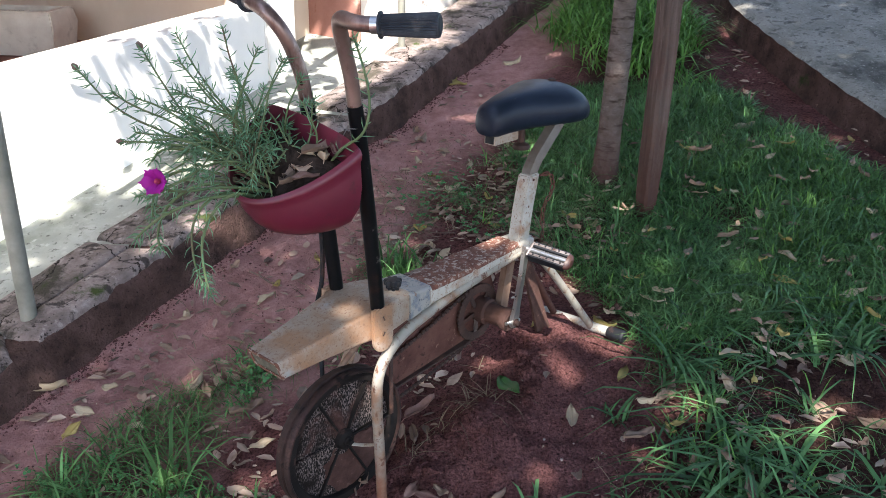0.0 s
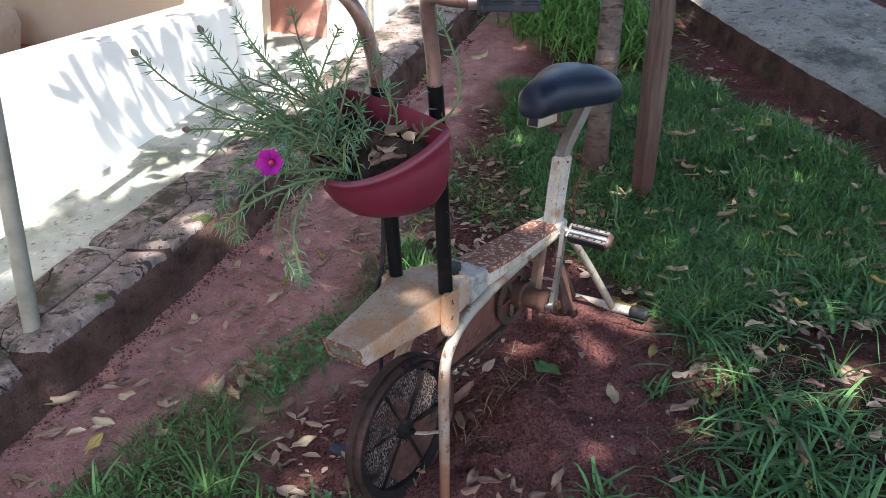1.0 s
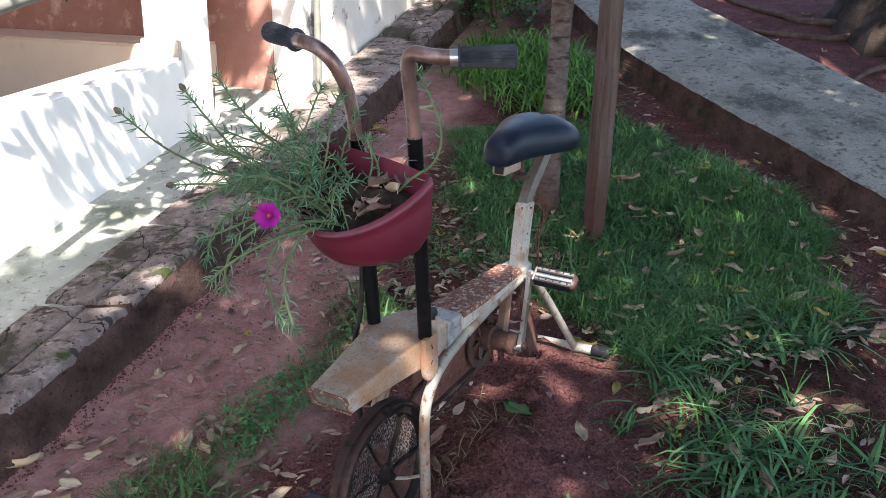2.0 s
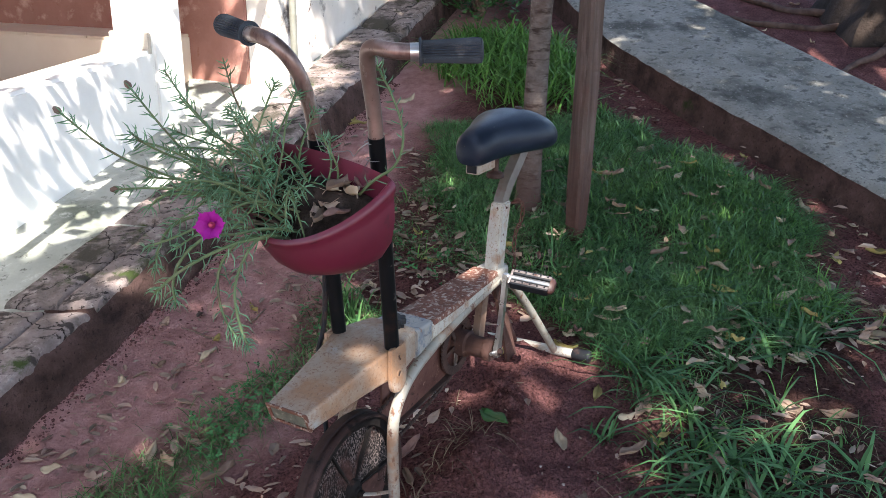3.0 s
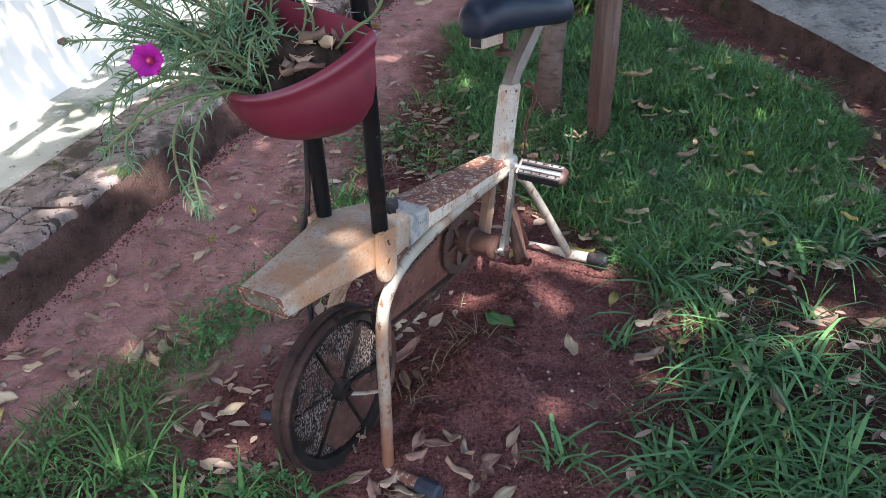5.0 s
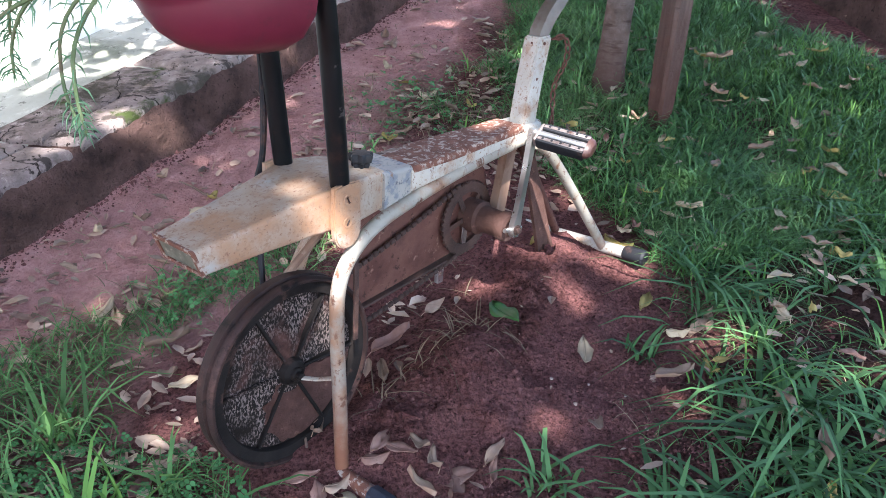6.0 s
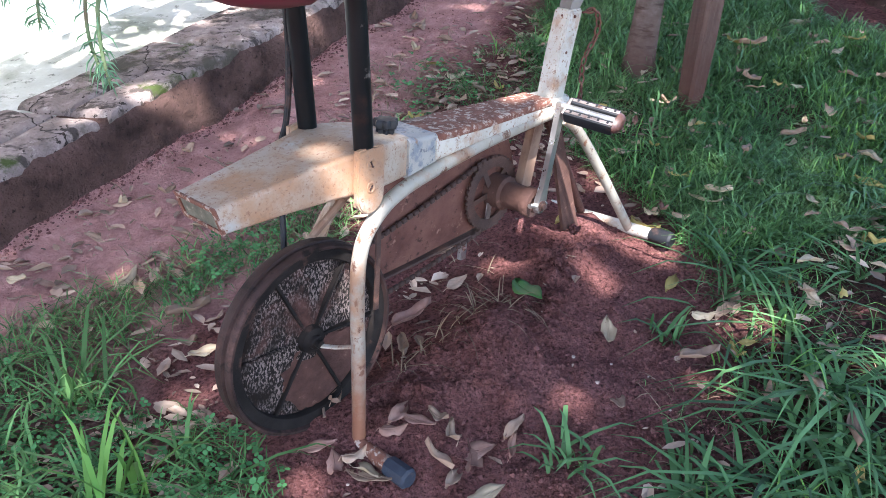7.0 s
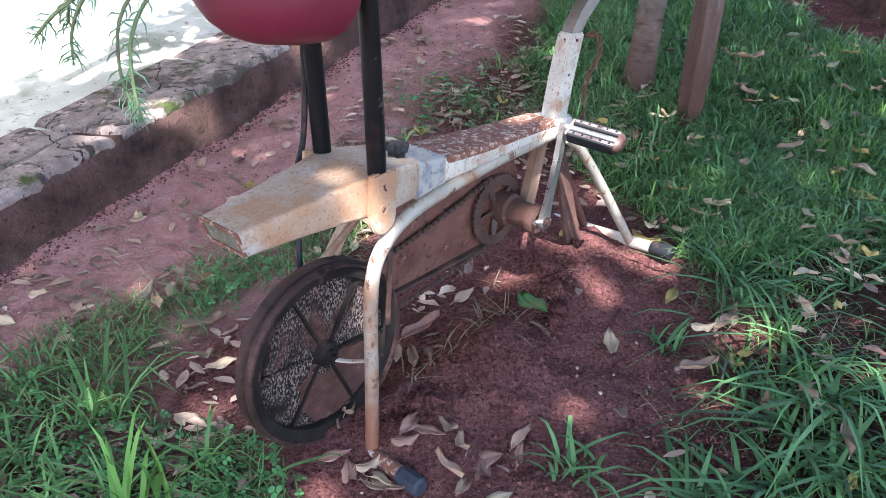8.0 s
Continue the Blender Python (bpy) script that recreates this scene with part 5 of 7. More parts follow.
def planter():
    ob = thing("planter_bowl", "sun-faded maroon plastic shell used as a hanging planter", "planter", BIKE_AT, BIKE_TURN)
    bm = bmesh.new()
    seg = 64
    rows = []
    shape = [(0.965, 0.0, 1), (1.0, -0.004, 1), (1.035, 0.0, 1), (1.045, 0.006, 1), (1.03, 0.012, 1), (1.0, 0.018, 1), (0.985, 0.03, 1), (0.95, 0.055, 1), (0.86, 0.086, 1), (0.70, 0.110, 1), (0.50, 0.124, 1), (0.25, 0.131, 1)]
    bottom = Vector((0.578, 0.030, 0.553))

    def skin(k, depth, inset):
        row = []
        for j in range(seg):
            a = 2 * math.pi * j / seg
            top = rim_point(a, 1.0)
            u = min(max(depth / 0.131, 0), 1)
            p = rim_point(a, k)
            p.z = top.z * (1 - u) + bottom.z * u - depth * 0.02 if depth > 0 else top.z - depth
            p.x += (bottom.x - BOWL_MID.x) * u
            p.y += (bottom.y - BOWL_MID.y) * u
            inward = Vector((BOWL_MID.x, BOWL_MID.y, p.z)) - p
            if inset:
                p += inward.normalized() * inset
                p.z += inset * 0.6 * u
            row.append(bm.verts.new(p))
        return row

    rows = [skin(k, d, 0.005) for k, d, _ in shape[::-1][:7]] + [skin(k, d, 0) for k, d, _ in shape]
    for a, b in zip(rows, rows[1:]):
        for j in range(seg):
            bm.faces.new((a[j], a[(j + 1) % seg], b[(j + 1) % seg], b[j]))
    bm.faces.new(rows[0][::-1])
    bm.faces.new(rows[-1])
    bmesh.ops.recalc_face_normals(bm, faces=bm.faces)
    part("shell", bm, M["red_plastic"], ob, "maroon plastic shell with a rolled rim")
    bm = bmesh.new()
    rings = []
    for k in (0.93, 0.72, 0.5, 0.25):
        ring = []
        for j in range(40):
            a = 2 * math.pi * j / 40
            p = rim_point(a, k)
            top = rim_point(a, 1.0).z
            p.z = 0.646 + 0.75 * (p.z - 0.676) + 0.008 * (1 - k) + 0.008 * noise.noise(p * 40)
            ring.append(bm.verts.new(p))
        rings.append(ring)
    for a, b in zip(rings, rings[1:]):
        for j in range(40):
            bm.faces.new((a[j], a[(j + 1) % 40], b[(j + 1) % 40], b[j]))
    bm.faces.new(rings[-1])
    bmesh.ops.recalc_face_normals(bm, faces=bm.faces)
    part("soil", bm, M["pot_soil"], ob, "dark soil filling the planter")
    part("rivet", lathe_bm([(0, 0.003), (0.004, 0.002), (0.005, 0), (0, -0.002)], 12, m=Matrix.Translation((0.668, 0.016, 0.600)) @ pose(0, 0, 0, 0, 95, 0)), M["rust_dark"], ob)


planter()


# ---- moss-rose plant in the planter ----
def needles_into(verts, faces, path, rng, gap, length, skip=0.0, width=0.0021):
    """Fleshy needle leaves set round a stem."""
    a = rng.uniform(0, 6)
    dist = 0.0
    total = sum((q - p).length for p, q in zip(path, path[1:]))
    for p, q in zip(path, path[1:]):
        way = (q - p).normalized()
        side = way.cross(Vector((0.3, 0.2, 0.9))).normalized()
        other = way.cross(side)
        steps = max(1, int((q - p).length / gap))
        for k in range(steps):
            at = p.lerp(q, k / steps)
            here = (dist + (q - p).length * k / steps) / total
            if here < skip and rng.random() < 0.65:
                continue
            for _ in range(4 if here > 0.88 else 1):
                a += 2.4 + rng.uniform(-0.4, 0.4)
                out = side * math.cos(a) + other * math.sin(a)
                ln = length * rng.uniform(0.6, 1.15) * (0.75 if here > 0.95 else 1.0)
                tip_way = (out * 0.85 + way * rng.uniform(0.25, 0.8)).normalized()
                sag = Vector((0, 0, -0.15 * ln))
                mid = at + tip_way * ln * 0.55
                tip = at + (tip_way + way * 0.25).normalized() * ln + sag
                u = tip_way.cross(Vector((0.1, 0.3, 1))).normalized() * width * 0.5
                v = tip_way.cross(u).normalized() * width * 0.5
                n = len(verts)
                verts += [at + u * 0.6, at - u * 0.3 + v * 0.6, at - u * 0.3 - v * 0.6, mid + u, mid - u * 0.5 + v, mid - u * 0.5 - v, tip]
                faces += [(n, n + 1, n + 4, n + 3), (n + 1, n + 2, n + 5, n + 4), (n + 2, n, n + 3, n + 5), (n + 3, n + 4, n + 6), (n + 4, n + 5, n + 6), (n + 5, n + 3, n + 6)]
        dist += (q - p).length


# root, way points and tip of each long shoot, in the bike's own axes
SHOOTS = [
    ([(0.60, -0.02, 0.63), (0.68, -0.16, 0.682), (0.74, -0.23, 0.722), (0.75, -0.324, 0.778)], 0.0018, 0.021, "bare"),
    ([(0.60, -0.03, 0.63), (0.66, -0.14, 0.70), (0.66, -0.215, 0.755), (0.66, -0.274, 0.808)], 0.0018, 0.022, "bud"),
    ([(0.58, -0.03, 0.64), (0.60, -0.15, 0.73), (0.60, -0.22, 0.78), (0.60, -0.263, 0.828)], 0.0017, 0.022, ""),
    ([(0.58, -0.02, 0.64), (0.58, -0.09, 0.73), (0.58, -0.135, 0.784), (0.58, -0.154, 0.847)], 0.0017, 0.021, ""),
    ([(0.60, -0.02, 0.63), (0.67, -0.10, 0.70), (0.70, -0.16, 0.735), (0.72, -0.20, 0.745)], 0.0017, 0.022, ""),
    ([(0.61, -0.01, 0.63), (0.68, -0.12, 0.67), (0.71, -0.18, 0.675), (0.73, -0.24, 0.668)], 0.0018, 0.016, "bud"),
    ([(0.62, 0.0, 0.62), (0.70, -0.02, 0.69), (0.75, -0.03, 0.718), (0.79, -0.03, 0.722)], 0.0020, 0.024, ""),
    ([(0.62, -0.01, 0.62), (0.70, -0.08, 0.64), (0.74, -0.12, 0.615), (0.76, -0.16, 0.60)], 0.0020, 0.018, ""),
    ([(0.64, 0.01, 0.61), (0.71, 0.00, 0.63), (0.765, -0.03, 0.615), (0.79, -0.07, 0.585), (0.80, -0.10, 0.555)], 0.0024, 0.020, ""),
    ([(0.64, 0.01, 0.61), (0.70, 0.005, 0.635), (0.745, -0.005, 0.575), (0.755, 0.010, 0.52), (0.758, 0.030, 0.488)], 0.0022, 0.020, "hang"),
    ([(0.64, 0.0, 0.61), (0.70, -0.02, 0.630), (0.735, -0.045, 0.585), (0.748, -0.030, 0.525), (0.752, 0.004, 0.492)], 0.0020, 0.020, "hang"),
    ([(0.63, -0.01, 0.61), (0.70, -0.05, 0.640), (0.74, -0.10, 0.60), (0.755, -0.115, 0.555), (0.76, -0.105, 0.525)], 0.0024, 0.021, ""),
    ([(0.63, -0.02, 0.62), (0.69, -0.09, 0.65), (0.72, -0.15, 0.625), (0.725, -0.175, 0.58), (0.725, -0.18, 0.55)], 0.0022, 0.022, ""),
    ([(0.62, -0.02, 0.62), (0.67, -0.12, 0.665), (0.69, -0.19, 0.66), (0.69, -0.225, 0.63)], 0.0022, 0.022, ""),
    ([(0.63, 0.02, 0.62), (0.72, 0.04, 0.655), (0.80, 0.055, 0.668), (0.835, 0.063, 0.682)], 0.0020, 0.013, "flower"),
    ([(0.55, 0.05, 0.64), (0.55, 0.094, 0.690), (0.535, 0.130, 0.712), (0.53, 0.141, 0.76), (0.515, 0.11, 0.81), (0.501, 0.072, 0.850)], 0.0021, 0.021, "pale"),
    ([(0.55, 0.02, 0.64), (0.54, 0.03, 0.69), (0.55, 0.020, 0.725), (0.55, 0.005, 0.745)], 0.0018, 0.018, ""),
    ([(0.58, -0.03, 0.64), (0.63, -0.09, 0.72), (0.64, -0.14, 0.76), (0.65, -0.18, 0.80)], 0.0017, 0.022, ""),
]


def moss_rose():
    rng = random.Random(11)
    ob = thing("moss_rose", "straggly moss rose with needle leaves and one magenta flower", "plant", BIKE_AT, BIKE_TURN)
    shoots = [(bend(p, 2), r, ln, tag) for p, r, ln, tag in SHOOTS]
    for k in range(54):      # the dense middle of the plant
        a, reach = rng.uniform(0, 2 * math.pi), rng.uniform(0.06, 0.21)
        root = Vector((0.595 + rng.uniform(-0.06, 0.055), -0.04 + rng.uniform(-0.05, 0.055), 0.645))
        lean = Vector((0.35 + 0.75 * math.cos(a), -0.45 + 0.85 * math.sin(a), rng.uniform(-0.2, 1.0))).normalized()
        tip = root + lean * reach
        if tip.y > 0.05:
            tip.y = 0.05 - 0.5 * (tip.y - 0.05)
        hump = 0.020 + (0.03 if lean.z < 0.1 else 0.0)
        wig = Vector((rng.uniform(-0.014, 0.014), rng.uniform(-0.014, 0.014), hump))
        shoots.append((bend([root, root.lerp(tip, 0.4) + wig, root.lerp(tip, 0.75) + Vector((rng.uniform(-0.01, 0.01), rng.uniform(-0.01, 0.01), hump * 0.5)), tip + Vector((0, 0, rng.uniform(-0.012, 0.016)))], 2), 0.0015, rng.uniform(0.017, 0.025), ""))
    for path, r, ln, tag in shoots:
        n = len(path)
        st = part("stem", tube_bm(path, [r * (1.25 - 0.5 * k / n) for k in range(n)], 6), M["stem"], ob)
        verts, faces = [], []
        needles_into(verts, faces, path, rng, 0.0095 if tag == "bare" else 0.0055 if tag == "hang" else 0.0068, ln * 1.28, 0.25 if tag in ("bare", "pale", "bud") else 0.1)
        part("needle_leaves", raw_mesh("needles", verts, faces), M["needle"], st)
        tip, way = path[-1], (path[-1] - path[-2]).normalized()
        if tag in ("bare", "bud"):
            q = way.to_track_quat("Z", "Y").to_matrix().to_4x4()
            part("bud", lathe_bm([(0, -0.004), (0.004, -0.001), (0.0055, 0.004), (0.003, 0.011), (0, 0.013)], 10, m=Matrix.Translation(tip) @ q), M["twig"], st, "withered brown bud")
    # open flower
    face = Matrix.Translation((0.841, 0.065, 0.695)) @ Vector((0.75, 0.45, 0.25)).to_track_quat("Z", "Y").to_matrix().to_4x4()
    flower = new("flower")
    flower.parent = ob
    flower["label"] = "open magenta moss-rose flower"
    for k in range(6):
        bm = bmesh.new()
        grid = []
        for i in range(6):
            u = i / 5
            row = []
            for j in range(7):
                v = j / 3 - 1
                w = 0.0128 * math.sin(math.pi * min(0.12 + 0.80 * u, 0.93)) ** 0.8
                rad = 0.003 + 0.0155 * u - 0.004 * v * v * u + 0.002 * math.cos(6 * v) * (u > 0.9)
                row.append(bm.verts.new(face @ pose(0, 0, 0, 0, 0, 60 * k + 9) @ Vector((rad, w * v, 0.017 * u ** 0.8 - 0.0035 * v * v + 0.0015 * (k % 2) + 0.001 * math.sin(5 * v + k)))))
            grid.append(row)
        for a, b in zip(grid, grid[1:]):
            for j in range(6):
                bm.faces.new((a[j], a[j + 1], b[j + 1], b[j]))
        part("petal", bm, M["petal"], flower)
    part("stamens", lathe_bm([(0, 0.010), (0.002, 0.0095), (0.0042, 0.005), (0.0035, 0.0), (0, -0.003)], 12, m=face), M["petal_core"], flower, "dark pink and yellow flower centre")


moss_rose()


# ---- fallen leaves ----
def leaf_mesh(name, length, width, curl, cup, seed, wavy=0.0, folds=0.0):
    rng = random.Random(seed)
    bm = bmesh.new()
    grid = []
    bend_side = rng.uniform(-0.15, 0.15)
    for i in range(11):
        u = i / 10
        half = width / 2 * (math.sin(math.pi * u ** 0.85) ** 0.8 if 0 < u < 1 else 0.02)
        row = []
        for j in range(5):
            v = j / 2 - 1
            ragged = 1 + 0.22 * noise.noise(Vector((5 * u, 3.1 * (v > 0), seed * 7.3))) + (0.14 * noise.noise(Vector((16 * u, v, seed * 3.7))) if abs(v) == 1 else 0)
            y = half * v * ragged + bend_side * length * (u - 0.5) ** 2
            z = curl * length * (u - 0.5) ** 2 * 4 * 0.25 + cup * width * v * v * 0.5 + wavy * math.sin(9 * u + 2.2 * v + seed) * v + folds * abs(v) * (u - 0.3)
            row.append(bm.verts.new(((u - 0.5) * length, y, z + 0.002)))
        grid.append(row)
    for a, b in zip(grid, grid[1:]):
        for j in range(4):
            bm.faces.new((a[j], a[j + 1], b[j + 1], b[j]))
    geom = bmesh.ops.extrude_face_region(bm, geom=list(bm.faces))
    for v in [g for g in geom["geom"] if isinstance(g, bmesh.types.BMVert)]:
        v.co.z -= 0.0006
    tube_bm([(-0.5 * length - 0.10 * length, 0.02 * length, 0.003), (-0.5 * length, 0, 0.002 + curl * length * 0.25), (0, bend_side * 0, 0.0022), (0.45 * length, bend_side * length * 0.2, 0.002 + curl * length * 0.2)], [0.0010, 0.0010, 0.0008, 0.0003], 5, bm)
    bmesh.ops.recalc_face_normals(bm, faces=bm.faces)
    me = mesh_of(bm, name)
    me.shade_smooth()
    return me


LEAF = [leaf_mesh("leaf", 0.085, 0.030, 0.45, 0.35, 1, 0.004), leaf_mesh("leaf", 0.075, 0.026, -0.25, 0.7, 2, 0.004), leaf_mesh("leaf", 0.062, 0.030, 0.8, -0.5, 3, 0.006),
        leaf_mesh("leaf", 0.095, 0.026, 0.35, 1.1, 4, 0.005), leaf_mesh("leaf", 0.050, 0.024, 1.0, 0.6, 5, 0.006), leaf_mesh("leaf", 0.070, 0.034, 0.12, 0.2, 6, 0.003)]
LEAF_LABEL = {"leaf_dry": "dry curled tan leaf lying on the ground", "leaf_yellow": "yellow fallen leaf lying on the ground", "leaf_pale": "pale grey-green leaf lying underside up",
              "leaf_green": "fresh dark green leaf lying on bare soil", "leaf_red": "red-brown dry leaf lying on the ground"}


def lay_leaf(x, y, turn, kind, shape, size=1.0, rng=random, lift=0.0, z=None, tiltx=None, tilty=None):
    me_key = (kind, shape)
    if me_key not in LEAF_MADE:
        me = LEAF[shape].copy()
        me.materials.clear()
        me.materials.append(M[kind])
        LEAF_MADE[me_key] = me
    ob = new("fallen_leaf", LEAF_MADE[me_key])
    zz = ground_at(x, y) + 0.002 + lift if z is None else z
    ob.matrix_basis = pose(x, y, zz, (rng.uniform(-14, 14) if tiltx is None else tiltx) + 9, (rng.uniform(-14, 14) if tilty is None else tilty) - 5, turn) @ Matrix.Diagonal((size, size, size, 1))
    tagged(ob, LEAF_LABEL[kind], "leaf", "fallen leaves")
    return ob


LEAF_MADE = {}
# x, y, turn, kind, shape, size
LAID = [
    (0.287, 1.592, -97, "leaf_pale", 0, 0.95),
    (0.152, 1.655, -62, "leaf_green", 5, 1.20),
    (0.421, 1.730, 60, "leaf_yellow", 1, 0.80),
    (0.489, 1.548, -57, "leaf_yellow", 4, 0.70),
    (0.458, 1.643, 4, "leaf_pale", 2, 0.70),
    (0.514, 1.662, 64, "leaf_dry", 2, 0.90),
    (-0.444, 1.692, 25, "leaf_dry", 3, 0.85),
    (-0.600, 1.819, 70, "leaf_pale", 2, 1.00),
    (-0.601, 2.285, 58, "leaf_dry", 4, 0.80),
    (-0.688, 2.071, -74, "leaf_pale", 4, 0.80),
    (-0.054, 1.387, 65, "leaf_red", 1, 0.80),
    (0.055, 1.334, -87, "leaf_red", 2, 1.00),
    (0.075, 1.270, 30, "leaf_pale", 5, 0.90),
    (-0.045, 1.640, 38, "leaf_red", 3, 0.90),
    (0.030, 1.735, 51, "leaf_dry", 0, 0.70),
    (0.406, 1.916, -31, "leaf_yellow", 2, 1.00),
    (0.137, 2.542, -41, "leaf_yellow", 4, 0.70),
    (0.027, 2.630, 30, "leaf_pale", 2, 0.90),
    (0.234, 1.875, 48, "leaf_yellow", 1, 0.60),
    (0.119, 1.383, 50, "leaf_dry", 1, 0.70),
    (-0.384, 1.405, 31, "leaf_dry", 2, 0.90),
    (-0.421, 1.604, 11, "leaf_dry", 4, 0.70),
    (-0.407, 1.363, 73, "leaf_red", 5, 0.80),
    (-0.330, 1.397, -52, "leaf_dry", 4, 0.80),
    (0.005, 1.382, -31, "leaf_dry", 4, 0.70),
    (0.517, 1.454, 72, "leaf_dry", 2, 0.90),
    (0.589, 1.424, -52, "leaf_pale", 1, 0.80),
    (0.822, 1.853, 43, "leaf_yellow", 1, 0.80),
    (0.776, 1.847, 9, "leaf_pale", 2, 0.70),
    (0.279, 1.436, -87, "leaf_dry", 0, 0.80),
    (-0.077, 2.975, 81, "leaf_dry", 2, 1.00),
    (-0.104, 3.022, -74, "leaf_dry", 4, 1.00),
    (-0.086, 2.794, -50, "leaf_pale", 4, 0.80),
    (-0.417, 2.597, 61, "leaf_pale", 4, 0.60),
    (-0.140, 1.317, -80, "leaf_red", 2, 0.80),
    (-0.089, 1.300, -13, "leaf_dry", 0, 0.80),
    (-0.054, 1.551, -83, "leaf_dry", 3, 0.70),
    (-0.480, 2.121, 45, "leaf_pale", 1, 0.80),
    (-0.605, 2.111, 31, "leaf_dry", 4, 0.80),
    (-0.461, 2.174, 62, "leaf_yellow", 4, 0.70),
    (0.501, 2.301, 9, "leaf_dry", 4, 0.70),
    (0.548, 2.288, 19, "leaf_yellow", 4, 0.80),
    (1.004, 2.838, 11, "leaf_pale", 3, 0.80),
    (1.260, 2.073, 57, "leaf_yellow", 2, 1.10),
    (1.063, 1.854, -25, "leaf_pale", 3, 1.00),
    (0.999, 1.801, -56, "leaf_pale", 1, 0.90),
    (0.935, 1.719, 3, "leaf_pale", 0, 1.00),
    (0.822, 1.578, -66, "leaf_dry", 2, 1.20),
    (0.943, 2.142, -81, "leaf_dry", 2, 0.80),
    (0.912, 1.521, -56, "leaf_dry", 0, 1.00),
    (0.780, 1.397, 36, "leaf_dry", 2, 1.00),
    (1.157, 1.734, -35, "leaf_pale", 0, 1.00),
    (-0.807, 1.814, -24, "leaf_pale", 5, 0.80),
    (0.035, 3.428, 82, "leaf_yellow", 1, 0.80),
    (0.274, 3.579, 21, "leaf_pale", 2, 1.30),
    (-0.847, 1.671, 70, "leaf_yellow", 5, 0.90),
    (-0.845, 1.738, -13, "leaf_pale", 5, 0.80),
    (-0.957, 1.815, 17, "leaf_pale", 3, 0.90),
    (-0.954, 1.722, 39, "leaf_dry", 5, 1.00),
    (0.051, 3.388, 8, "leaf_yellow", 1, 0.90),
    (0.005, 2.290, 56, "leaf_pale", 5, 0.90),
    (-0.071, 2.415, -1, "leaf_yellow", 4, 0.80),
    (-0.061, 1.364, 20, "leaf_red", 2, 0.70),
    (-0.024, 1.378, -25, "leaf_red", 0, 0.70),
    (0.023, 1.355, 110, "leaf_dry", 4, 0.80),
    (0.060, 1.345, 15, "leaf_red", 5, 0.95),
    (0.003, 1.325, 140, "leaf_dry", 3, 0.60),
    (0.030, 1.300, 65, "leaf_dry", 1, 0.70),
    (-0.113, 1.330, 40, "leaf_dry", 2, 0.70),
    (-0.098, 1.310, 150, "leaf_pale", 1, 0.70),
    (-0.165, 1.345, 15, "leaf_red", 0, 0.65),
    (-0.152, 1.422, 75, "leaf_dry", 4, 0.75),
    (0.110, 1.350, 80, "leaf_red", 3, 0.50),
    (0.503, 1.650, 35, "leaf_dry", 1, 0.90),
    (0.624, 1.727, 80, "leaf_yellow", 5, 0.80),
    (0.597, 1.467, 10, "leaf_dry", 5, 0.90),
]
rng = random.Random(21)
for x, y, turn, kind, shape, size in LAID:
    fresh = kind == "leaf_green"
    lay_leaf(x, y, turn, kind, shape, size, rng, lift=0.016 if fresh else 0.004, tiltx=0 if fresh else None, tilty=0 if fresh else None)
SCATTER = [((-1.05, -0.30), (1.55, 3.3), 46, 0.0), ((-0.15, 0.45), (2.2, 3.1), 34, 0.0), ((0.42, 1.15), (1.25, 2.0), 34, 0.042), ((0.35, 1.30), (1.5, 2.7), 90, 0.042), ((1.15, 1.42), (1.6, 3.0), 34, 0.0), ((1.0, 1.2), (3.0, 3.9), 10, 0.0),
           ((-0.6, 0.3), (1.05, 1.5), 26, 0.0), ((2.0, 2.9), (2.6, 4.2), 24, 0.0), ((-0.2, 0.35), (1.95, 2.3), 10, 0.0)]
for (x0, x1), (y0, y1), n, lift in SCATTER:
    for _ in range(n):
        x, y = rng.uniform(x0, x1), rng.uniform(y0, y1)
        kx = -1.045 + (y - 1.744) * 0.64
        if x < kx + 0.06:
            continue
        f, sd = (x - BIKE_AT.x) * BF.x + (y - BIKE_AT.y) * BF.y, (x - BIKE_AT.x) * BS.x + (y - BIKE_AT.y) * BS.y
        if -0.22 < f < 0.55 and -0.13 < sd < 0.40 and rng.random() < 0.96:      # the mound is almost clear of leaves
            continue
        kind = rng.choices(("leaf_dry", "leaf_pale", "leaf_yellow", "leaf_red"), (6, 2.6, 1.5, 1.0))[0]
        lay_leaf(x, y, rng.uniform(0, 360), kind, rng.randrange(6), rng.uniform(0.42, 0.85), rng, lift=lift * rng.uniform(0.3, 1.2))
for f, sd, turn, kind, size in ((0.545, 0.040, 30, "leaf_dry", 0.70), (0.560, 0.062, 100, "leaf_pale", 0.75), (0.600, 0.066, 10, "leaf_red", 0.6), (0.585, 0.045, 205, "leaf_dry", 0.62), (0.540, 0.070, 320, "leaf_red", 0.6), (0.62, 0.050, 70, "leaf_dry", 0.6), (0.565, 0.020, 140, "leaf_pale", 0.7), (0.605, 0.030, 260, "leaf_dry", 0.55)):
    p = bike_point(f, sd, 0.646 + 0.75 * (0.7037 - 0.109 * sd - 0.60 * (f - 0.539) - 0.676) + 0.012)
    lay_leaf(p.x, p.y, turn, kind, rng.randrange(6), size, rng, z=p.z)

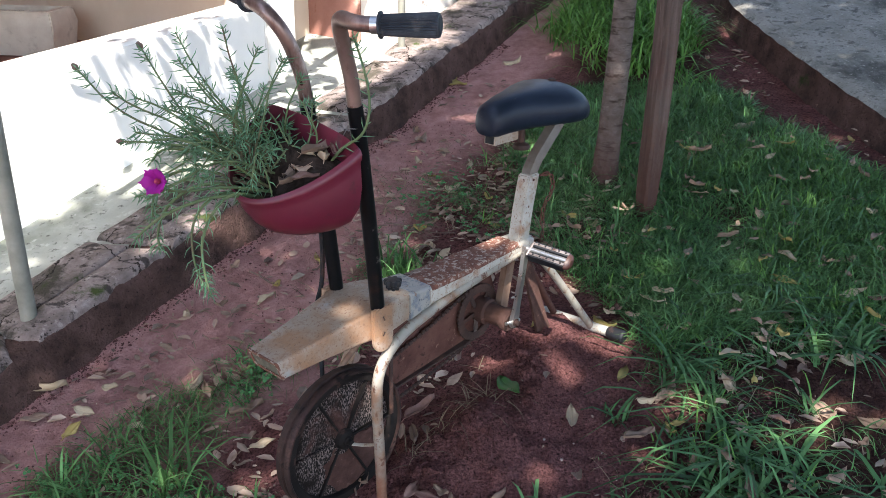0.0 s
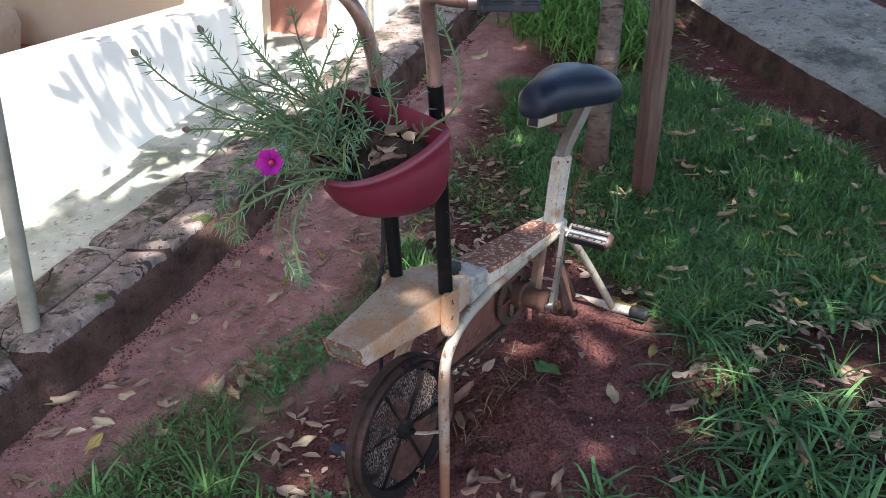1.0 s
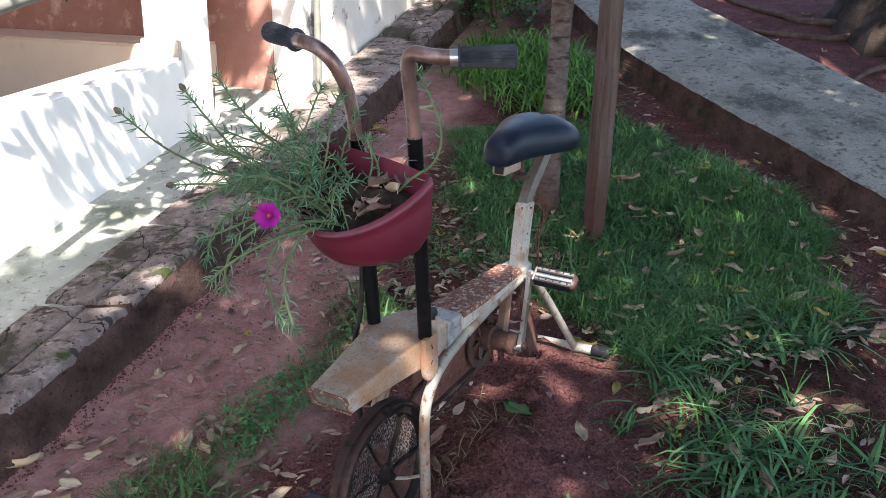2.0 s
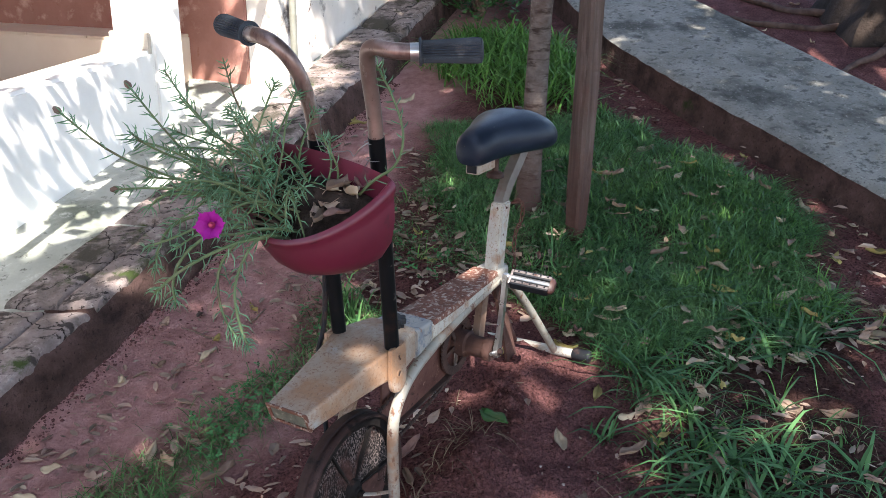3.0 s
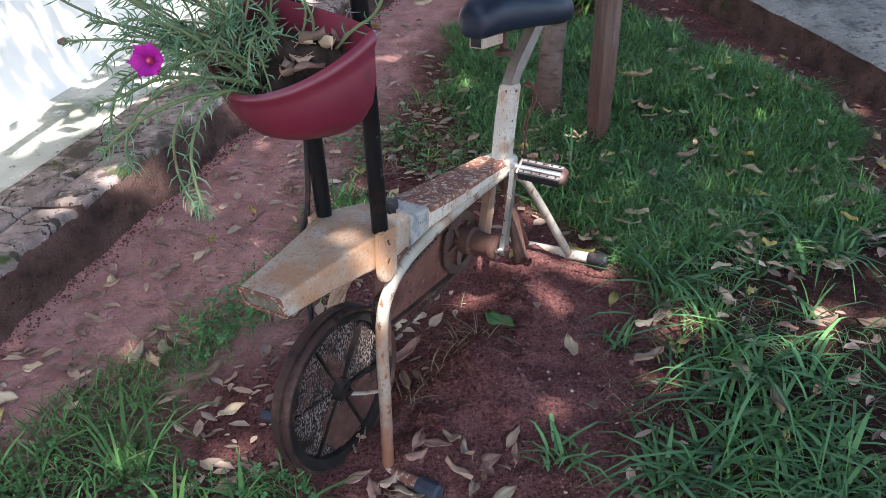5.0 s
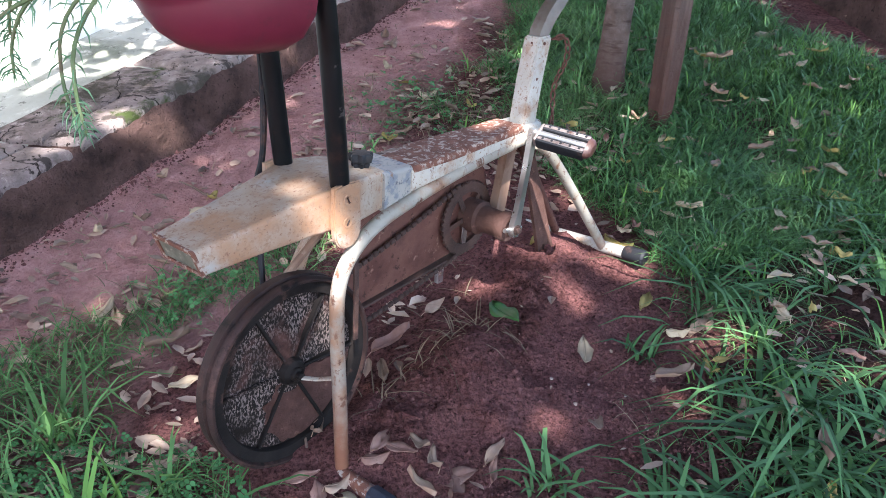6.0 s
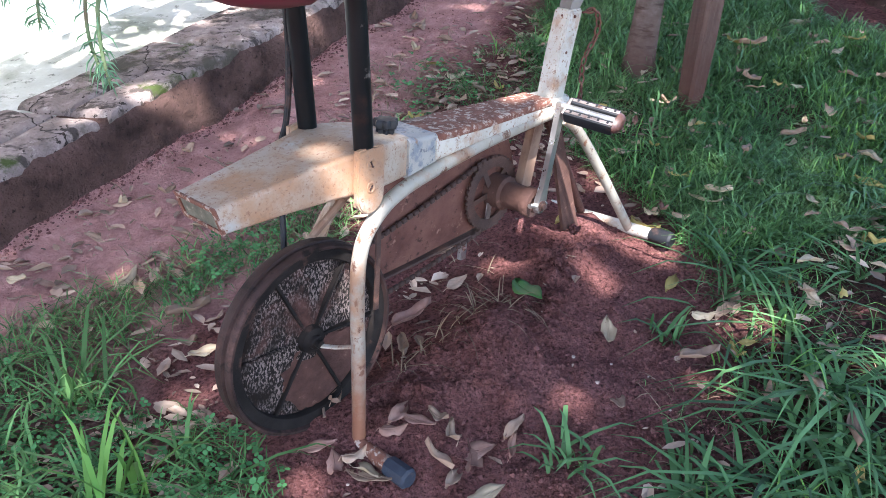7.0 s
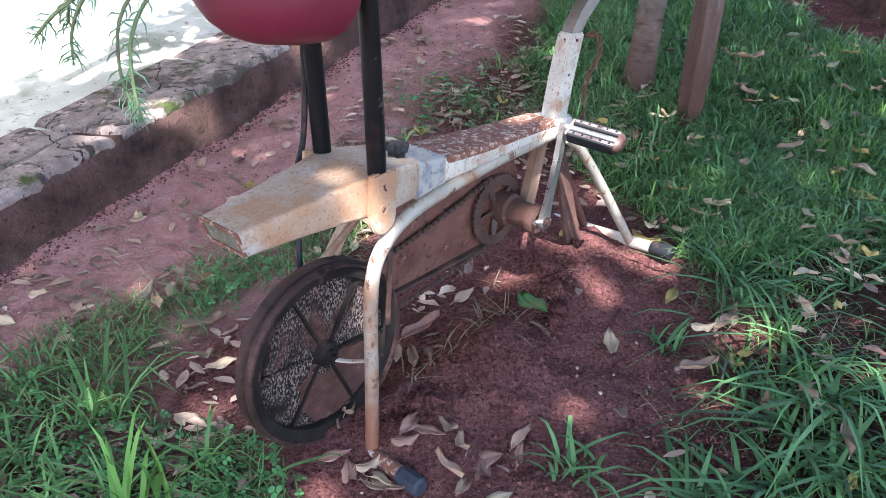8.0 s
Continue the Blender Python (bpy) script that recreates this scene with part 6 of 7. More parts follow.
# twigs and pebbles
for k in range(34):
    x, y = rng.uniform(-0.95, 0.9), rng.uniform(1.25, 2.9)
    if x < -1.0 + (y - 1.744) * 0.64 or (0.0 < x < 0.5 and 1.35 < y < 1.95):
        continue
    a, ln = rng.uniform(0, math.pi), rng.uniform(0.04, 0.13)
    pts = []
    for u in (-0.5, -0.2, 0.15, 0.5):
        px, py = x + ln * u * math.cos(a) + rng.uniform(-0.004, 0.004), y + ln * u * math.sin(a) + rng.uniform(-0.004, 0.004)
        pts.append(Vector((px, py, ground_at(px, py) + 0.004 + rng.uniform(0, 0.004))))
    r = rng.uniform(0.0012, 0.0032)
    solid("twig", tube_bm(pts, [r, r, r * 0.8, r * 0.5], 7), M["twig"], "dry brown twig lying on the soil", "twig", "fallen twigs")
pebble_me = []
for k in range(4):
    bm = bmesh.new()
    bmesh.ops.create_icosphere(bm, subdivisions=2, radius=0.006)
    for v in bm.verts:
        v.co = Vector((v.co.x * 1.2, v.co.y, v.co.z * 0.7)) + noise.noise_vector(v.co * 160 + Vector((k * 9, 0, 0))) * 0.0022
    me = mesh_of(bm, "pebble")
    me.materials.append(M["pebble"])
    me.shade_smooth()
    pebble_me.append(me)
for k in range(9):
    p = bike_point(rng.uniform(-0.1, 0.62), rng.uniform(0.08, 0.42), 0)
    ob = new("pebble", pebble_me[k % 4])
    sc = rng.uniform(0.25, 0.55)
    ob.matrix_basis = pose(p.x, p.y, ground_at(p.x, p.y) + 0.001, rng.uniform(0, 40), 0, rng.uniform(0, 360)) @ Matrix.Diagonal((sc, sc, sc, 1))
    tagged(ob, "small pale pebble lying on the red soil", "pebble", "pebbles")


# crumbs of soil
def soil_crumbs():
    r4 = np.random.RandomState(17)
    f, sd = r4.uniform(-0.32, 0.72, 15000), r4.uniform(0.03, 0.52, 15000)
    x1, y1 = BIKE_AT.x + BF.x * f + BS.x * sd, BIKE_AT.y + BF.y * f + BS.y * sd
    x2, y2 = r4.uniform(-1.1, 0.5, 14000), r4.uniform(1.1, 3.2, 14000)
    ok = (x2 > -1.0 + (y2 - 1.744) * 0.64) & (vnoise(x2 * 6, y2 * 6) > 0.45)
    x3, y3 = r4.uniform(1.0, 1.5, 5000), r4.uniform(1.5, 4.0, 5000)
    foot = [kerb_at(a, -0.02 - 0.05 * b * b) for a, b in zip(r4.uniform(1.2, 5.6, 5000).tolist(), r4.rand(5000).tolist())]
    x4, y4 = np.array([p.x for p in foot]), np.array([p.y for p in foot])
    x, y = np.concatenate([x1, x2[ok], x3, x4]), np.concatenate([y1, y2[ok], y3, y4])
    n = len(x)
    size = (0.0008 + 0.0034 * r4.rand(n) ** 4 + np.where(np.arange(n) >= n - 5000, 0.004 * r4.rand(n) ** 3, 0.0) + np.where(np.arange(n) < 15000, 0.0022 * r4.rand(n) ** 5, 0.0))[:, None, None]
    base = np.array([[1, 0, 0], [0, 1, 0], [-1, 0, 0], [0, -1, 0], [0, 0, 0.9], [0, 0, -0.9]], float)
    lump = base[None] * r4.uniform(0.6, 1.3, (n, 6, 1)) + r4.normal(0, 0.18, (n, 6, 3))
    v = lump * size + np.stack([x, y, height(x, y)], 1)[:, None, :]
    faces = np.array([[0, 1, 4], [1, 2, 4], [2, 3, 4], [3, 0, 4], [1, 0, 5], [2, 1, 5], [3, 2, 5], [0, 3, 5]])
    fs = (faces[None] + (np.arange(n) * 6)[:, None, None]).reshape(-1, 3)
    ob = new("soil_clods", raw_mesh("clods", v.reshape(-1, 3).tolist(), fs.tolist()))
    ob.data.materials.append(M["soil_crumb"])
    tagged(ob, "loose crumbs of red soil", "soil", kind="stuff")


soil_crumbs()


def soil_lumps():
    """Broken lumps of dug soil heaped against the chain guard."""
    r6 = random.Random(31)
    bm = bmesh.new()
    for k in range(75):
        f = r6.uniform(-0.20, 0.36)
        sd = 0.035 + 0.10 * r6.random() ** 1.6 + 0.02 * math.sin(9 * f)
        p = bike_point(f, sd, 0)
        p.z = ground_at(p.x, p.y)
        size = r6.uniform(0.006, 0.014) * (1.0 + 0.6 * (r6.random() < 0.2))
        made = bmesh.ops.create_icosphere(bm, subdivisions=2, radius=size)["verts"]
        off = Vector((r6.uniform(0, 50), r6.uniform(0, 50), 0))
        sq = Vector((r6.uniform(0.8, 1.5), r6.uniform(0.8, 1.3), r6.uniform(0.6, 1.0)))
        for v in made:
            c = v.co + noise.noise_vector(v.co * (0.9 / size) + off) * size * 0.55
            v.co = Vector((c.x * sq.x, c.y * sq.y, c.z * sq.z)) + p
    me = mesh_of(bm, "lumps")
    me.materials.append(M["soil"])
    ob = new("soil_lumps", me)
    tagged(ob, "broken lumps of dug red soil", "soil", kind="stuff")


soil_lumps()


# small fragments of dead leaves
def leaf_litter():
    r5 = np.random.RandomState(29)
    zones = [((-1.05, 0.25), (1.2, 3.4), 2900, 0.0), ((-0.3, 0.45), (1.9, 3.0), 1200, 0.004), ((0.15, 1.42), (1.15, 2.9), 1300, 0.020), ((1.0, 1.45), (1.5, 3.9), 700, 0.0), ((-0.7, 0.4), (1.0, 1.6), 650, 0.0)]
    parts_x, parts_y, lifts = [], [], []
    for (x0, x1), (y0, y1), n, lift in zones:
        px, py = r5.uniform(x0, x1, n), r5.uniform(y0, y1, n)
        f, sd = (px - BIKE_AT.x) * BF.x + (py - BIKE_AT.y) * BF.y, (px - BIKE_AT.x) * BS.x + (py - BIKE_AT.y) * BS.y
        bare = (f > -0.22) & (f < 0.60) & (sd > -0.10) & (sd < 0.42) & (r5.rand(n) < 0.90)
        ok = (px > -1.0 + (py - 1.744) * 0.64) & ~bare & (vnoise(px * 7 + 3, py * 7) > r5.uniform(0.1, 0.75, n))
        parts_x.append(px[ok])
        parts_y.append(py[ok])
        lifts.append(np.full(ok.sum(), lift) * r5.uniform(0, 1.5, ok.sum()))
    px, py, lift = np.concatenate(parts_x), np.concatenate(parts_y), np.concatenate(lifts)
    n = len(px)
    ln = 0.008 + 0.046 * r5.rand(n) ** 2.3
    wd = ln * r5.uniform(0.22, 0.5, n)
    az = r5.uniform(0, 2 * np.pi, n)
    a = np.stack([np.cos(az), np.sin(az), r5.uniform(-0.25, 0.25, n)], 1) * ln[:, None] / 2
    b = np.stack([-np.sin(az), np.cos(az), r5.uniform(-0.3, 0.3, n)], 1) * wd[:, None] / 2
    up = np.array([0, 0, 1.0]) * (ln * r5.uniform(-0.05, 0.22, n))[:, None]
    mid = np.stack([px, py, height(px, py) + 0.002 + ln * 0.08 + lift], 1)
    v = np.stack([mid - a, mid - a * 0.4 + b * 0.9 + up, mid - a * 0.4, mid - a * 0.4 - b * 0.9 + up, mid + a * 0.35 + b + up, mid + a * 0.35, mid + a * 0.35 - b + up * 0.6, mid + a + up * 0.4], 1).reshape(-1, 3)
    o = (np.arange(n) * 8)[:, None]
    quads = np.concatenate([o + np.array([[1, 2, 5, 4]]), o + np.array([[2, 3, 6, 5]])])
    tris = np.concatenate([o + np.array([[0, 2, 1]]), o + np.array([[0, 3, 2]]), o + np.array([[4, 5, 7]]), o + np.array([[5, 6, 7]])])
    ob = new("leaf_litter", raw_mesh("litter", v.tolist(), quads.tolist() + tris.tolist()))
    ob.data.materials.append(M["litter"])
    tagged(ob, "scattered fragments of dead brown and tan leaves", "leaf litter", kind="stuff")


leaf_litter()


# ---- grass and weeds ----
def blades(x, y, length, width, rs, lean=0.6, upright=0.5):
    """Arrays of bent, tapered blades standing on the ground."""
    n = len(x)
    base = np.stack([x, y, height(x, y) - 0.004], 1)
    az = rs.uniform(0, 2 * np.pi, n)
    out = np.stack([np.cos(az), np.sin(az), np.zeros(n)], 1)
    wide = np.stack([-np.sin(az), np.cos(az), np.zeros(n)], 1) * (width * rs.uniform(0.6, 1.2, n))[:, None] / 2
    ln = (length * rs.uniform(0.45, 1.2, n))[:, None]
    arch = (lean * rs.uniform(0.3, 1.5, n))[:, None]
    up = np.array([0, 0, 1.0])
    levels = []
    for u, w in ((0.0, 0.7), (0.28, 1.0), (0.55, 0.9), (0.8, 0.6)):
        mid = base + ln * (u * (1 - 0.25 * arch * u) * up * (0.6 + 0.4 * upright) + out * arch * (0.25 * u + 0.55 * u * u))
        levels += [mid + wide * w, mid - wide * w]
    tip = base + ln * ((1 - 0.42 * arch) * up * (0.6 + 0.4 * upright) + out * arch * 0.85)
    v = np.stack(levels + [tip], 1).reshape(-1, 3)
    o = np.arange(n) * 9
    quads = np.concatenate([np.stack([o + k, o + k + 1, o + k + 3, o + k + 2], 1) for k in (0, 2, 4)])
    tris = np.stack([o + 6, o + 7, o + 8], 1)
    return v, quads, tris


def grass_object(name, sets, material, label):
    vs, fs, base = [], [], 0
    for v, q, t in sets:
        vs.append(v)
        fs += (q + base).tolist() + (t + base).tolist()
        base += len(v)
    ob = new(name, raw_mesh(name, np.concatenate(vs).tolist(), fs))
    ob.data.materials.append(material)
    ob.data.shade_smooth()
    return tagged(ob, label, "grass", kind="stuff")


rs = np.random.RandomState(3)
LAWN = [(0.31, 1.00), (0.31, 1.29), (0.33, 1.40), (0.38, 1.50), (0.44, 1.57), (0.48, 1.67), (0.53, 1.77), (0.52, 1.89), (0.42, 1.98), (0.36, 2.08), (0.30, 2.20), (0.28, 2.34), (0.16, 2.36), (0.06, 2.48), (0.04, 2.60), (0.14, 2.74),
        (0.24, 2.86), (0.33, 3.05), (0.34, 3.24), (0.90, 3.28), (1.00, 3.16), (1.11, 2.92), (1.22, 2.72), (1.28, 2.46), (1.22, 2.15), (1.12, 1.88), (0.95, 1.74), (0.82, 1.73), (0.72, 1.69), (0.70, 1.64), (0.74, 1.60), (0.82, 1.57), (0.96, 1.50), (0.90, 1.25), (0.80, 1.00)]
CLUMP = [(0.36, 3.50), (0.62, 3.30), (0.92, 3.28), (1.02, 3.60), (1.02, 4.05), (0.80, 4.25), (0.62, 4.12), (0.44, 3.80)]
PATCH = [(-0.90, 1.45), (-0.82, 1.60), (-0.74, 1.69), (-0.68, 1.78), (-0.55, 1.89), (-0.40, 1.98), (-0.24, 2.08), (-0.06, 2.24), (0.02, 2.14), (-0.20, 1.97), (-0.31, 1.88), (-0.40, 1.80), (-0.48, 1.67), (-0.49, 1.56), (-0.47, 1.46), (-0.38, 1.41), (-0.26, 1.36), (-0.22, 1.30), (-0.25, 1.08), (-0.9, 1.08)]


def strew(poly, n, patchy=0.35, scale=5.0):
    px, py = [p[0] for p in poly], [p[1] for p in poly]
    x, y = rs.uniform(min(px) - 0.03, max(px) + 0.03, n), rs.uniform(min(py) - 0.03, max(py) + 0.03, n)
    wob = 0.10 * (vnoise(x * 9, y * 9) - 0.5) + rs.normal(0, 0.018, n)
    clear = (np.hypot(x - 0.592, y - 2.370) > 0.050) & (np.hypot(x - 0.508, y - 2.580) > 0.055)      # round the stake and the trunk
    keep = clear & inside(x + wob, y - wob, poly) & (vnoise(x * scale + 9, y * scale + 4) > patchy * rs.uniform(0.4, 1.3, n))
    return x[keep], y[keep]


def tufts(poly, count, blades_each, spread):
    """Blades in tufts that spring from one root."""
    cx, cy = strew(poly, count, 0.58, 5)
    k = rs.randint(blades_each // 2, blades_each * 3 // 2, len(cx))
    return np.repeat(cx, k) + rs.normal(0, spread, k.sum()), np.repeat(cy, k) + rs.normal(0, spread, k.sum())


NEAR_LAWN = [(0.33, 1.00), (0.34, 1.28), (0.35, 1.38), (0.39, 1.49), (0.45, 1.57), (0.50, 1.67), (0.55, 1.79), (0.62, 1.90), (0.85, 2.00), (1.10, 1.95), (1.12, 1.80), (0.95, 1.74), (0.82, 1.73), (0.72, 1.69), (0.70, 1.64), (0.74, 1.60), (0.82, 1.57), (0.98, 1.50), (0.94, 1.25), (0.82, 0.95)]
lone = rs.normal(0.195, 0.020, 26), rs.normal(1.335, 0.014, 26)
edge_tuft = rs.normal(0.385, 0.012, 14), rs.normal(1.595, 0.010, 14)
BACK_LAWN = [(0.52, 1.78), (0.50, 1.92), (0.42, 2.02), (0.36, 2.12), (0.32, 2.26), (0.28, 2.44), (0.20, 2.60), (0.26, 2.82), (0.36, 3.05), (0.38, 3.24), (0.90, 3.26), (1.00, 3.14), (1.10, 2.90), (1.20, 2.70), (1.26, 2.46), (1.20, 2.15), (1.10, 1.92), (0.80, 1.85)]
short = strew(LAWN, 90000, 0.55, 6)
thick = rs.rand(len(short[0])) < np.clip(0.10 + (short[1] - 1.62) * 2.6, 0.10, 1.0)
short = short[0][thick], short[1][thick]
filling = strew(BACK_LAWN, 30000, 0.40, 7)
long_fine = tufts(BACK_LAWN, 5200, 10, 0.009)
grass_object("lawn_grass", [blades(*short, 0.055, 0.0019, rs, 1.35, 0.35), blades(*filling, 0.062, 0.0026, rs, 1.3, 0.4), blades(*long_fine, 0.095, 0.0034, rs, 1.25, 0.55)], M["grass"], "long fine green lawn grass, uneven and dense")
grass_object("broad_grass", [blades(*tufts(NEAR_LAWN, 270, 11, 0.011), 0.125, 0.0090, rs, 1.8, 0.42), blades(*lone, 0.085, 0.0072, rs, 1.4, 0.5), blades(*edge_tuft, 0.085, 0.0075, rs, 0.9, 0.7), blades(*tufts(NEAR_LAWN, 300, 6, 0.012), 0.085, 0.0056, rs, 1.4, 0.35), blades(*tufts(BACK_LAWN, 300, 7, 0.010), 0.115, 0.0060, rs, 1.5, 0.5)], M["grass_wide"], "arching broad-bladed grass tufts over bare soil")
# bright tufts whose colour also stands for more light at the lawn's right
right = tufts([(0.8, 1.9), (1.14, 1.8), (1.2, 2.2), (1.22, 2.6), (0.9, 2.9), (0.75, 2.3)], 760, 9, 0.012)
far = strew(CLUMP, 7000, 0.62, 5)
fringe = tufts([(0.30, 3.44), (0.60, 3.18), (0.98, 3.16), (1.08, 3.60), (1.06, 4.10), (0.80, 4.30), (0.56, 4.14), (0.38, 3.80)], 260, 7, 0.014)
grass_object("lush_grass", [blades(*tufts(LAWN, 360, 7, 0.010), 0.095, 0.0040, rs, 1.1, 0.6), blades(*right, 0.090, 0.0038, rs, 1.05, 0.7), blades(*far, 0.165, 0.0080, rs, 1.35, 0.85), blades(*fringe, 0.11, 0.0062, rs, 1.4, 0.6)], M["grass_bright"], "bright green lush grass tufts")
left = strew(PATCH, 15000, 0.52, 7)
tuft_x, tuft_y = rs.normal(-0.12, 0.035, 70), rs.normal(2.16, 0.030, 70)
tuft2 = rs.normal(-0.56, 0.035, 34), rs.normal(1.50, 0.03, 34)
tuft3 = rs.normal(-0.435, 0.022, 15), rs.normal(1.285, 0.016, 15)
corner = [(-0.90, 1.05), (-0.86, 1.48), (-0.66, 1.60), (-0.50, 1.46), (-0.34, 1.34), (-0.25, 1.05)]
grass_object("weed_grass", [blades(*left, 0.060, 0.0026, rs, 1.3, 0.4), blades(tuft_x, tuft_y, 0.13, 0.0065, rs, 0.7, 1.0), blades(*tuft2, 0.17, 0.0070, rs, 0.9, 0.8), blades(*tufts(corner, 150, 8, 0.009), 0.11, 0.0056, rs, 1.3, 0.6)], M["grass"], "thin weedy grass over bare soil")
grass_object("tall_grass", [blades(*tuft3, 0.19, 0.0095, rs, 0.60, 1.0)], M["grass_bright"], "tall bright green grass tuft among the weeds")
sparse = strew([(-0.3, 1.95), (0.05, 2.2), (0.3, 2.2), (0.3, 2.6), (0.0, 2.95), (-0.2, 2.7)], 3400, 0.55, 6)
gf, gs = rs.uniform(0.04, 0.36, 80), rs.normal(0.03, 0.015, 80)
heap = BIKE_AT.x + BF.x * gf + BS.x * gs, BIKE_AT.y + BF.y * gf + BS.y * gs
mound = strew([(0.05, 1.55), (0.20, 1.80), (0.05, 1.98), (-0.12, 1.85)], 90, 0.3, 9)
grass_object("dry_straw", [blades(*sparse, 0.05, 0.0026, rs, 1.5, 0.1), blades(*mound, 0.06, 0.0022, rs, 1.6, 0.1), blades(*heap, 0.06, 0.0022, rs, 1.7, 0.15), blades(*strew(LAWN, 4200, 0.5, 8), 0.055, 0.0019, rs, 1.5, 0.15), blades(*strew(PATCH, 1500, 0.4, 8), 0.06, 0.0022, rs, 1.5, 0.1), blades(*strew([(-0.95, 1.7), (-0.3, 1.7), (0.2, 2.5), (0.3, 3.3), (0.0, 3.3), (-0.7, 2.2)], 900, 0.3, 8), 0.05, 0.0024, rs, 1.9, 0.0)],
             M["dry_grass"], "dry straw and dead grass stalks")


def weeds():
    x1, y1 = strew(PATCH, 11000, 0.60, 5)
    x3, y3 = strew([(-0.92, 1.05), (-0.88, 1.52), (-0.72, 1.66), (-0.56, 1.58), (-0.47, 1.46), (-0.36, 1.40), (-0.27, 1.36), (-0.25, 1.26), (-0.25, 1.05)], 4200, 0.62, 6)
    x2, y2 = strew([(-0.25, 2.0), (0.2, 2.25), (0.32, 2.6), (0.1, 2.85), (-0.12, 2.6)], 2600, 0.5, 6)
    x, y = np.concatenate([x1, x2, x3]), np.concatenate([y1, y2, y3])
    n = len(x)
    bigger = np.where(np.arange(n) >= len(x1) + len(x2), 1.25, 1.0)
    z = height(x, y) + rs.uniform(0.004, 0.032, n) * bigger
    verts, faces = [], []
    for px, py, pz, grow in zip(x.tolist(), y.tolist(), z.tolist(), bigger.tolist()):
        a0, size = rs.uniform(0, 6.28), rs.uniform(0.0022, 0.0054) * grow
        tx, ty = rs.uniform(-0.5, 0.5, 2)
        for k in range(3):
            a = a0 + 2.094 * k
            cx, cy = px + size * math.cos(a), py + size * math.sin(a)
            o = len(verts)
            for j in range(6):
                b = a + 1.047 * j
                dx, dy = cx + size * 0.85 * math.cos(b) - px, cy + size * 0.85 * math.sin(b) - py
                verts.append((px + dx, py + dy, pz + dx * tx + dy * ty))
            faces.append(tuple(range(o, o + 6)))
    ob = new("clover_weeds", raw_mesh("clover", verts, faces))
    ob.data.materials.append(M["clover"])
    tagged(ob, "low creeping clover-like weeds", "weeds", kind="stuff")


weeds()


# ---- trees, stake, roots, bush ----
def leafy(name, centres, n, size, material, parent, rs, squash=0.7):
    """Many small leaves in uneven clumps."""
    verts, faces = [], []
    c = np.array(centres)
    pick = rs.randint(0, len(c), n)
    at = c[pick, :3] + rs.normal(0, 1, (n, 3)) * c[pick, 3:4] * np.array([1, 1, squash])
    ways = rs.normal(0, 1, (n, 3)) * np.array([1, 1, 0.45])
    ways /= np.linalg.norm(ways, axis=1)[:, None]
    sides = np.cross(ways, rs.normal(0, 0.5, (n, 3)) + np.array([0, 0, 1.0]))
    sides /= np.linalg.norm(sides, axis=1)[:, None]
    ln = size * rs.uniform(0.6, 1.2, n)[:, None]
    v = np.stack([at - ways * ln / 2, at + sides * ln * 0.22, at + ways * ln / 2, at - sides * ln * 0.22], 1).reshape(-1, 3)
    o = np.arange(n) * 4
    return part(name, raw_mesh(name, v.tolist(), np.stack([o, o + 1, o + 2, o + 3], 1).tolist()), material, parent, smooth=False)


def young_tree():
    x, y = 0.508, 2.595
    z = ground_at(x, y)
    ob = thing("young_tree", "young tree with a smooth ringed grey trunk", "tree", (x, y, z))
    pts = [(-0.004, 0.004, -0.05), (-0.004, 0.004, 0.0), (0.0, 0.0, 0.12), (0.012, 0.004, 0.5), (0.022, 0.006, 1.0), (0.035, 0.01, 1.8), (0.05, 0.03, 2.6), (0.06, 0.04, 3.3)]
    bm = tube_bm(bend(pts, 2), [0.037, 0.035], 20)
    for v in bm.verts:
        ring = 0.0012 * math.sin(v.co.z * 95 + 2 * noise.noise(v.co * 9)) + 0.003 * noise.noise(v.co * 12)
        flare = 0.012 * math.exp(-max(v.co.z, 0) / 0.05)
        taper = -0.004 * min(v.co.z, 2.5)
        d = Vector((v.co.x - 0.02 * v.co.z, v.co.y, 0))
        if d.length > 1e-4:
            v.co += d.normalized() * (ring + flare + taper)
    part("trunk", bm, M["bark"], ob)
    rng = random.Random(2)
    tops = []
    for k in range(7):
        a = k * 0.9 + 0.3
        tip = Vector((0.06 + 0.75 * math.cos(a), 0.04 + 0.75 * math.sin(a), 2.9 + rng.uniform(0.1, 0.8)))
        part("limb", tube_bm(bend([(0.05, 0.03, 2.3 + 0.12 * k), (0.06 + 0.3 * math.cos(a), 0.04 + 0.3 * math.sin(a), 2.65 + 0.12 * k), tip], 2), [0.018, 0.008], 8), M["bark"], ob)
        tops.append((*tip, 0.28))
    leafy("crown", tops, 2200, 0.13, M["crown"], ob, np.random.RandomState(8))


young_tree()


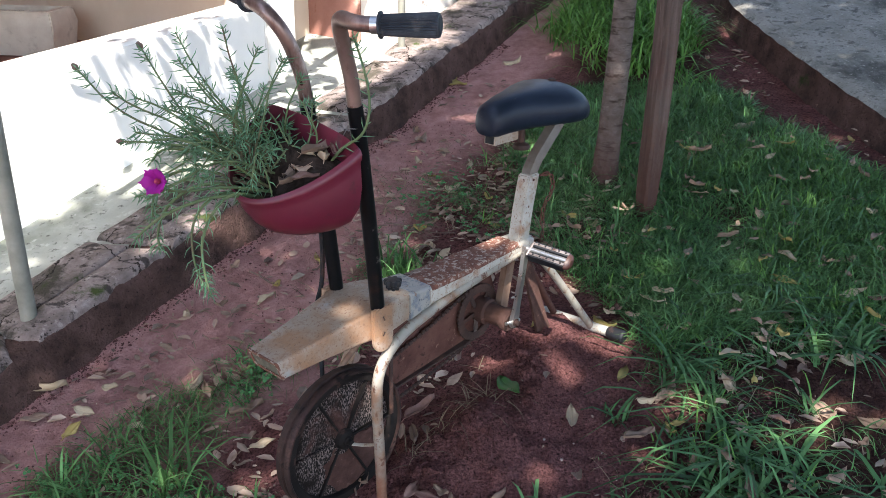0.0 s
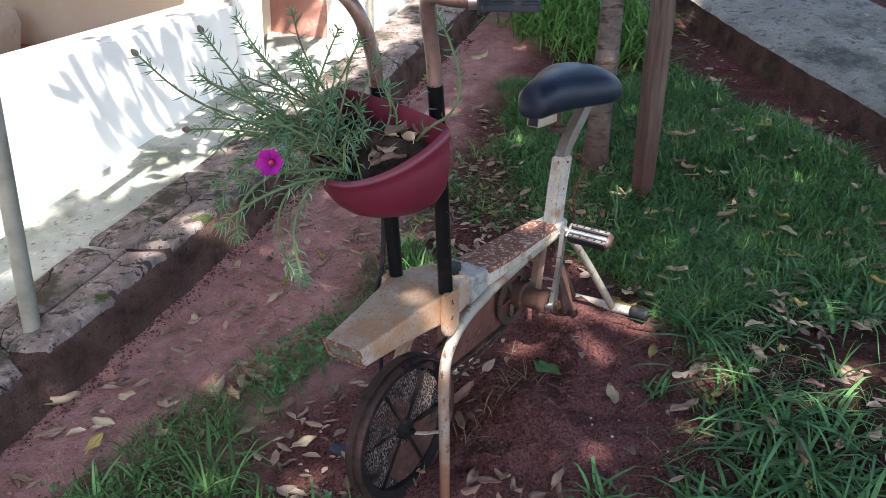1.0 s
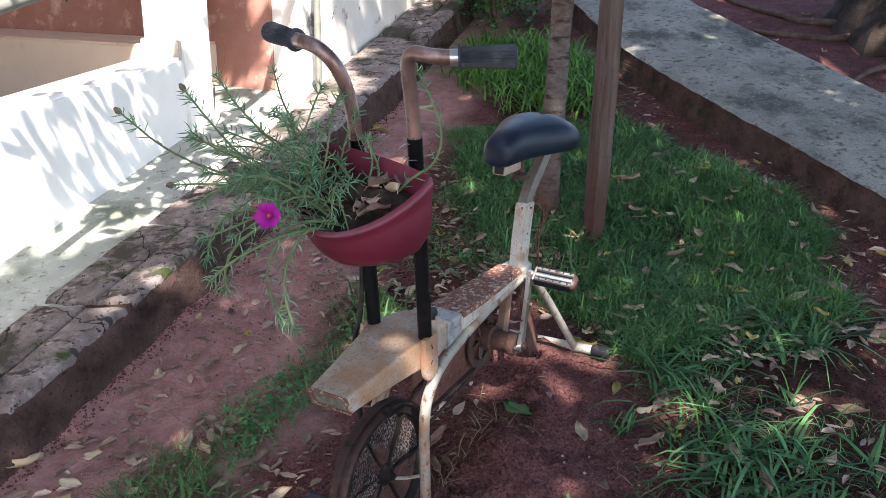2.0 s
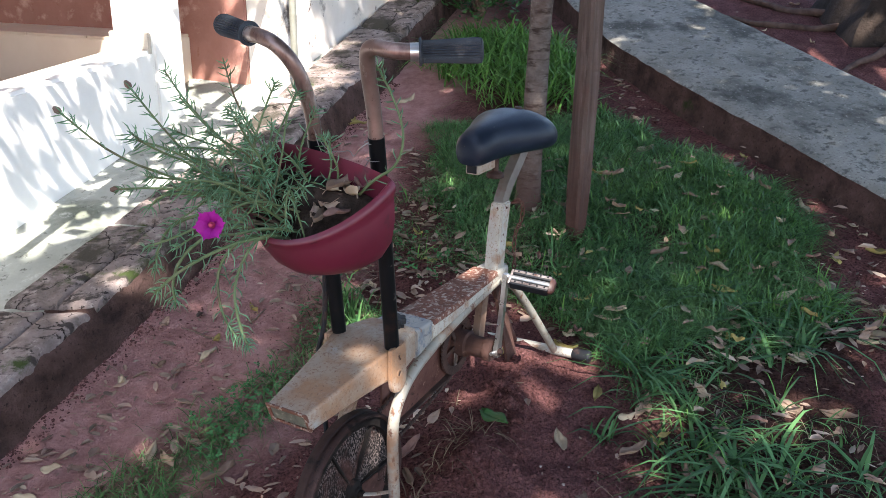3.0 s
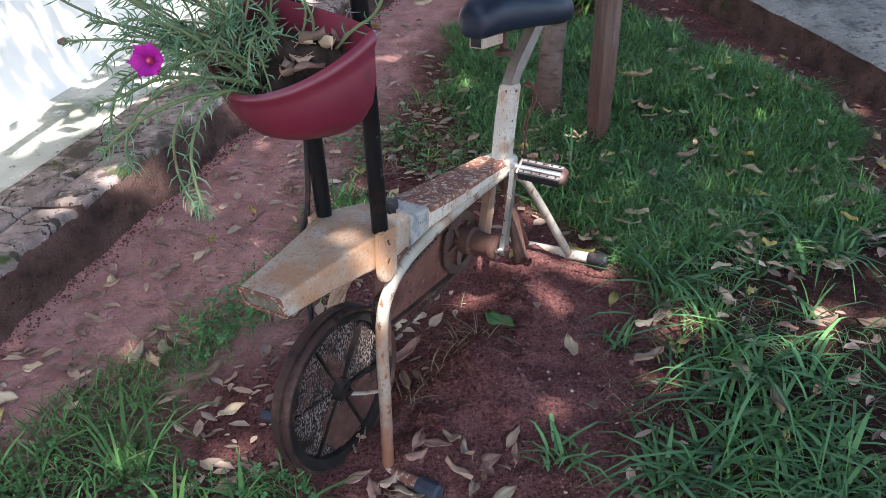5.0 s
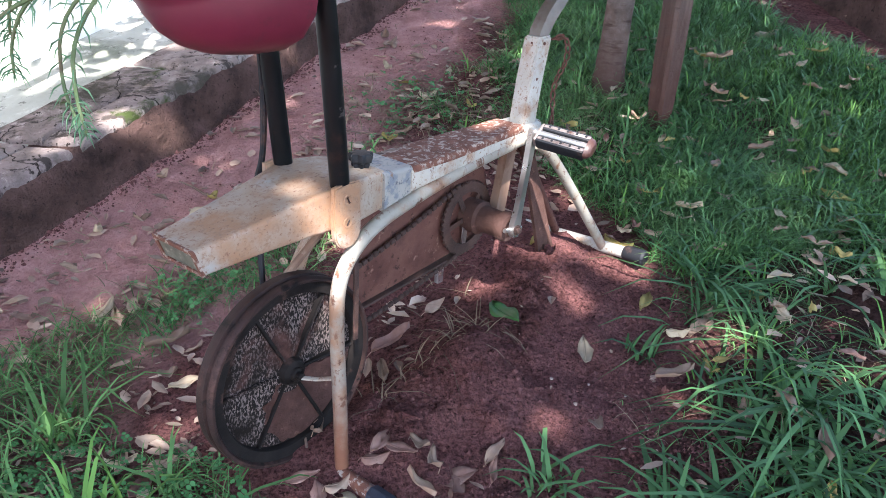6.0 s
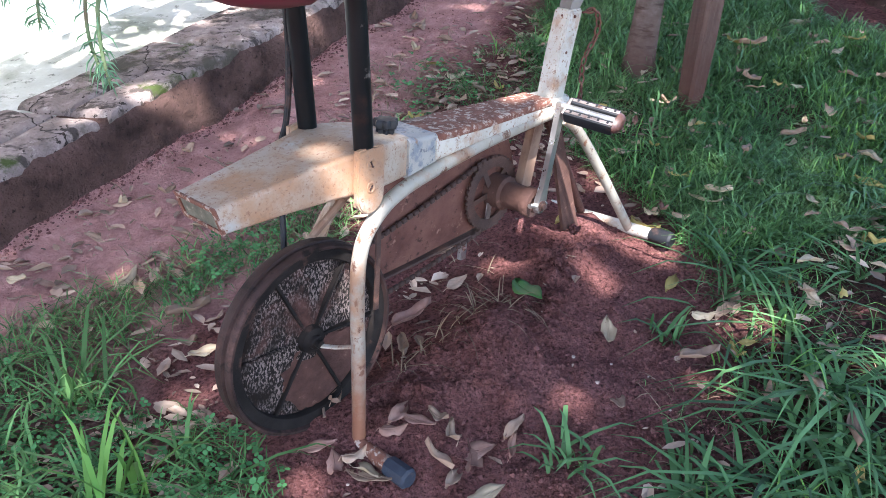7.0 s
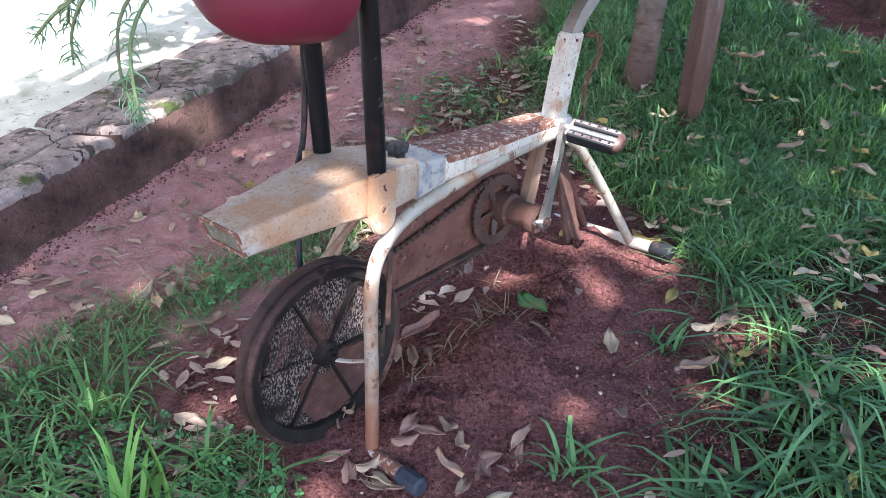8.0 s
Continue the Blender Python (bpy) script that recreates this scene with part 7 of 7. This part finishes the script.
def timber_stake():
    x, y = 0.592, 2.382
    z = ground_at(x, y)
    ob = thing("timber_stake", "weathered pointed timber stake driven beside the young tree", "stake", (x, y, z), 28)
    w = 0.029
    secs = []
    for h, k in ((-0.06, 0.15), (-0.01, 0.55), (0.05, 0.88), (0.17, 1.0), (0.5, 1.0), (1.0, 0.98), (1.7, 0.97), (1.9, 0.96)):
        ring = []
        for px, py in ((-1, -0.72), (-0.72, -1), (0.72, -1), (1, -0.72), (1, 0.72), (0.72, 1), (-0.72, 1), (-1, 0.72)):
            ring.append(Vector((px * w * k * 0.92 + 0.004 * math.sin(3 * h), py * w * k + 0.003 * math.cos(4 * h), h)))
        secs.append(ring)
    part("post", loft_bm(secs[3:]), M["stake"], ob)
    part("foot", loft_bm(secs[:4]), M["stake"], ob, "tapered foot stained red by the soil")


timber_stake()


def shade_tree():
    """The large tree across the path, whose wide crown shades the lawn."""
    x, y = 2.74, 3.78
    z = ground_at(x, y)
    ob = thing("shade_tree", "large dark-barked shade tree with spreading roots", "tree", (x, y, z))
    bm = tube_bm(bend([(0, 0, -0.15), (0, 0, 0.05), (0.0, 0.0, 0.35), (0.02, 0.0, 1.0), (0.05, -0.05, 2.0), (0.05, -0.1, 2.8)], 2), [0.40, 0.36, 0.33, 0.31, 0.29, 0.27, 0.25], 28)
    for v in bm.verts:
        a = math.atan2(v.co.y, v.co.x)
        lobes = (0.10 * math.exp(-max(v.co.z, 0) / 0.12)) * (0.4 + max(0, math.cos(5 * a + 0.6)))
        d = Vector((v.co.x, v.co.y, 0))
        v.co += d.normalized() * (lobes + 0.03 * noise.noise(v.co * 6))
    part("trunk", bm, M["dark_bark"], ob)
    for k, pts in enumerate(([(-0.25, 0.05), (-0.50, 0.28), (-0.62, 0.62), (-0.66, 0.95)], [(-0.28, -0.08), (-0.55, 0.02), (-0.75, 0.20), (-0.84, 0.42)], [(-0.22, -0.22), (-0.42, -0.42), (-0.62, -0.48), (-0.80, -0.62)], [(-0.05, -0.3), (-0.12, -0.7), (-0.30, -1.0), (-0.36, -1.3)])):
        way = []
        for px, py in pts:
            way.append(Vector((px, py, ground_at(x + px, y + py) - z + 0.012)))
        part("root", rough_up(tube_bm(bend(way, 3), [0.022, 0.008], 10), 0.012, 14), M["root"], ob, "grey-brown surface root")
    rng = random.Random(4)
    ends = [(-1.4, -3.4, 3.9), (-0.6, -4.4, 4.2), (0.2, -3.0, 4.4), (-1.8, -2.2, 4.0), (-2.4, -4.2, 4.1), (0.9, -1.4, 4.3), (-0.8, -1.0, 4.6), (0.6, 0.9, 4.4), (-0.6, 0.5, 4.9), (-1.4, -5.2, 4.4)]
    for e in ends:
        e = Vector(e)
        part("limb", tube_bm(bend([(0.05, -0.1, 2.6), (0.05 + e.x * 0.25, -0.1 + e.y * 0.25, 3.3), e * 0.7 + Vector((0, 0, 1.0)), e], 2), [0.16, 0.05], 12), M["dark_bark"], ob)
    # leaves of the crown: shade falls where the crown stands between sun and ground
    rs2 = np.random.RandomState(12)
    n = 62000
    u, v = rs2.uniform(-2.6, 4.6, n), rs2.uniform(-2.6, 6.4, n)
    up = rs2.uniform(2.9, 4.9, n)
    edge = -1.20 + (v - 2.0) * 0.64 - 0.30 * np.clip((2.95 - v) / 0.45, 0, 1) - 0.24 * np.clip((v - 3.9) / 0.3, 0, 1)
    clump = vnoise(u * 1.7 + up * 0.6, v * 1.7 + 3) * 0.65 + vnoise(u * 5.5, v * 5.5 + up) * 0.35
    inner = u > edge + 0.10 * (vnoise(v * 4, up * 2) - 0.5)
    keep = np.where(inner, clump > 0.05, False)
    ragged = vnoise(u * 1.3, v * 1.3 + 20)
    keep &= (u < 3.6 + 1.4 * ragged) & (v > -2.4 + 1.6 * ragged) & (v < 6.4 - 1.2 * ragged)
    edge_leaf = (~inner) & (u > edge - 0.75) & (v > 1.9) & (v < 5.0) & (clump > 0.60) & (rs2.rand(n) < 0.75)
    keep |= edge_leaf
    for gx0, gy0, gz0, r in GAPS:
        gu, gv = gx0 - SUN_WAY.x / SUN_WAY.z * gz0, gy0 - SUN_WAY.y / SUN_WAY.z * gz0
        keep &= (u - gu) ** 2 + (v - gv) ** 2 > (r + 0.045) ** 2
    u, v, up = u[keep], v[keep], up[keep]
    n_main = len(u)
    at = np.stack([u + SUN_WAY.x / SUN_WAY.z * up, v + SUN_WAY.y / SUN_WAY.z * up, up], 1) - np.array([x, y, z])
    sprays = []
    for a, hz, count, spread in SPRAYS:
        p = wall_at(a, 0.0, hz)
        k = rs2.uniform(1.3, 2.4, count)[:, None]
        jit = rs2.normal(0, spread, (count, 3))
        sprays.append(np.array(p)[None] + jit - np.array(SUN_WAY)[None] * k - np.array([x, y, z]))
    at = np.concatenate([at] + sprays)
    n = len(at)
    ways = rs2.normal(0, 1, (n, 3)) * np.array([1, 1, 0.35])
    ways /= np.linalg.norm(ways, axis=1)[:, None]
    sides = np.cross(ways, rs2.normal(0, 0.35, (n, 3)) + np.array([0, 0, 1.0]))
    sides /= np.linalg.norm(sides, axis=1)[:, None]
    ln = 0.17 * rs2.uniform(0.6, 1.2, n)[:, None]
    ways[n_main:] = rs2.normal(0, 0.5, (n - n_main, 3)) + np.array([0.1, 0.5, -0.9])
    ways /= np.linalg.norm(ways, axis=1)[:, None]
    sides = np.cross(ways, rs2.normal(0, 0.35, (n, 3)) + np.array([0.4, 0, 1.0]))
    sides /= np.linalg.norm(sides, axis=1)[:, None]
    ln[n_main:] *= 0.75
    vv = np.stack([at - ways * ln / 2, at + sides * ln * 0.24, at + ways * ln / 2, at - sides * ln * 0.24], 1).reshape(-1, 3)
    o = np.arange(n) * 4
    part("crown", raw_mesh("crown", vv.tolist(), np.stack([o, o + 1, o + 2, o + 3], 1).tolist()), M["crown"], ob, "wide leafy crown high over the lawn", smooth=False)


# unseen sprays set at the crown's edge to cast shadows on the low wall: metres back along it, height, leaves, spread
SPRAYS = [
    (0.40, 0.60, 10, 0.04), (0.35, 0.48, 14, 0.05), (0.28, 0.36, 10, 0.05), (0.19, 0.42, 8, 0.05), (0.12, 0.44, 6, 0.04), (0.82, 0.43, 14, 0.045), (0.82, 0.54, 8, 0.04),
    (0.60, 0.61, 5, 0.03), (0.71, 0.62, 5, 0.03), (0.55, 0.22, 12, 0.07), (0.40, 0.24, 14, 0.07), (0.72, 0.16, 8, 0.06), (-0.20, 0.9, 12, 0.12), (-0.5, 0.8, 10, 0.12),
    # low sprays added to break up the handrail's shadow and darken the apron
    (0.30, 0.12, 26, 0.08), (0.48, 0.06, 24, 0.08), (0.66, 0.02, 14, 0.07), (0.95, -0.04, 10, 0.08),
    (0.22, 0.30, 14, 0.07), (0.10, 0.26, 14, 0.07), (0.38, 0.02, 26, 0.09), (0.18, 0.10, 24, 0.09), (0.02, 0.2, 20, 0.09),
    (0.28, 0.00, 40, 0.10), (0.46, -0.04, 36, 0.10), (0.10, 0.08, 34, 0.10), (-0.10, 0.16, 26, 0.10),
]
# places that the sun reaches through gaps in the crown: x, y, z, radius
GAPS = [
    (-0.111, 1.337, 0.32, 0.006), (-0.105, 1.31, 0.27, 0.008), (-0.175, 1.375, 0.33, 0.004), (0.13, 1.73, 0.36, 0.014), (0.22, 1.875, 0.07, 0.032), (0.28, 1.865, 0.06, 0.024), (0.15, 1.89, 0.07, 0.020), (0.387, 1.822, 0.054, 0.020), (0.311, 1.721, 0.031, 0.008),
    (0.095, 1.775, 0.03, 0.012), (0.43, 1.885, 0.08, 0.008), (0.56, 1.64, 0.01, 0.006), (0.44, 1.48, -0.02, 0.004), (0.20, 1.45, -0.05, -0.004), (0.83, 1.60, 0.04, 0.024), (-0.676, 2.319, 0.167, 0.045), (-0.80, 2.20, 0.13, 0.02),
    (1.90, 3.78, 0.70, 0.06), (1.80, 3.98, 0.72, 0.04), (2.08, 3.46, 0.56, 0.10), (2.22, 3.16, 0.50, 0.09), (2.50, 3.40, 0.52, 0.08), (2.30, 3.62, 0.60, 0.05), (1.83, 4.31, 0.75, 0.03), (2.34, 3.84, 0.62, 0.05), (1.754, 3.511, 0.657, 0.012), (1.59, 3.687, 0.678, 0.004), (1.77, 3.16, 0.58, 0.004),
    (-0.37, 1.07, 0.69, 0.012), (-0.09, 2.12, 0.06, 0.034), (-0.16, 1.98, 0.03, 0.016), (-0.12, 1.44, 0.21, 0.012),
]
shade_tree()


def bush():
    x, y = 0.80, 4.46
    z = ground_at(x, y)
    ob = thing("bush", "dense dark green bush beside the end of the kerb", "bush", (x, y, z))
    rng = random.Random(6)
    clumps = []
    for k in range(16):
        tip = Vector((rng.uniform(-0.24, 0.26), rng.uniform(-0.08, 0.25), rng.uniform(0.06, 0.55)))
        part("branch", tube_bm(bend([(0, 0, -0.02), tip * 0.5 + Vector((0, 0, 0.06)), tip], 2), [0.008, 0.003], 7), M["twig"], ob)
        clumps.append((*tip, 0.10))
    leafy("foliage", clumps, 9000, 0.036, M["bush"], ob, np.random.RandomState(5), 0.9)


bush()
